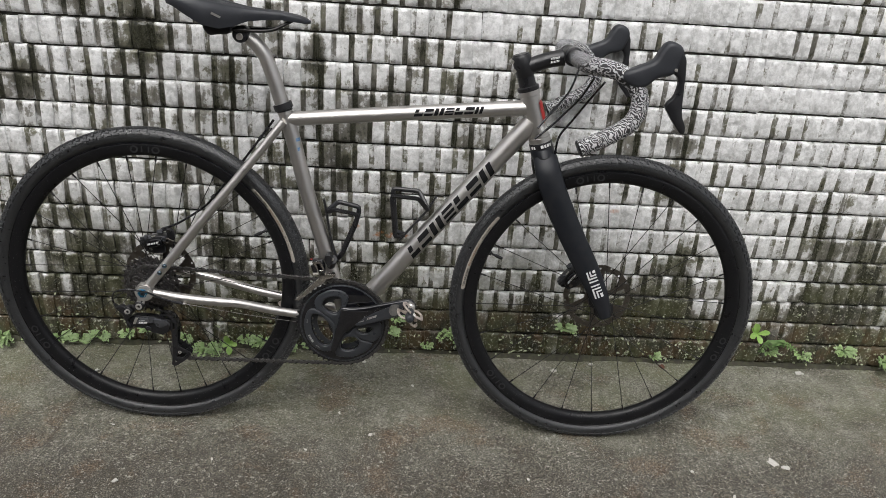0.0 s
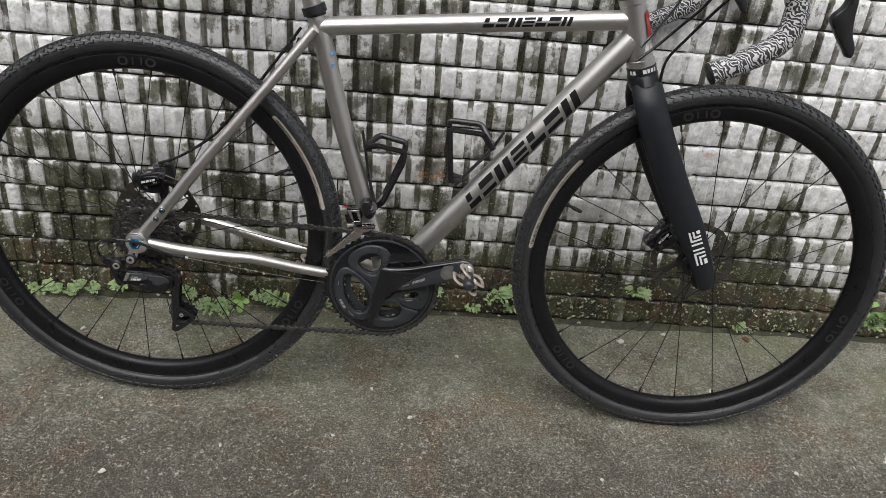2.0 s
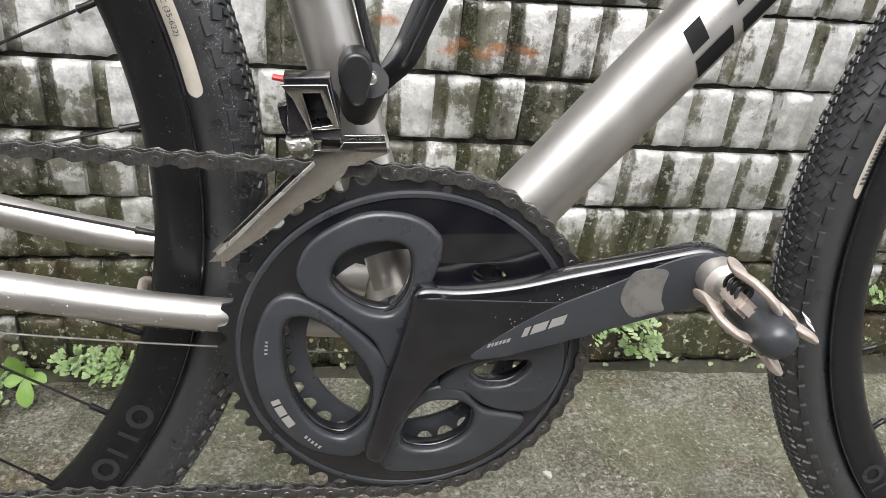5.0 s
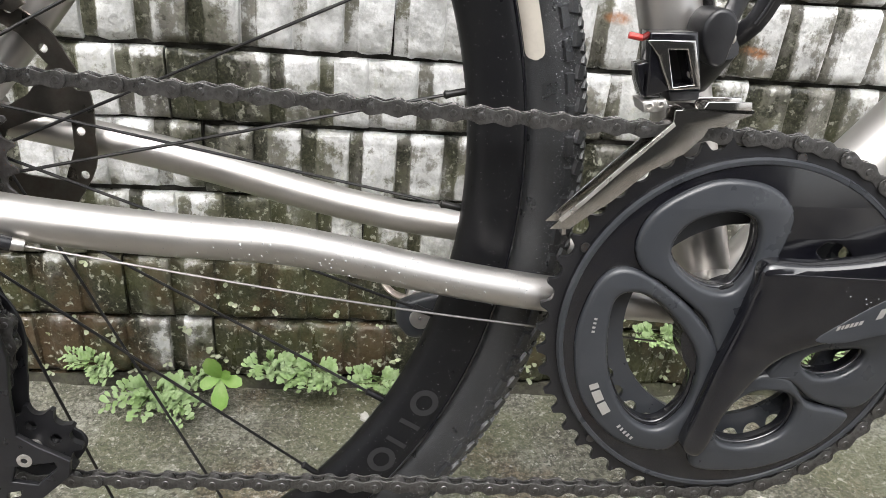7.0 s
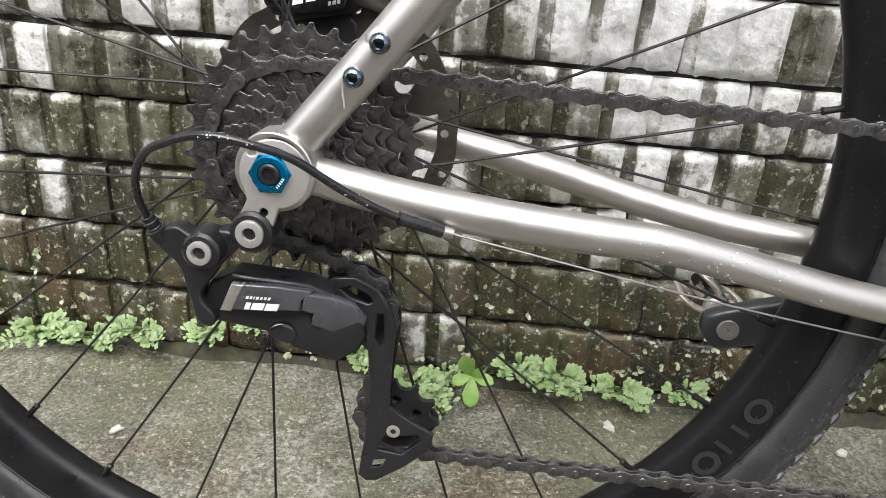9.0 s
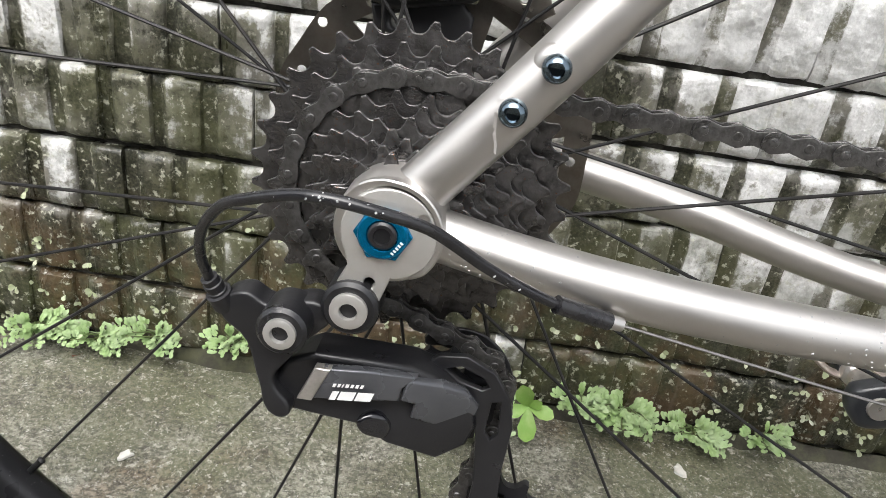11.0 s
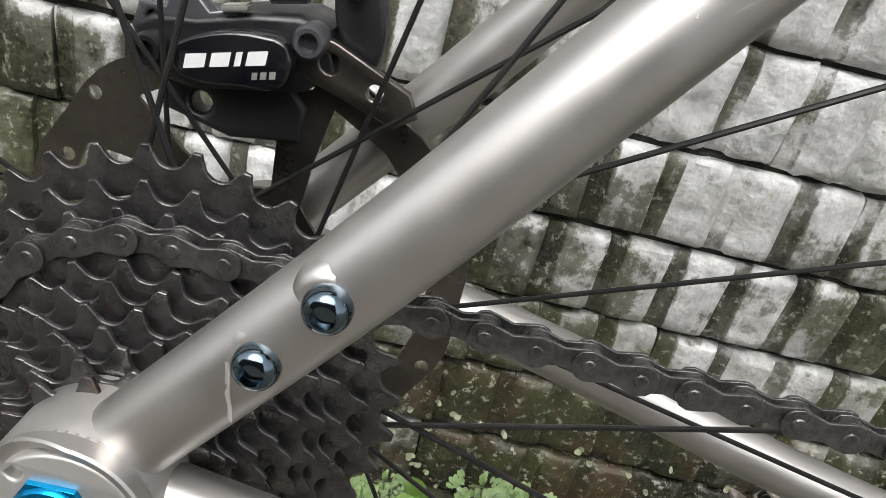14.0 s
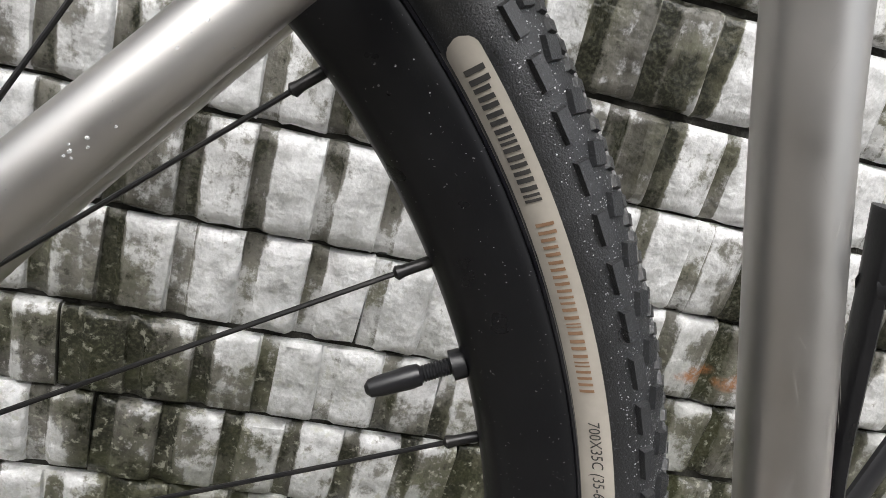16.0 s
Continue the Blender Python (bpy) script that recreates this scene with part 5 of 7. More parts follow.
def build_crankset():
    cx, cz = CRANK_DRAWN
    # inner ring
    r = pitch_radius(34)
    b = plate(cog_outline(34, r, cx, cz), [circle(cx, cz, r - 0.0125, 48)], -0.0415, -0.0385, 0.0, smooth=False)
    crank = bmesh.new()
    lathe(crank, [(0.0225, -0.036), (0.0225, -0.041), (0.030, -0.0425), (0.030, -0.056), (0.020, -0.0575)], cx, cz, 40)
    cs = part("crankset", crank, GLOSS, bicycle, "black two-ring crankset")
    cs.matrix_basis = CRANK_SET
    part("inner_chainring", b, MATTE, cs)
    h1 = [(0.391, -0.024), (0.398, -0.009), (0.418, -0.003), (0.430, -0.009), (0.430, -0.027), (0.421, -0.041), (0.405, -0.038)]
    h2 = [(0.365, -0.064), (0.368, -0.049), (0.381, -0.048), (0.397, -0.061), (0.410, -0.082), (0.409, -0.107), (0.396, -0.121), (0.380, -0.113), (0.368, -0.090)]
    h3 = [(0.430, -0.123), (0.434, -0.109), (0.445, -0.100), (0.461, -0.101), (0.469, -0.110), (0.465, -0.125), (0.449, -0.133), (0.434, -0.131)]
    h4 = [(0.467, -0.082), (0.474, -0.076), (0.496, -0.075), (0.499, -0.081), (0.489, -0.089), (0.475, -0.089)]
    h5 = [(0.465, -0.023), (0.470, -0.018), (0.479, -0.020), (0.484, -0.027), (0.473, -0.028)]

    def ring_of(pts):
        """The same closed curve as a dense polygon."""
        p = [Vector((x, z, 0)) for x, z in pts]
        n = len(p)
        out = []
        for i in range(n):
            a, b_, c, d = (p[(i + k) % n] for k in (-1, 0, 1, 2))
            for k in range(5):
                t = k / 5
                q = 0.5 * (2 * b_ + (c - a) * t + (2 * a - 5 * b_ + 4 * c - d) * t * t + (3 * b_ - a - 3 * c + d) * t ** 3)
                out.append((q.x, q.y))
        return out

    r = pitch_radius(50)
    b = plate(cog_outline(50, r, cx, cz, tip=0.0020, root=0.0031), [circle(cx, cz, 0.0885, 72)], RING_Y - 0.0016, RING_Y + 0.0012, 0.0, smooth=False)
    part("outer_chainring", b, PLASTIC, cs, "dark toothed outer chainring", 30)
    b = plate(circle(cx, cz, 0.0935, 80), [ring_of(h) for h in (h1, h2, h3, h4, h5)], -0.0535, -0.0455, 0.0015, smooth=False)
    part("ring_body", b, GLOSS, cs)
    b = bmesh.new()
    lathe(b, [(0.0895, -0.0525), (0.0905, -0.0542), (0.0925, -0.0542), (0.0935, -0.0525)], cx, cz, 80, loop=True)
    part("ring_ridge", b, MATTE, cs)
    for k in range(5):
        a = radians(7.8 + 72 * k)
        b = bmesh.new()
        lathe(b, [(0.0024, -0.0505), (0.0026, -0.0498), (0.0026, -0.0465)], cx + 0.0945 * math.cos(a), cz + 0.0945 * math.sin(a), 12)
        part("shift_pin", b, COG, cs)
    arms = (
        ([(0.372, -0.020), (0.378, -0.004), (0.394, 0.008), (0.412, 0.014), (0.434, 0.011), (0.447, -0.001), (0.445, -0.018), (0.436, -0.040), (0.430, -0.061), (0.421, -0.077), (0.411, -0.058), (0.389, -0.040), (0.377, -0.033)], h1),
        ([(0.370, -0.032), (0.357, -0.038), (0.349, -0.059), (0.348, -0.080), (0.354, -0.106), (0.371, -0.128), (0.392, -0.137), (0.408, -0.134), (0.416, -0.106), (0.421, -0.078), (0.410, -0.059), (0.389, -0.041)], h2),
        ([(0.418, -0.146), (0.421, -0.120), (0.432, -0.098), (0.447, -0.088), (0.462, -0.091), (0.475, -0.106), (0.492, -0.111), (0.501, -0.117), (0.487, -0.135), (0.462, -0.148), (0.437, -0.151)], h3),
        ([(0.448, -0.091), (0.458, -0.075), (0.475, -0.066), (0.499, -0.060), (0.517, -0.063), (0.521, -0.076), (0.518, -0.094), (0.507, -0.109), (0.493, -0.110), (0.476, -0.104), (0.462, -0.093)], h4))
    for k, (out, hole) in enumerate(arms):
        mid = Vector((sum(x for x, z in hole) / len(hole), sum(z for x, z in hole) / len(hole), 0))
        wide = [(mid.x + (x - mid.x) * 1.06, mid.y + (z - mid.y) * 1.06) for x, z in ring_of(hole)]
        b = plate(ring_of(out), [wide], -0.0610, -0.0520, 0.0028, smooth=False)
        for v in b.verts:
            far = math.hypot(v.co.x - cx, v.co.z - cz)
            if v.co.y < -0.0560:
                v.co.y += 0.0040 * max(0.0, (far - 0.035) / 0.05)
        part("spider_arm", b, MATTE, cs, "satin dark grey hollow arm")
    # the drive-side arm, leaning out towards the pedal
    out = [(0.434, -0.024), (0.457, -0.0235), (0.484, -0.0195), (0.512, -0.0118), (0.540, -0.0045), (0.566, 0.0025), (0.579, 0.0050), (0.590, 0.0020), (0.5965, -0.0070), (0.596, -0.0180), (0.588, -0.0265), (0.571, -0.0325), (0.546, -0.0410), (0.517, -0.0515),
           (0.490, -0.0600), (0.466, -0.0670), (0.449, -0.0760), (0.437, -0.0910), (0.427, -0.1080), (0.421, -0.1280), (0.415, -0.1340), (0.408, -0.1280), (0.412, -0.1100), (0.418, -0.0830), (0.425, -0.0580), (0.430, -0.0370)]
    b = plate(ring_of(out), (), -0.0700, -0.0560, 0.0045, smooth=False)
    for v in b.verts:
        far = max(0.0, v.co.x - 0.445)
        v.co.y -= 0.095 * far
    arm = part("crank_arm", b, GLOSS, cs, "gloss black drive-side crank arm")
    low = [(0.463, -0.0620), (0.476, -0.0500), (0.490, -0.0395), (0.507, -0.0290), (0.5265, -0.0195), (0.5433, -0.0110), (0.5584, -0.0035), (0.570, 0.0010), (0.580, 0.0026), (0.588, -0.0005), (0.5938, -0.0085), (0.5930, -0.0180), (0.5865, -0.0245), (0.570, -0.0303), (0.5455, -0.0388), (0.517, -0.0493), (0.492, -0.0575), (0.476, -0.0625)]
    b = plate(ring_of(low), (), -0.0708, -0.0690, 0.0004, smooth=False)
    for v in b.verts:
        v.co.y -= 0.095 * max(0.0, v.co.x - 0.445)
    part("arm_face", b, MATTE, cs, "satin grey lower face of the arm")

    b = plate(ring_of([(0.5380, -0.0250), (0.5395, -0.0150), (0.5440, -0.0085), (0.5529, -0.0065), (0.5600, -0.0080), (0.5590, -0.0160), (0.5590, -0.0240), (0.5610, -0.0300), (0.5540, -0.0325), (0.5449, -0.0345)]), (), -0.07125, -0.0704, 0.0001)
    for v in b.verts:
        v.co.y -= 0.095 * max(0.0, v.co.x - 0.445)
    part("worn_patch", b, SCUFF, cs, "pale patch rubbed by shoes")

    def on_arm(x, z):
        return Vector((x, -0.0708 - 0.095 * (x - 0.445) - 0.0004, z))

    for org_, sizes, hgt, gap, al in (((0.4885, -0.0490), (0.0035, 0.0085, 0.0085), 0.0052, 0.0014, (1, 0.42)), ((0.4710, -0.0560), (0.0016, 0.0012, 0.0018, 0.0014, 0.0016, 0.0018), 0.0022, 0.0006, (1, 0.36))):
        o = on_arm(*org_)
        b = bar_marks(o, (al[0], -0.095, al[1]), (0.05, 0, 1), (0, 0, 0), sizes, gap, hgt, 0.3)
        part("arm_print", b, ALLOY, cs)
    for a0, sizes, hgt in ((200, (0.0032, 0.0065, 0.0070), 0.0048), (222, (0.0014, 0.0012, 0.0014, 0.0014, 0.0014), 0.0020), (172, (0.0011, 0.0011, 0.0011, 0.0011), 0.0016)):
        b = bmesh.new()
        rr = 0.0755 if hgt > 0.004 else 0.0760
        a = radians(a0)
        for w in sizes:
            vs = [b.verts.new((cx + q * math.cos(t_), -0.0588, cz + q * math.sin(t_))) for q, t_ in ((rr, a), (rr, a + w / rr), (rr + hgt, a + w / rr), (rr + hgt, a))]
            b.faces.new(vs)
            a += (w + 0.0012) / rr
        part("ring_print", b, ALLOY, cs)
    # far-side arm
    b = plate(ring_of([(0.448, -0.055), (0.452, -0.078), (0.430, -0.088), (0.340, -0.116), (0.278, -0.139), (0.262, -0.134), (0.258, -0.120), (0.270, -0.110), (0.340, -0.086), (0.410, -0.054), (0.430, -0.050)]), (), 0.060, 0.073, 0.0045, smooth=False)
    for v in b.verts:
        v.co.y += 0.09 * max(0.0, 0.40 - v.co.x)
    part("crank_arm", b, MATTE, cs, "black far-side crank arm")


build_crankset()


def build_pedal(x, z, s, tilt):
    """A clipless pedal on its spindle; s: which side; tilt: how it hangs, in degrees."""
    b = bmesh.new()
    prof = [(0.0070, 0.070), (0.0108, 0.0800), (0.0108, 0.0862), (0.0105, 0.087), (0.0105, 0.0935), (0.0066, 0.096), (0.0062, 0.106), (0.0085, 0.108), (0.0095, 0.114), (0.0092, 0.132), (0.0080, 0.146), (0.0060, 0.151), (0.0040, 0.152)]
    lathe(b, [(r, s * y) for r, y in prof], 0, 0, 28)
    ped = part("pedal", b, STEEL, bicycle, "worn silver clipless pedal")
    ped.matrix_basis = Matrix.Translation((x, 0, z)) @ Matrix.Rotation(radians(tilt), 4, "Y")
    b = bmesh.new()
    lathe(b, [(r, s * y) for r, y in ((0.0080, 0.111), (0.0098, 0.113), (0.0104, 0.130), (0.0100, 0.142), (0.0086, 0.150), (0.0050, 0.1535), (0.0015, 0.1540))], 0, 0, 28)
    part("pedal_body", b, MATTE, ped, "dark pedal body")
    for e in (-1, 1):
        for f in (-1, 1):
            b = bmesh.new()
            pts = curve_through([(e * 0.005, s * 0.113, f * 0.0085), (e * 0.013, s * 0.1115, f * 0.0105), (e * 0.0215, s * 0.115, f * 0.0108), (e * 0.0245, s * 0.126, f * 0.0092), (e * 0.0215, s * 0.137, f * 0.0108), (e * 0.013, s * 0.141, f * 0.0105), (e * 0.006, s * 0.140, f * 0.0090)], 5)
            tube(b, pts, [(0.0040, 0.0021)] * len(pts), 12)
            part("cleat_binding", b, PEDAL_STEEL, ped, "scuffed steel cleat binding")
        b = bmesh.new()
        coil = [(e * 0.0165 + 0.0042 * math.cos(t), s * (0.117 + 0.0006 * t), -0.004 * e + 0.0042 * math.sin(t)) for t in np.linspace(0, 8 * math.pi, 65).tolist()]
        tube(b, coil, 0.0011, 6)
        part("spring", b, SPOKE, ped, "coiled binding spring")
        b = bmesh.new()
        box(b, (e * 0.012, s * 0.126, 0), (0.014, 0.020, 0.008))
        bmesh.ops.bevel(b, geom=b.edges[:], offset=0.002, segments=2, affect="EDGES")
        part("pedal_block", b, PEDAL_STEEL, ped)
    b = bar_marks((-0.003, s * 0.1455, 0.0115), (0, s, -0.3), (1, 0, 0), (0, s * 0.0015, 0.0045), (0.003, 0.004), 0.0012, 0.006, 0.1)
    part("pedal_mark", b, WHITE, ped)


build_pedal(0.5790, 0.0040, -1, 38)
build_pedal(0.2730, -0.1200, 1, 35)


# housing of the rear gear cable, bowed out round the axle end
CABLE_LOOP = [(0.0747, -0.0800, -0.0187), (0.0556, -0.0890, -0.0094), (0.0379, -0.0980, 0.0013), (0.0218, -0.1090, 0.0144), (0.0135, -0.1150, 0.0197), (0.0029, -0.1200, 0.0233), (-0.0105, -0.1220, 0.0256), (-0.0236, -0.1200, 0.0243), (-0.0373, -0.1140, 0.0187), (-0.0494, -0.1070, 0.0116), (-0.0588, -0.0980, -0.0017), (-0.0621, -0.0900, -0.0153), (-0.0618, -0.0820, -0.0280)]


def build_rear_mech():
    """Hanger, rear derailleur, its cage and pulleys, and the axle nut."""
    out = circle(0.0015, 0.0, 0.0172, 40, radians(-60))
    out = [p for p in out if not (p[1] < -0.010 and -0.016 < p[0] < 0.004)] + [(-0.012, -0.014), (-0.0175, -0.026), (-0.0170, -0.035), (-0.0085, -0.0390), (-0.0010, -0.0360), (0.0010, -0.026), (0.004, -0.0165)]
    out.sort(key=lambda p: math.atan2(p[1] + 0.010, p[0] + 0.001))
    b = plate(out, [circle(-0.0035, -0.0195, 0.0021, 12), circle(-0.0095, 0.0100, 0.0021, 12), circle(0.0130, 0.0075, 0.0021, 12)], -0.0812, -0.0765, 0.0008, smooth=False)
    mech = part("rear_derailleur", b, ALLOY, bicycle, "black rear derailleur on a pale alloy hanger")
    b = bmesh.new()
    nut = [(0.0105 * math.cos(radians(60 * k + 2)) - 0.0004, 0.0105 * math.sin(radians(60 * k + 2)) + 0.0004) for k in range(6)]
    q = plate(nut, [circle(-0.0004, 0.0004, 0.0052, 24)], -0.0825, -0.0805, 0.0004, smooth=False)
    lathe(q, [(0.0091, -0.0822), (0.0090, -0.0830), (0.0084, -0.0836), (0.0058, -0.0836), (0.0052, -0.0830)], -0.0004, 0.0004, 40)
    part("axle_nut", q, BLUE, mech, "blue anodised hexagonal axle nut")
    b = bmesh.new()
    lathe(b, [(0.0052, -0.0810), (0.0052, -0.0836), (0.0044, -0.0844), (0.0032, -0.0844), (0.0029, -0.0832)], -0.0004, 0.0004, 28)
    part("axle_end", b, PLASTIC, mech)
    # flat near-black hexagon paints the shade inside the axle hole
    b = plate([(0.0030 * math.cos(radians(60 * k)) - 0.0004, 0.0030 * math.sin(radians(60 * k)) + 0.0004) for k in range(6)], (), -0.0834, -0.0829, 0.0)
    part("hex_socket", b, DECAL, mech, "flat black hexagon painted for the dark socket in the axle")
    b = bar_marks((0.0041, -0.0838, -0.0061), (0.55, 0, 0.83), (-0.83, 0, 0.55), (0, 0, 0), (0.0008,) * 5, 0.0005, 0.0012, 0.0)
    part("nut_print", b, WHITE, mech)
    for x, z, r, y, m_ in ((-0.0091, -0.0297, 0.0070, -0.0868, ALLOY), (-0.0318, -0.0399, 0.0060, -0.0935, ALLOY)):
        b = bmesh.new()
        lathe(b, [(r + 0.0012, y + 0.012), (r + 0.0012, y + 0.003), (r, y + 0.002), (r, y + 0.0004), (r - 0.0008, y), (0.0034, y), (0.0030, y + 0.003), (0.0004, y + 0.003)], x, z, 28)
        part("pivot_bolt", b, m_, mech, "pale alloy pivot bolt")
        b = bmesh.new()
        lathe(b, [(r + 0.0036, y + 0.020), (r + 0.0036, y + 0.0035), (r + 0.0022, y + 0.0020), (r + 0.0012, y + 0.0020)], x, z, 28)
        part("pivot_sleeve", b, PLASTIC, mech)
    knuckle = [(-0.0589, -0.0400), (-0.0498, -0.0320), (-0.0395, -0.0358), (-0.0237, -0.0313), (-0.0186, -0.0332), (-0.0163, -0.0383), (-0.0199, -0.0435), (-0.0259, -0.0501), (-0.0314, -0.0586), (-0.0365, -0.0684), (-0.0291, -0.0822), (-0.0352, -0.0848), (-0.0425, -0.0690), (-0.0478, -0.0529)]
    b = plate(knuckle, (), -0.0805, -0.0680, 0.0016)
    part("knuckle", b, PLASTIC, mech)
    def slanted(b):
        """The linkage leans inwards from its outer knuckle."""
        for v in b.verts:
            v.co.y += 0.38 * max(0.0, v.co.x + 0.0166)
        return b

    body = [(-0.0334, -0.0622), (-0.0222, -0.0562), (0.0149, -0.0628), (0.0288, -0.0705), (0.0415, -0.0813), (0.0446, -0.0941), (0.0413, -0.1034), (0.0297, -0.1096), (0.0083, -0.1000), (-0.0037, -0.0899), (-0.0340, -0.0839), (-0.0384, -0.0734)]
    b = slanted(plate(body, (), -0.0745, -0.0560, 0.0022, smooth=False))
    part("link_body", b, PLASTIC, mech)
    face = [(-0.0176, -0.0600), (0.0008, -0.0620), (0.0179, -0.0656), (0.0125, -0.0704), (0.0117, -0.0766), (-0.0249, -0.0752)]
    b = slanted(plate(face, (), -0.0785, -0.0735, 0.0012, smooth=False))
    part("link_face", b, LINK_GREY, mech, "satin dark grey outer link plate")
    b = slanted(plate([(-0.0209, -0.0600), (-0.0147, -0.0602), (-0.0212, -0.0753), (-0.0271, -0.0755)], (), -0.0790, -0.0745, 0.0007, smooth=False))
    part("link_edge", b, STEEL, mech, "bright bare edge of the link plate")
    b = plate([(0.0138, -0.0662), (0.0279, -0.0698), (0.0376, -0.0743), (0.0446, -0.0835), (0.0423, -0.0959), (0.0301, -0.0938), (0.0169, -0.0859), (0.0180, -0.0787), (0.0122, -0.0764)], (), -0.0785, -0.0710, 0.0016, smooth=False)
    for v in b.verts:
        if v.co.y < -0.0750:
            v.co.y += 0.10 * max(0.0, v.co.x - 0.015) + 0.25 * max(0.0, -0.080 - v.co.z)
    part("link_cap", slanted(b), LINK_GREY, mech, "satin grey pivot cover")
    b = slanted(plate([(-0.0032, -0.0860), (0.0070, -0.0856), (0.0084, -0.0959), (0.0036, -0.0956), (-0.0024, -0.0917)], (), -0.0765, -0.0650, 0.0020))
    part("link_foot", b, GLOSS, mech)
    for o, sizes, hgt in (((-0.0146, -0.0784, -0.0736), (0.0026, 0.0062, 0.0066), 0.0040), ((-0.0137, -0.0781, -0.0678), (0.0012, 0.0011, 0.0006, 0.0014, 0.0012, 0.0013, 0.0012), 0.0016)):
        b = bar_marks(o, (1, 0.38, -0.12), (0, 0, 1), (0, 0, 0), sizes, 0.0007, hgt, 0.35)
        part("link_print", b, WHITE, mech)
    cage = [(0.0164, -0.0713), (0.0249, -0.0635), (0.0364, -0.0618), (0.0490, -0.0676), (0.0572, -0.0791), (0.0604, -0.0934), (0.0593, -0.1172), (0.0603, -0.1394), (0.0693, -0.1451), (0.0863, -0.1540), (0.0849, -0.1640), (0.0709, -0.1776), (0.0553, -0.1892), (0.0487, -0.1906), (0.0439, -0.1870), (0.0465, -0.1594), (0.0479, -0.1251), (0.0455, -0.1035), (0.0430, -0.0879), (0.0349, -0.0762), (0.0251, -0.0721)]
    holes = ([(0.0279, -0.0693), (0.0346, -0.0670), (0.0444, -0.0711), (0.0476, -0.0749), (0.0446, -0.0767), (0.0348, -0.0742)], [(0.0496, -0.0820), (0.0534, -0.0811), (0.0545, -0.0972), (0.0517, -0.1012), (0.0489, -0.0978)], [(0.0577, -0.1587), (0.0779, -0.1551), (0.0793, -0.1588), (0.0685, -0.1696), (0.0551, -0.1682)], [(0.0523, -0.1756), (0.0600, -0.1737), (0.0576, -0.1793), (0.0516, -0.1810)])
    b = plate(cage, holes, -0.0487, -0.0450, 0.0008, smooth=False)
    part("cage_plate", b, PLASTIC, mech, "black pulley cage plate")
    b = plate([(x, z) for x, z in cage], (), -0.0260, -0.0240, 0.0006)
    part("cage_plate", b, PLASTIC, mech)
    for (x, z), teeth in (((0.0343, -0.0887), 11), ((0.0630, -0.1543), 11)):
        b = plate(cog_outline(teeth, 0.0225, x, z, tip=0.0022, root=0.003), [circle(x, z, 0.003, 10)] + [circle(x + 0.0125 * math.cos(a), z + 0.0125 * math.sin(a), 0.0030, 10) for a in (0.4, 1.66, 2.91, 4.17, 5.43)], -0.0350, -0.0310, 0.0, smooth=False)
        part("pulley", b, PLASTIC, mech)
        b = bmesh.new()
        lathe(b, [(0.0040, -0.0240), (0.0040, -0.0489), (0.0032, -0.0493), (0.0018, -0.0493), (0.0016, -0.0477), (0.0003, -0.0477)], x, z, 18)
        part("pulley_bolt", b, STEEL, mech)
    # cable housing in a loop to the barrel adjuster, its stop and the bare cable
    b = bmesh.new()
    tube(b, curve_through(CABLE_LOOP, 6), 0.0020, 14)
    part("cable_housing", b, HOUSING, mech, "glossy black cable housing loop")
    b = bmesh.new()
    p0, p1 = Vector((-0.0621, -0.082, -0.0274)), Vector((-0.0568, -0.076, -0.0412))
    tube(b, [p0.lerp(p1, f) for f in (0, 0.02, 0.18, 0.2, 0.3, 0.32, 0.42, 0.44, 0.5, 0.52, 0.95, 1.0)], [0.0028, 0.0033, 0.0033, 0.0038, 0.0038, 0.0034, 0.0034, 0.0038, 0.0038, 0.0050, 0.0050, 0.0040], 16)
    part("barrel_adjuster", b, PLASTIC, mech)
    b = bmesh.new()
    tube(b, [(0.0630, -0.086, -0.0129), (0.0833, -0.078, -0.0200)], 0.0034, 14)
    part("ferrule", b, HOUSING, mech)
    b = bmesh.new()
    tube(b, [(0.0823, -0.0782, -0.0197), (0.0884, -0.0765, -0.0212)], [0.0030, 0.0026], 14)
    part("cable_stop", b, TITANIUM, mech)
    b = bmesh.new()
    tube(b, curve_through([(0.0884, -0.0770, -0.0212), (0.24, -0.055, -0.052), (0.400, -0.020, -0.0830)], 6), 0.0006, 6)
    part("gear_cable", b, CABLE, mech, "bare steel gear cable")


build_rear_mech()


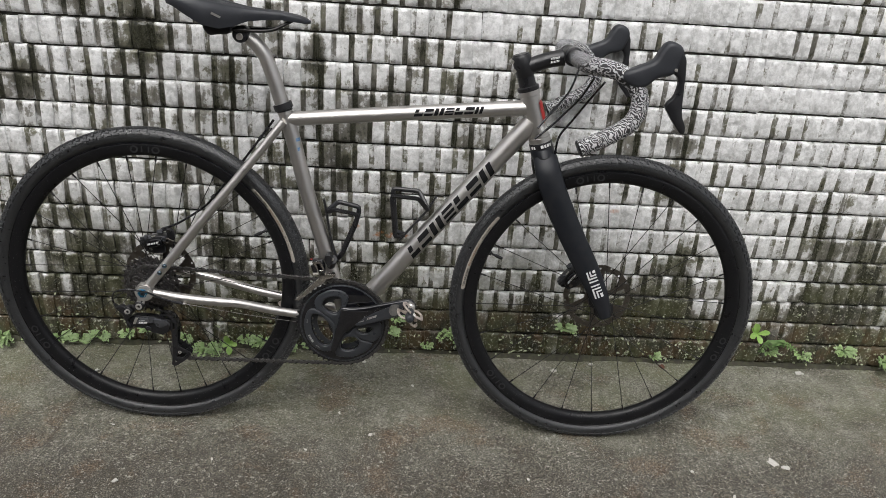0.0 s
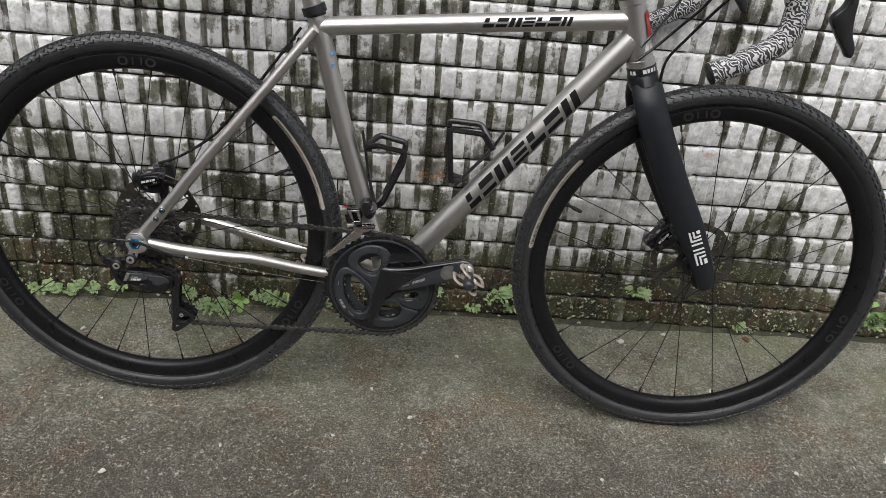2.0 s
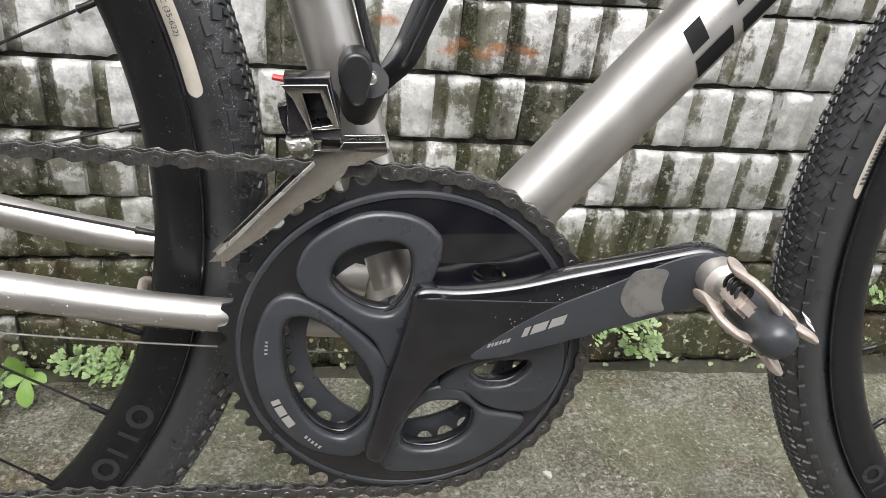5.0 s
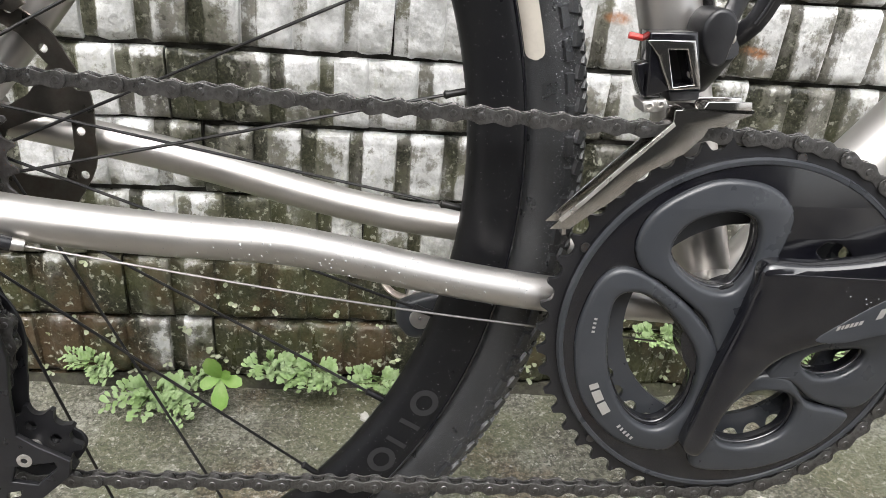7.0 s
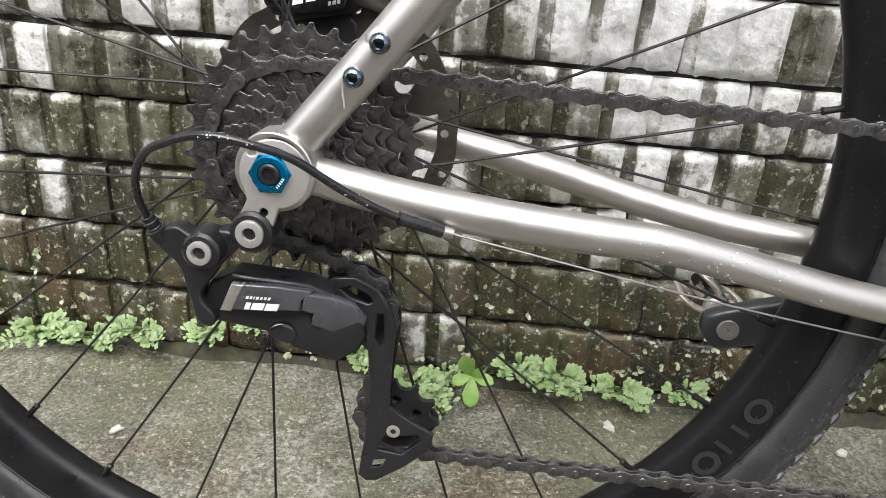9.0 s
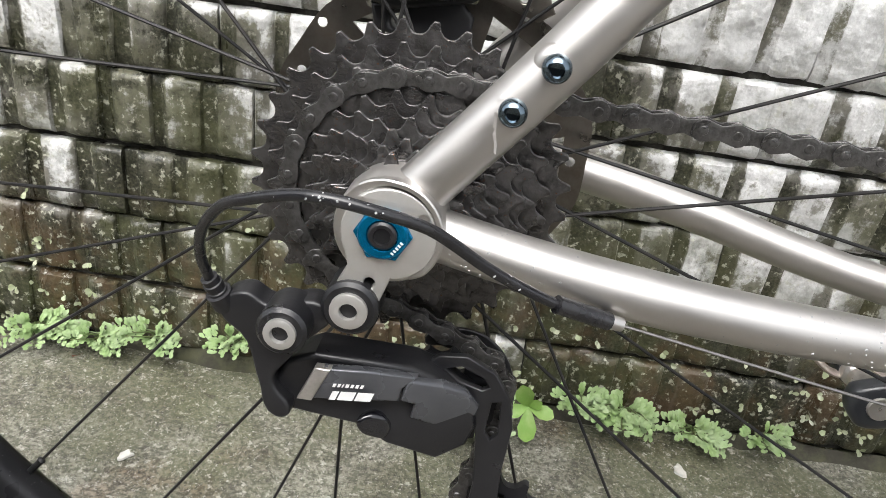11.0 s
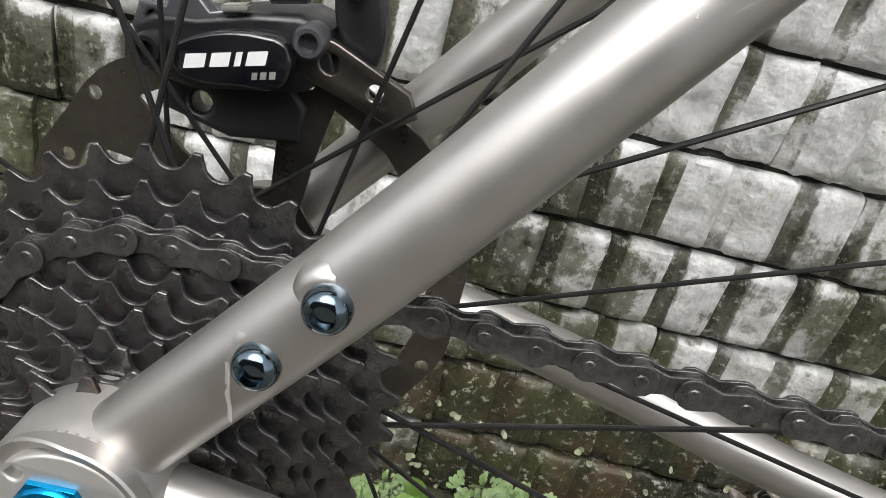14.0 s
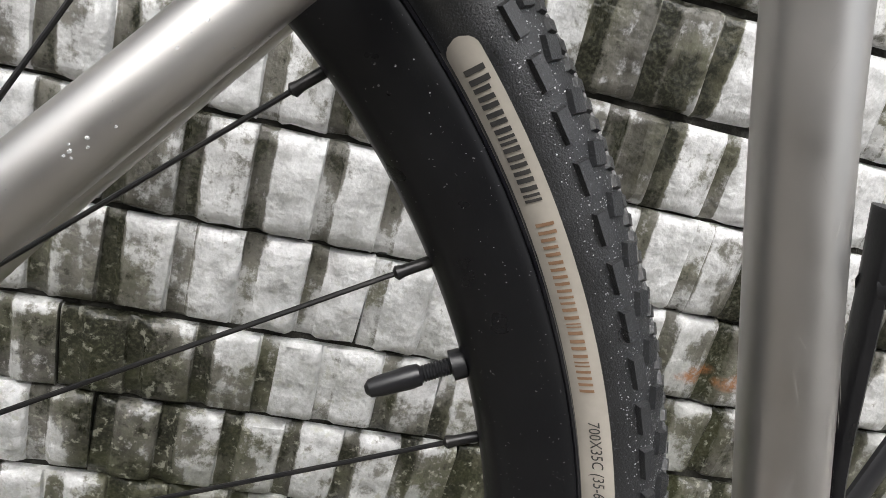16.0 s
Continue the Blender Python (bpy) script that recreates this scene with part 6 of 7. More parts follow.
def build_front_mech():
    b = plate([(0.3679, 0.0789), (0.3899, 0.0797), (0.3953, 0.0539), (0.3794, 0.0526), (0.3699, 0.0496), (0.3694, 0.0619)], [[(0.3771, 0.0714), (0.3851, 0.0716), (0.3904, 0.0567), (0.3816, 0.0553)]], -0.0470, -0.0300, 0.0012, smooth=False)
    fd = part("front_derailleur", b, GLOSS, bicycle, "black and polished front derailleur")
    fd.matrix_basis = CRANK_SET
    b = plate([(0.3665, 0.0757), (0.3887, 0.0763), (0.3943, 0.0548), (0.3796, 0.0536), (0.3747, 0.0635), (0.3724, 0.0686)], [[(0.3768, 0.0718), (0.3852, 0.0721), (0.3907, 0.0566), (0.3813, 0.0551)]], -0.0490, -0.0462, 0.0006, smooth=False)
    part("link_rim", b, CHROME, fd, "polished link frame")
    b = plate([(0.3800, 0.0530), (0.3951, 0.0537), (0.3954, 0.0490), (0.3819, 0.0478)], (), -0.0462, -0.0300, 0.0012, smooth=False)
    part("link_foot", b, PLASTIC, fd)
    b = bmesh.new()
    lathe(b, [(0.0022, -0.0460), (0.0022, -0.0440), (0.0006, -0.0435)], 0.3905, 0.0610, 12)
    part("limit_screw", b, STEEL, fd)
    b = plate([(0.3970, 0.088), (0.4080, 0.088), (0.4085, 0.072), (0.4045, 0.0640), (0.3990, 0.0660)], (), -0.0420, -0.0180, 0.0022)
    part("pivot_body", b, PLASTIC, fd)
    b = bmesh.new()
    lathe(b, [(0.0034, -0.0300), (0.0036, -0.0330), (0.0030, -0.0352), (0.0014, -0.0360), (0.0003, -0.0360)], 0.4098, 0.0765, 16)
    part("clamp_bolt", b, STEEL, fd)
    # dark plate added so that the link window looks dark inside
    b = plate([(0.3740, 0.0735), (0.3880, 0.0738), (0.3930, 0.0545), (0.3800, 0.0530)], (), -0.0330, -0.0305, 0.0003)
    part("link_back", b, PLASTIC, fd)
    b = plate([(0.3645, 0.0640), (0.3690, 0.0655), (0.3780, 0.0545), (0.3775, 0.0490), (0.3690, 0.0490), (0.3660, 0.0560)], [[(0.3690, 0.0600), (0.3725, 0.0570), (0.3725, 0.0515), (0.3690, 0.0515)]], -0.0440, -0.0330, 0.0008, smooth=False)
    part("inner_link", b, GLOSS, fd)
    b = bmesh.new()
    tube(b, [(0.408, -0.024, 0.074), (0.402, 0.0, 0.045), (0.400, 0.004, 0.040)], [0.012, 0.010, 0.006], 16)
    part("clamp_arm", b, PLASTIC, fd)
    # cage plates curving over the chainring
    cage = [(0.3288, -0.0132), (0.3385, -0.0129), (0.3460, -0.0069), (0.3572, 0.0012), (0.3732, 0.0164), (0.3890, 0.0256), (0.3967, 0.0338), (0.3985, 0.0378), (0.4057, 0.0388), (0.4081, 0.0407), (0.4177, 0.0445), (0.4168, 0.0505), (0.3964, 0.0502), (0.3944, 0.0467), (0.3816, 0.0458), (0.3816, 0.0401), (0.3575, 0.0164), (0.3427, 0.0011)]
    b = plate(cage, (), -0.0555, -0.0540, 0.0003, smooth=False)
    part("cage_plate", b, CHROME, fd, "polished steel chain cage plate")
    b = plate([(0.3328, -0.0079), (0.3428, 0.0014), (0.3576, 0.0167), (0.3816, 0.0403), (0.3826, 0.0386), (0.3587, 0.0150), (0.3439, -0.0003), (0.3341, -0.0094)], (), -0.0562, -0.0551, 0.0002, smooth=False)
    part("cage_edge", b, STEEL, fd, "bright upper edge of the cage")
    b = plate(cage, (), -0.0435, -0.0420, 0.0003, smooth=False)
    part("cage_plate", b, CHROME, fd, "polished steel chain cage plate")
    b = bmesh.new()
    box(b, (0.3360, -0.0487, -0.0130), (0.0020, 0.0130, 0.0060))
    part("cage_bridge", b, CHROME, fd)
    b = bmesh.new()
    box(b, (0.4020, -0.0480, 0.0460), (0.0330, 0.0150, 0.0016))
    part("cage_bridge", b, CHROME, fd)
    b = plate([(0.3681, 0.0476), (0.3794, 0.0493), (0.3814, 0.0452), (0.3758, 0.0425), (0.3698, 0.0425)], (), -0.0470, -0.0300, 0.0010, smooth=False)
    part("adjuster_block", b, ALLOY, fd, "pale adjuster block with two screws")
    for x, z in ((0.3716, 0.0457), (0.3768, 0.0468)):
        b = bmesh.new()
        lathe(b, [(0.0022, -0.0445), (0.0022, -0.0480), (0.0014, -0.0484), (0.0010, -0.0468), (0.0002, -0.0468)], x, z, 14)
        part("adjuster_screw", b, STEEL, fd)
    b = bmesh.new()
    tube(b, [(0.372, -0.034, 0.0745), (0.362, -0.033, 0.0760)], 0.0016, 8)
    part("cable_end", b, RED, fd, "red cable end cap")


build_front_mech()


def build_caliper(origin, turn, label):
    """A cable disc caliper: body, cover, arm, barrel and bolts, in its own place and turn."""
    m0 = Matrix.Translation(origin) @ Matrix.Rotation(radians(turn), 4, "Y")

    def put(ob):
        ob.matrix_basis = m0
        return ob

    b = plate([(-0.034, 0.007), (-0.026, 0.010), (-0.012, 0.0085), (0.004, 0.0095), (0.020, 0.0085), (0.029, 0.004), (0.030, -0.010), (0.018, -0.015), (-0.018, -0.014), (-0.031, -0.008)], (), 0.003, 0.034, 0.0025, smooth=False)
    cal = put(part("brake_caliper", b, PLASTIC, bicycle, label))
    b = plate([(-0.0180, 0.0005), (-0.0150, 0.0030), (0.0130, 0.0040), (0.0180, 0.0005), (0.0172, -0.0080), (0.0130, -0.0118), (0.0020, -0.0110), (-0.0145, -0.0085), (-0.0185, -0.0050)], (), -0.006, 0.002, 0.0016)
    part("caliper_cover", b, GLOSS, cal)
    b = bar_marks((-0.0148, -0.0064, -0.0050), (1, 0, 0.03), (0, 0, 1), (0, 0, 0), (0.0066, 0.0060, 0.0020, 0.0062), 0.0016, 0.0042, 0.35)
    part("caliper_print", b, WHITE, cal)
    b = bar_marks((0.0060, -0.0064, -0.0086), (1, 0, 0.03), (0, 0, 1), (0, 0, 0), (0.0018, 0.0020, 0.0020), 0.0008, 0.0022, 0.2)
    part("caliper_print", b, ALLOY, cal)
    # lengthwise-ribbed barrel over the body, where the cable enters
    b = bmesh.new()
    ring = []
    for x, f in ((0.0085, 0.80), (0.0093, 1.0), (0.0205, 1.0), (0.0213, 0.80)):
        ring.append([b.verts.new((x, 0.013 + f * r * math.cos(t), 0.0165 + f * r * math.sin(t))) for t, r in ((2 * math.pi * k / 36, 0.0056 if k % 3 else 0.0047) for k in range(36))])
    for p, q in zip(ring, ring[1:]):
        for k in range(36):
            b.faces.new((p[k], p[(k + 1) % 36], q[(k + 1) % 36], q[k]))
    b.faces.new(ring[0])
    b.faces.new(ring[-1])
    bmesh.ops.recalc_face_normals(b, faces=b.faces)
    part("barrel_adjuster", b, LINK_GREY, cal, "grey ribbed barrel adjuster")
    b = plate([(-0.034, 0.006), (-0.030, 0.014), (-0.022, 0.012), (-0.019, 0.017), (-0.012, 0.016), (-0.008, 0.010), (0.000, 0.011), (0.004, 0.007), (-0.010, 0.004), (-0.026, 0.002)], [circle(-0.0265, 0.0080, 0.0026, 12)], 0.004, 0.012, 0.0012, smooth=False)
    part("pad_adjuster", b, LINK_GREY, cal)
    # small bright block stands in for a highlight on the caliper body
    b = bmesh.new()
    box(b, (0.0005, 0.004, 0.0112), (0.0085, 0.006, 0.0022))
    bmesh.ops.bevel(b, geom=b.edges[:], offset=0.0006, segments=2, affect="EDGES")
    part("pad_clip", b, STEEL, cal, "bright steel block added for a highlight on the caliper")
    b = plate([(0.016, -0.001), (0.024, 0.004), (0.031, 0.001), (0.053, -0.015), (0.055, -0.023), (0.047, -0.026), (0.020, -0.010)], [circle(0.0285, -0.0055, 0.0032, 12), circle(0.042, -0.0145, 0.0026, 12)], 0.002, 0.006, 0.0008, smooth=False)
    part("caliper_bracket", b, ROTOR, cal, "brownish steel bracket")
    b = plate([(0.0300, 0.0020), (0.0295, 0.0120), (0.0310, 0.0205), (0.0370, 0.0225), (0.0430, 0.0180), (0.0455, 0.0080), (0.0440, -0.0030), (0.0390, -0.0100), (0.0330, -0.0080)], (), 0.008, 0.020, 0.0022)
    part("lever_arm", b, PLASTIC, cal)
    b = bmesh.new()
    lathe(b, [(0.0040, 0.010), (0.0042, 0.004), (0.0034, 0.003), (0.0016, 0.003), (0.0014, 0.005), (0.0003, 0.005)], 0.0370, 0.0165, 16)
    part("clamp_screw", b, SPOKE, cal)
    b = bmesh.new()
    tube(b, [(0.0210, 0.013, 0.0180), (0.0330, 0.014, 0.0205)], 0.0024, 12)
    part("cable_inlet", b, HOUSING, cal)
    for x, z, m_ in ((0.0240, 0.0020, LINK_GREY), (-0.0265, 0.0000, SPOKE)):
        b = bmesh.new()
        lathe(b, [(0.0050, 0.006), (0.0054, -0.003), (0.0044, -0.005), (0.0030, -0.005), (0.0026, -0.001), (0.0004, -0.001)], x, z, 18)
        part("mount_bolt", b, m_, cal)
    b = plate([(-0.030, -0.010), (0.012, -0.012), (0.018, -0.022), (0.014, -0.034), (-0.010, -0.032), (-0.030, -0.022)], [circle(-0.018, -0.020, 0.0036, 14)], 0.010, 0.022, 0.0025, smooth=False)
    part("mount_adapter", b, PLASTIC, cal, "black mount adapter")
    return cal


build_caliper((-0.009, 0.036, 0.078), -14, "black cable disc caliper on the left stay")
fc = build_caliper((0.946, 0.030, 0.050), -52, "black cable disc caliper on the fork")
fc.matrix_basis = STEER @ fc.matrix_basis


def build_rear_hose():
    b = bmesh.new()
    pts = curve_through([(0.004, 0.050, 0.1045), (0.026, 0.050, 0.1125), (0.0488, 0.050, 0.1238), (0.0807, 0.050, 0.1457), (0.1080, 0.0490, 0.1675), (0.1240, 0.0470, 0.1860), (0.170, 0.058, 0.245), (0.225, 0.046, 0.320), (0.262, 0.036, 0.372)], 8)
    tube(b, pts, 0.0026, 12)
    hose = part("brake_cable", b, HOUSING, bicycle, "black rear brake cable housing")
    for x, y, z, r in ((0.1250, 0.0450, 0.1890, 0.0044), (0.232, 0.044, 0.330, 0.0040), (0.248, 0.040, 0.352, 0.0040)):
        b = bmesh.new()
        tube(b, [(x - 0.003, y, z - 0.003), (x + 0.003, y, z + 0.003)], r, 12)
        part("cable_tie", b, PLASTIC, hose)
    b = bmesh.new()
    tube(b, [(0.245, -0.028, 0.318), (0.262, -0.024, 0.345), (0.268, -0.020, 0.366)], 0.0022, 10)
    part("cable_stub", b, HOUSING, hose)


build_rear_hose()


def build_cage(spine, side, label):
    """A bottle cage: a flat spine bolted to the tube and an angular moulded frame on each side."""
    b = bmesh.new()
    tube(b, curve_through(spine, 4), [(0.0075, 0.0026)] * (4 * (len(spine) - 1) + 1), 12)
    cage = part("bottle_cage", b, PLASTIC, bicycle, label)
    for s in (-1, 1):
        b = bmesh.new()
        pts = []
        for k, (x, y, z) in enumerate(side):
            p = Vector((x, s * y, z))
            if 0 < k < len(side) - 1:
                # corners are bent round a short radius
                for q in (side[k - 1], side[k + 1]):
                    e = Vector((q[0], s * q[1], q[2])) - p
                    pts.append(p + e.normalized() * min(0.006, e.length * 0.3))
                pts.insert(-1, (pts[-1] + pts[-2]) / 4 + p / 2)
            else:
                pts.append(p)
        tube(b, pts, [(0.0030, 0.0054)] * len(pts), 10)
        part("cage_arm", b, PLASTIC, cage)
        b = bmesh.new()
        tube(b, [p + Vector((0, s * 0.0028, 0)) for p in pts[2:-2]], [(0.0011, 0.0013)] * (len(pts) - 4), 8)
        part("cage_rib", b, PLASTIC, cage)
    x, y, z = side[3]
    b = bmesh.new()
    tube(b, [(x, -y, z), (x + 0.001, 0, z), (x, y, z)], [(0.0040, 0.0022)] * 3, 12)
    part("cage_front", b, PLASTIC, cage)


build_cage([(0.3770, 0, 0.2120), (0.3830, 0, 0.1830), (0.3950, 0, 0.1180), (0.4100, 0, 0.0700)],
           [(0.3830, 0.004, 0.1840), (0.4060, 0.031, 0.1985), (0.4530, 0.028, 0.1900), (0.4510, 0.025, 0.1690), (0.4200, 0.016, 0.0900), (0.4090, 0.003, 0.0760)], "black bottle cage on the seat tube")
build_cage([(0.6220, 0, 0.2330), (0.6030, 0, 0.1990), (0.5640, 0, 0.1500), (0.5460, 0, 0.1270)],
           [(0.6060, 0.004, 0.2010), (0.5840, 0.031, 0.2340), (0.5260, 0.029, 0.2370), (0.5290, 0.027, 0.2100), (0.5370, 0.020, 0.1400), (0.5570, 0.003, 0.1400)], "black bottle cage on the down tube")


# ---- weeds and litter at the foot of the wall ----
def leaf(bm, base, direction, up, length, width, curl=0.15):
    """One small oval leaf, folded along its rib, from base."""
    d = Vector(direction).normalized()
    s = d.cross(Vector(up)).normalized()
    n_ = s.cross(d)
    prof = ((0.0, 0.10), (0.30, 0.62), (0.62, 1.0), (0.88, 0.78), (1.0, 0.15))
    mid, left, right = [], [], []
    for f, w in prof:
        p = Vector(base) + d * length * f - n_ * length * curl * f * f
        mid.append(bm.verts.new(p))
        left.append(bm.verts.new(p + s * width / 2 * w + n_ * width * 0.10 * w))
        right.append(bm.verts.new(p - s * width / 2 * w + n_ * width * 0.10 * w))
    for i in range(4):
        bm.faces.new((mid[i], mid[i + 1], left[i + 1], left[i]))
        bm.faces.new((mid[i], right[i], right[i + 1], mid[i + 1]))


def weed(seed, stems, reach, size, material):
    """A low clump of stems with many tiny paired leaves."""
    rnd = random.Random(seed)
    root = new("weed")
    sb, lb = bmesh.new(), bmesh.new()
    for k in range(stems):
        a = rnd.uniform(-1.35, 1.35)
        h = rnd.uniform(0.35, 1.1)
        d = Vector((math.sin(a), -rnd.uniform(0.35, 1.0), h)).normalized()
        ln = reach * rnd.uniform(0.55, 1.1)
        pts = [Vector((rnd.uniform(-0.006, 0.006), rnd.uniform(-0.004, 0.004), 0)) + d * ln * f + Vector((0, 0, -0.35 * ln * f * f)) for f in (0, 0.33, 0.66, 1.0)]
        tube(sb, pts, [0.0009, 0.0008, 0.0006, 0.0004], 5)
        side = d.cross(Vector((0, -0.6, 1))).normalized()
        for j in range(11):
            f = 0.2 + 0.8 * j / 10
            p = pts[0].lerp(pts[3], f) + Vector((0, 0, 0.25 * ln * f * (1 - f)))
            for s in (-1, 1):
                # short side sprigs, each with a pair of leaflets and one at the tip
                sprig = (side * s * rnd.uniform(0.7, 1.2) + d * rnd.uniform(0.4, 0.9) + Vector((0, -0.2, rnd.uniform(-0.15, 0.35)))).normalized()
                far = p + sprig * size * rnd.uniform(0.5, 1.3) * (1.15 - 0.5 * f)
                up = (rnd.uniform(-0.4, 0.4), -0.7, 1)
                leaf(lb, far, sprig, up, size * rnd.uniform(0.75, 1.15), size * rnd.uniform(0.48, 0.66))
                if j % 2:
                    leaf(lb, p.lerp(far, 0.55), sprig + d, up, size * rnd.uniform(0.6, 0.9), size * rnd.uniform(0.42, 0.58))
    part("stem", sb, STEM_GREEN, root)
    part("leaves", lb, material, root)
    return root


WEEDS = [weed(s, n_, r_, z_, LEAF_SMALL) for s, n_, r_, z_ in ((1, 15, 0.044, 0.0066), (2, 11, 0.038, 0.0060), (3, 17, 0.050, 0.0070), (4, 7, 0.030, 0.0058))]
for w_ in WEEDS:
    w_.matrix_basis = pose(0, 0, -5)
rnd_w = random.Random(8)
PLACES = ((-0.57, 0.010, 0), (-0.49, 0.012, 2), (-0.405, 0.014, 0), (-0.347, 0.016, 2), (-0.290, 0.012, 1), (-0.236, 0.024, 1), (-0.165, 0.034, 3), (-0.116, 0.050, 3), (-0.010, 0.024, 1), (0.046, 0.010, 2), (0.078, 0.012, 3), (0.152, 0.030, 3),
          (0.196, 0.024, 0), (0.258, 0.012, 1), (0.320, 0.020, 3), (0.533, 0.072, 1), (0.552, 0.112, 3), (0.640, 0.030, 3), (0.690, 0.074, 2), (0.735, 0.040, 3), (1.012, 0.100, 1), (1.275, 0.020, 3), (1.600, 0.050, 3), (1.700, 0.040, 3), (1.815, 0.062, 0), (1.935, 0.030, 0), (2.020, 0.020, 2))
used = set()
for x, z, k in PLACES:
    m_ = pose(x, WALL_Y - 0.004 - (0.018 if z < 0.012 else 0.0), z + 0.002, 0, 0, rnd_w.uniform(-25, 25)) @ Matrix.Scale(rnd_w.uniform(0.85, 1.15), 4)
    if k in used:
        ob = WEEDS[k].copy()
        scene.collection.objects.link(ob)
        for c in WEEDS[k].children:
            cc = c.copy()
            scene.collection.objects.link(cc)
            cc.parent = ob
        ob.matrix_basis = m_
    else:
        ob = WEEDS[k]
        ob.matrix_basis = m_
        used.add(k)
    tagged(ob, "small pale green weed growing at the wall foot", "weed", "weeds along the wall")


def seedling(x, z, leaves, label):
    root = new("seedling")
    root.matrix_basis = pose(x, WALL_Y - 0.020, z)
    b = bmesh.new()
    tube(b, [(0, 0.004, -0.012), (0.001, -0.006, 0.010)], [0.0016, 0.0012], 8)
    part("stem", b, STEM_GREEN, root)
    for d, up, ln, wd in leaves:
        b = bmesh.new()
        leaf(b, (0.0, -0.006, 0.010), d, up, ln, wd, 0.2)
        bmesh.ops.subdivide_edges(b, edges=b.edges[:], cuts=1, use_grid_fill=True, smooth=0.6)
        part("leaf", b, LEAF, root)
    return tagged(root, label, "plant")


seedling(0.107, 0.020, (((-0.35, -0.45, 1), (0, -1, 0.35), 0.029, 0.017), ((0.9, -0.6, 0.25), (0, -0.6, 1), 0.024, 0.014), ((0.05, -0.9, -0.75), (0, -1, 0.5), 0.030, 0.017), ((-0.9, -0.5, -0.1), (0, -0.7, 1), 0.020, 0.013), ((0.5, -0.5, 0.7), (0, -1, 0.5), 0.016, 0.010)), "bright green broad-leaved seedling at the wall foot")
seedling(1.544, 0.112, (((-0.4, -0.4, 1), (0, -1, 0.35), 0.040, 0.021), ((0.6, -0.6, 0.6), (0, -0.6, 1), 0.034, 0.018), ((-0.8, -0.7, 0.1), (0, -1, 0.5), 0.032, 0.018), ((0.1, -0.9, -0.3), (0, -0.7, 1), 0.030, 0.017), ((-0.7, -0.3, 0.8), (0, -1, 0.5), 0.028, 0.015)), "green broad-leaved weed rooted in the wall")


def fern(x, z, seed):
    rnd = random.Random(seed)
    root = new("fern")
    root.matrix_basis = pose(x, WALL_Y - 0.004, z)
    for k in range(8):
        a = radians(-80 + 160 * k / 7 + rnd.uniform(-8, 8))
        d = Vector((math.sin(a), -rnd.uniform(0.5, 0.9), 0.25 + 0.6 * math.cos(a))).normalized()
        ln = rnd.uniform(0.055, 0.095)
        b = bmesh.new()
        pts = [d * ln * f + Vector((0, 0, -0.55 * ln * f * f)) for f in np.linspace(0, 1, 9)]
        tube(b, pts, [0.0008 * (1.2 - f) for f in np.linspace(0, 1, 9)], 5)
        side = d.cross(Vector((0, 0, 1))).normalized()
        for i in range(1, 9):
            w = 0.016 * (1.15 - i / 9)
            for s in (-1, 1):
                leaf(b, pts[i], side * s + d * 0.35, (0, -0.4, 1), w, w * 0.45, 0.2)
        part("frond", b, FERN, root)
    return tagged(root, "small green fern growing from the wall foot", "fern")


fern(1.614, 0.082, 4)


def sprouts():
    """Scattered seed leaves and flakes clinging to the lower wall."""
    rnd = random.Random(12)
    b = bmesh.new()
    for k in range(330):
        x, z = rnd.uniform(-0.62, 2.05), abs(rnd.gauss(0.0, 0.060)) + 0.008
        y = WALL_Y - 0.0015
        for j in range(rnd.choice((2, 2, 3, 4))):
            leaf(b, (x, y, z), (rnd.uniform(-1, 1), -0.5, rnd.uniform(-0.8, 0.8)), (0, -1, 0.4), rnd.uniform(0.0035, 0.0070), rnd.uniform(0.0028, 0.0050))
    ob = finish("wall_sprouts", b, SPROUT)
    tagged(ob, "tiny pale sprouts scattered low on the wall", "sprouts", kind="stuff")


sprouts()


def moss_bank():
    """A low rough bank of earth and moss where the yard meets the wall."""
    rnd = random.Random(2)
    b = bmesh.new()
    rows_ = []
    xs = np.linspace(-1.3, 2.9, 260)
    for x in xs:
        wob = noise.noise((x * 7.0, 0.3, 0.0))
        fine_ = noise.noise((x * 41.0, 2.0, 0.0))
        depth = 0.013 + 0.007 * wob + 0.005 * fine_
        h = 0.012 + 0.007 * noise.noise((x * 9.0, 5.0, 0.0)) + 0.004 * fine_
        rows_.append([b.verts.new((x, WALL_Y + 0.004 - f * depth, max(h * (1 - f) ** 1.5 + 0.002 * noise.noise((x * 60, f * 9, 0)) * (1 - f), -0.004 if f >= 1 else 0.0))) for f in (0, 0.2, 0.4, 0.6, 0.8, 1.0)])
    for a, c in zip(rows_, rows_[1:]):
        for i in range(5):
            b.faces.new((a[i], a[i + 1], c[i + 1], c[i]))
    m_ = mat("mossy_earth", (0.040, 0.037, 0.026), 0.85, 0.0, (0.085, 0.088, 0.045), 45, 0.8, 1.0, 160)
    ob = finish("moss_bank", b, m_)
    tagged(ob, "dark mossy earth along the wall foot", "moss", kind="structure")


moss_bank()


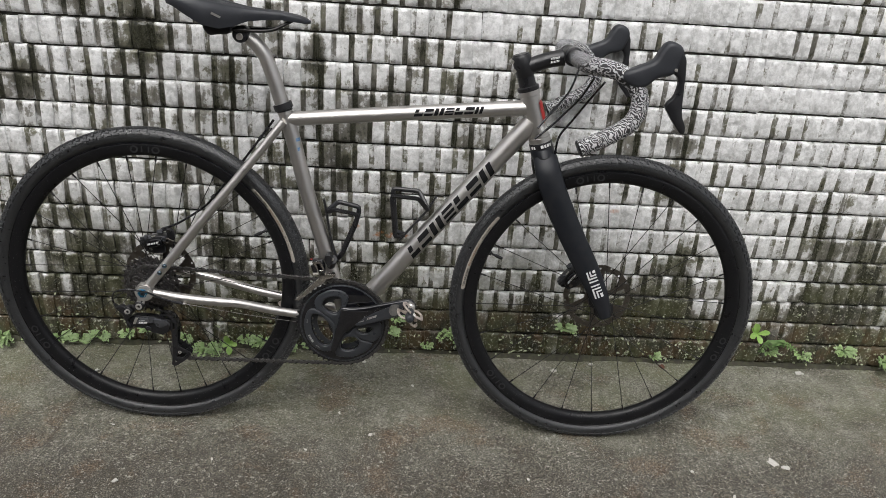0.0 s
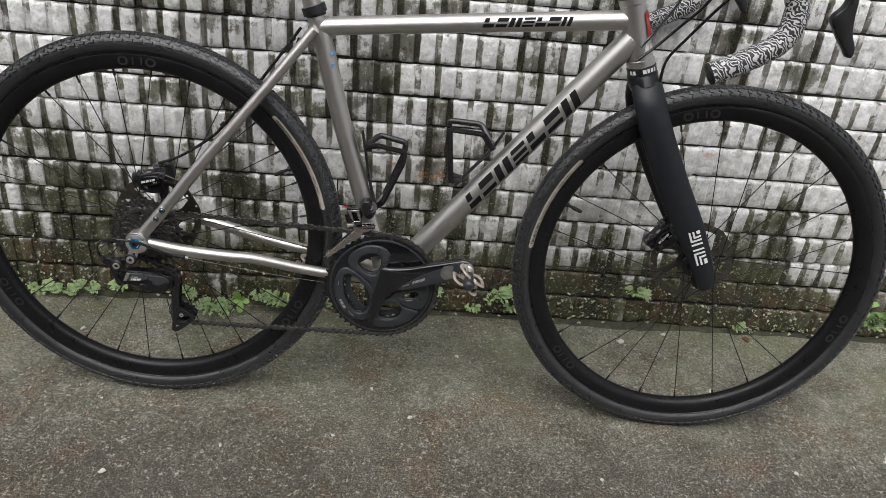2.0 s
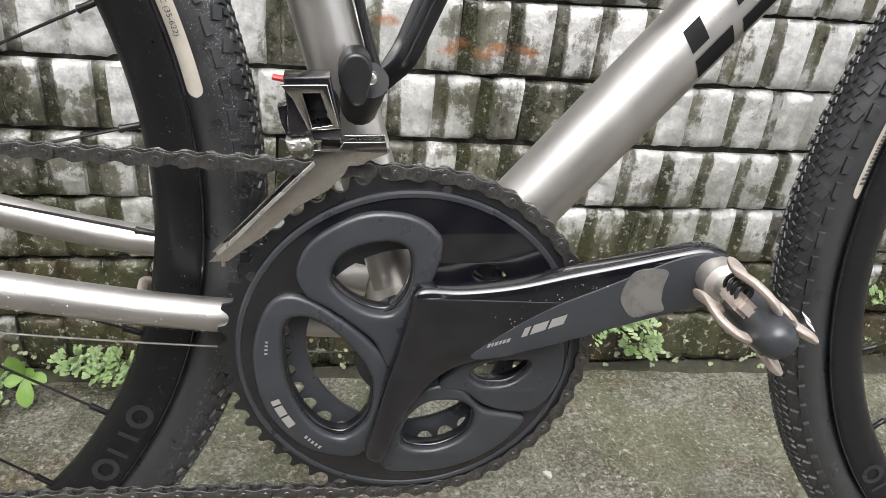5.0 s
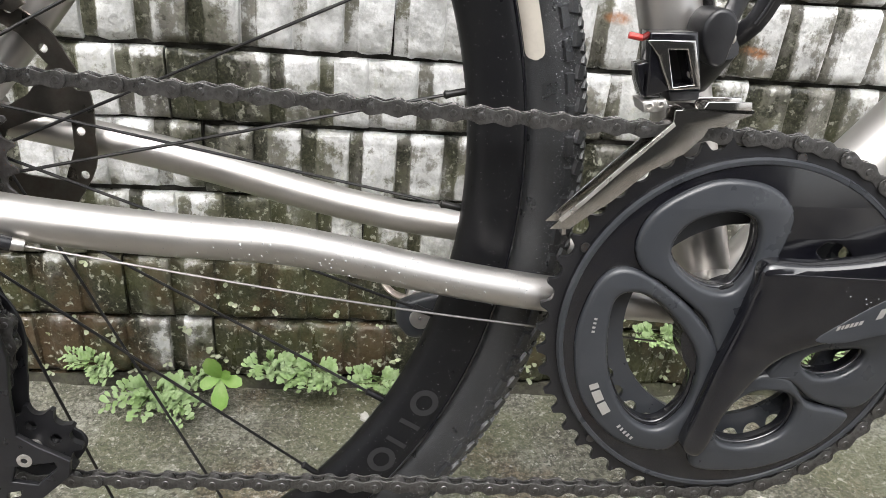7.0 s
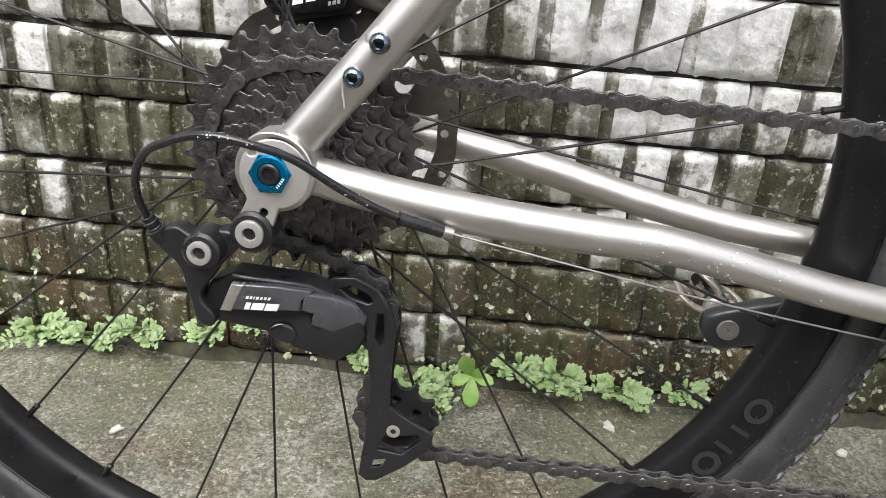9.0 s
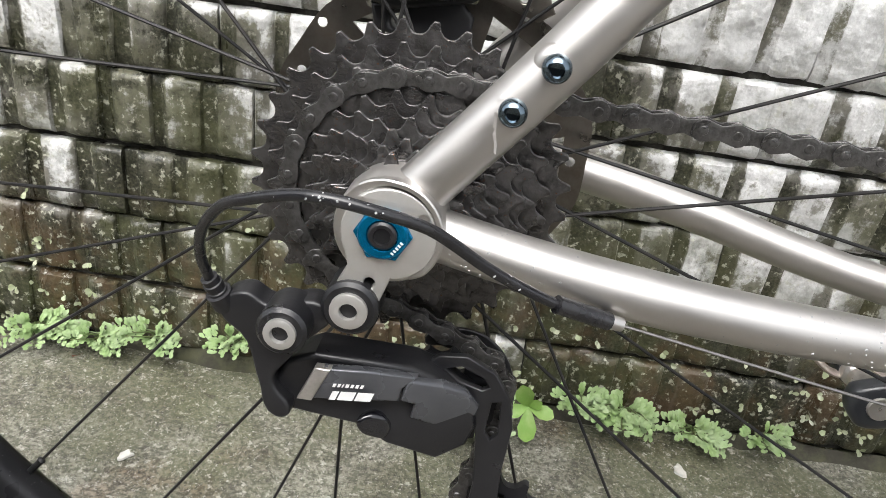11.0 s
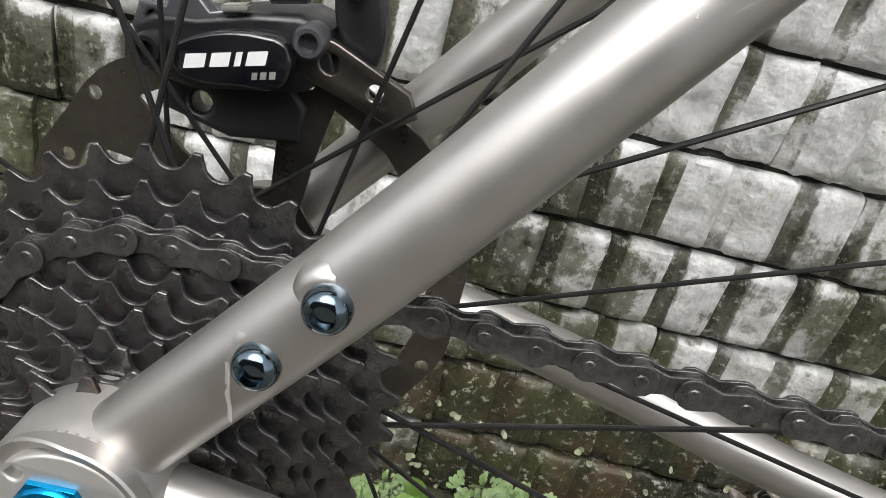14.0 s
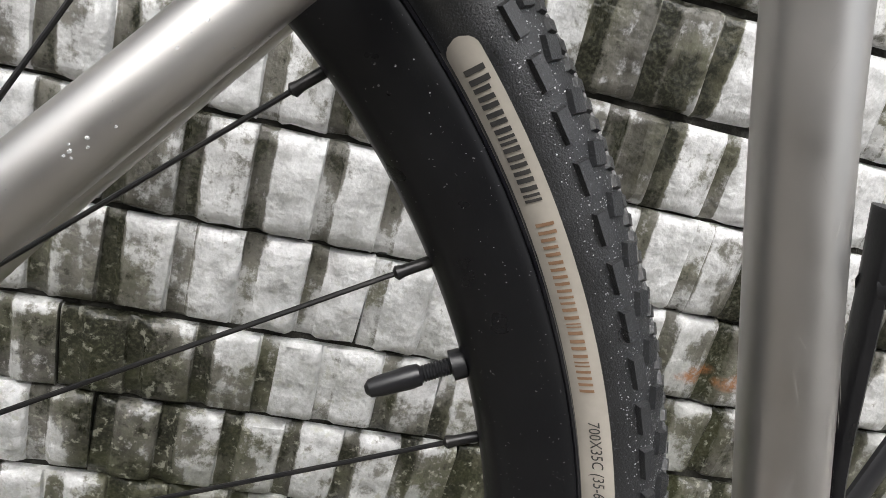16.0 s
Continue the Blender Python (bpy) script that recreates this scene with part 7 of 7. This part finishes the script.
def chip(x, y, size, seed, material=CHIP, label="flake of white paint lying on the concrete", name="paint_flake", group="flakes on the ground"):
    rnd = random.Random(seed)
    b = bmesh.new()
    n_ = 11
    ring = [(size * rnd.uniform(0.45, 1.0) * math.cos(2 * math.pi * k / n_) * 1.3, size * rnd.uniform(0.4, 0.9) * math.sin(2 * math.pi * k / n_)) for k in range(n_)]
    lo = [b.verts.new((p, q, 0.0)) for p, q in ring]
    hi = [b.verts.new((p * 0.93, q * 0.93, 0.0016 + rnd.uniform(0, 0.0012))) for p, q in ring]
    b.faces.new(hi)
    for k in range(n_):
        b.faces.new((lo[k], lo[(k + 1) % n_], hi[(k + 1) % n_], hi[k]))
    ob = finish(name, b, material)
    ob.matrix_basis = pose(x, y, 0.0008, 0, 0, rnd.uniform(0, 360))
    return tagged(ob, label, "flake", group)


for k, (x, y, s) in enumerate(((1.459, -0.091, 0.017), (1.484, -0.108, 0.011), (1.691, 0.290, 0.014), (0.986, 0.260, 0.011), (1.098, 0.298, 0.007), (-0.037, -0.205, 0.008), (0.499, -0.030, 0.005), (0.353, -0.090, 0.004), (-0.212, 0.194, 0.007), (0.245, 0.276, 0.008),
                               (0.420, 0.048, 0.004), (1.25, -0.13, 0.005), (1.32, -0.21, 0.006), (0.15, -0.13, 0.004), (0.72, -0.27, 0.004), (0.47, 0.272, 0.007), (-0.10, -0.02, 0.003), (0.86, -0.17, 0.004), (1.15, 0.10, 0.004), (0.60, 0.17, 0.005))):
    chip(x, y, s, 40 + k)
chip(1.30, WALL_Y - 0.022, 0.012, 77, BRICK_RED, "broken bit of red brick at the wall foot", "brick_fragment", "brick fragments")
chip(-0.305, WALL_Y - 0.012, 0.014, 78, BRICK_RED, "broken bit of red brick at the wall foot", "brick_fragment", "brick fragments")


# ---- rain drops on the bicycle ----
def drops():
    m_ = bpy.data.materials.new("rain_drop")
    m_.use_nodes = True
    p = m_.node_tree.nodes["Principled BSDF"]
    p.inputs["Base Color"].default_value = (0.92, 0.93, 0.94, 1)
    p.inputs["Roughness"].default_value = 0.06
    p.inputs["IOR"].default_value = 1.33
    p.inputs["Transmission Weight"].default_value = 0.55
    rnd = random.Random(21)
    b = bmesh.new()

    def drop(at, normal, r):
        n_ = Vector(normal).normalized()
        u = n_.orthogonal().normalized()
        v = n_.cross(u)
        top = b.verts.new(Vector(at) + n_ * r * 0.55)
        rings = []
        st = rnd.uniform(0.7, 1.5)
        for rr, h in ((1.0, 0.0), (0.72, 0.40)):
            rings.append([b.verts.new(Vector(at) + (u * math.cos(t) * st + v * math.sin(t)) * r * rr + n_ * r * h) for t in np.linspace(0, 2 * math.pi, 7)[:-1]])
        for k in range(6):
            b.faces.new((rings[0][k], rings[0][(k + 1) % 6], rings[1][(k + 1) % 6], rings[1][k]))
            b.faces.new((rings[1][k], rings[1][(k + 1) % 6], top))

    def on_line(pts, radius, count, lo=-40, hi=80):
        pts, fr = frames_along(pts)
        for _ in range(count):
            f = rnd.uniform(0, len(pts) - 1.001)
            i = int(f)
            q = pts[i].lerp(pts[i + 1], f - i)
            d = (pts[i + 1] - pts[i]).normalized()
            up = (Vector((0, 0, 1)) - d * d.z).normalized()
            a = radians(rnd.uniform(lo, hi))
            n_ = Vector((0, -1, 0)) * math.cos(a) + up * math.sin(a)
            drop(q + n_ * radius, n_, rnd.choice((0.00015, 0.0002, 0.0003, 0.00035, 0.0005)))

    on_line(curve_through(NEAR_STAY[:-1], 6), 0.0100, 420, -55, 80)
    on_line(curve_through([(0.055, -0.0665, 0.072), (0.11, -0.060, 0.146), (0.17, -0.048, 0.222), (0.235, -0.032, 0.305)], 6), 0.0098, 130, -70, 10)
    on_line([DOWN_A, DOWN_B], 0.0206, 40, -40, 20)
    on_line(curve_through(CABLE_LOOP[:9], 8), 0.0020, 50, -20, 80)
    for _ in range(90):
        x = rnd.uniform(0.455, 0.590)
        f = (x - 0.455) / 0.135
        drop(CRANK_SET @ Vector((x, -0.0702 - 0.095 * (x - 0.445) - 0.0004, rnd.uniform(-0.060 + 0.030 * f, -0.026 + 0.020 * f))), (0, -1, 0.1), rnd.choice((0.00015, 0.0002, 0.0003)))
    for _ in range(260):
        th = rnd.uniform(0, 2 * math.pi)
        r = rnd.uniform(0.302, 0.3125)
        drop((r * math.cos(th), -0.0150, r * math.sin(th)), (0, -1, 0), rnd.choice((0.00012, 0.00015, 0.0002)))
    for _ in range(8000):
        th = rnd.uniform(-1.2, 2.2)
        a = radians(rnd.triangular(-8, 60, 34))
        n_ = Vector((math.sin(a) * math.cos(th), -math.cos(a), math.sin(a) * math.sin(th)))
        drop(Vector((0.3300 * math.cos(th), 0, 0.3300 * math.sin(th))) + n_ * 0.0181, n_, rnd.choice((0.00012, 0.00015, 0.0002, 0.00025)))
    ob = part("rain_droplet", b, m_, bicycle)
    ob["kind"] = "stuff"


drops()


# ---- dried splashes and scratches on the bare metal ----
def splashes():
    rnd = random.Random(33)
    b = bmesh.new()

    def streaks(a, c, radius, count, lo, hi, long):
        a, c = Vector(a), Vector(c)
        d = (c - a).normalized()
        up = (Vector((0, 0, 1)) - d * d.z).normalized()
        side = Vector((0, -1, 0))
        for _ in range(count):
            f, ph, ln, w = rnd.random(), rnd.uniform(lo, hi), rnd.uniform(0.003, long), rnd.uniform(0.0002, 0.0005)
            drift = rnd.uniform(-14, 14)
            rows_ = []
            for k in range(4):
                t = radians(ph + drift * k / 3)
                o = a.lerp(c, f) + d * (ln * k / 3 - ln / 2)
                wide = w * (0.4, 1.0, 0.8, 0.3)[k]
                rows_.append([b.verts.new(o + (side * math.cos(t + s * wide / radius) + up * math.sin(t + s * wide / radius)) * (radius + 0.0002)) for s in (-0.5, 0.5)])
            for p, q in zip(rows_, rows_[1:]):
                b.faces.new((p[0], p[1], q[1], q[0]))

    streaks((0.3798, 0, 0.100), (0.3238, 0, 0.288), 0.0163, 46, -40, 60, 0.014)
    streaks((0.4700, 0, -0.0261), (0.6200, 0, 0.1637), 0.0206, 34, -50, 10, 0.010)
    streaks((0.0640, -0.0652, 0.084), (0.1100, -0.0600, 0.146), 0.0102, 22, -60, -5, 0.004)
    # a run of dried water below the lower bolt
    rows_ = []
    for x0, z0, x1, z1 in [(0.0308, 0.0480, 0.0317, 0.0480), (0.0312, 0.0448, 0.0322, 0.0446), (0.0313, 0.0410, 0.0325, 0.0411), (0.0324, 0.0378, 0.0334, 0.0376), (0.0328, 0.0343, 0.0338, 0.0339)]:
        rows_.append([b.verts.new((x0, -0.0774, z0)), b.verts.new((x1, -0.0776, z1))])
    for p, q in zip(rows_, rows_[1:]):
        b.faces.new((p[0], p[1], q[1], q[0]))
    ob = part("dried_splash", b, WATER_MARK, bicycle, "pale dried splashes and scratches")
    ob["kind"] = "stuff"


splashes()


# ---- the wall's tiles, last ----
build_wall()


def build_reflection_wall():
    """A plain unseen wall, added behind the viewer to darken and shape reflections."""
    bm = bmesh.new()
    box(bm, (-2.6, -4.2, 1.9), (10.4, 0.2, 3.9))
    ob = finish("wall_south", bm, UNSEEN_WALL)
    return tagged(ob, "plain dark unseen wall added to shape reflections", "wall", kind="structure")


UNSEEN_WALL = mat("unseen_wall_dark", (0.060, 0.058, 0.054), 0.85, 0.0, (0.035, 0.036, 0.032), 3, 0.6, 0.3, 200)
build_reflection_wall()
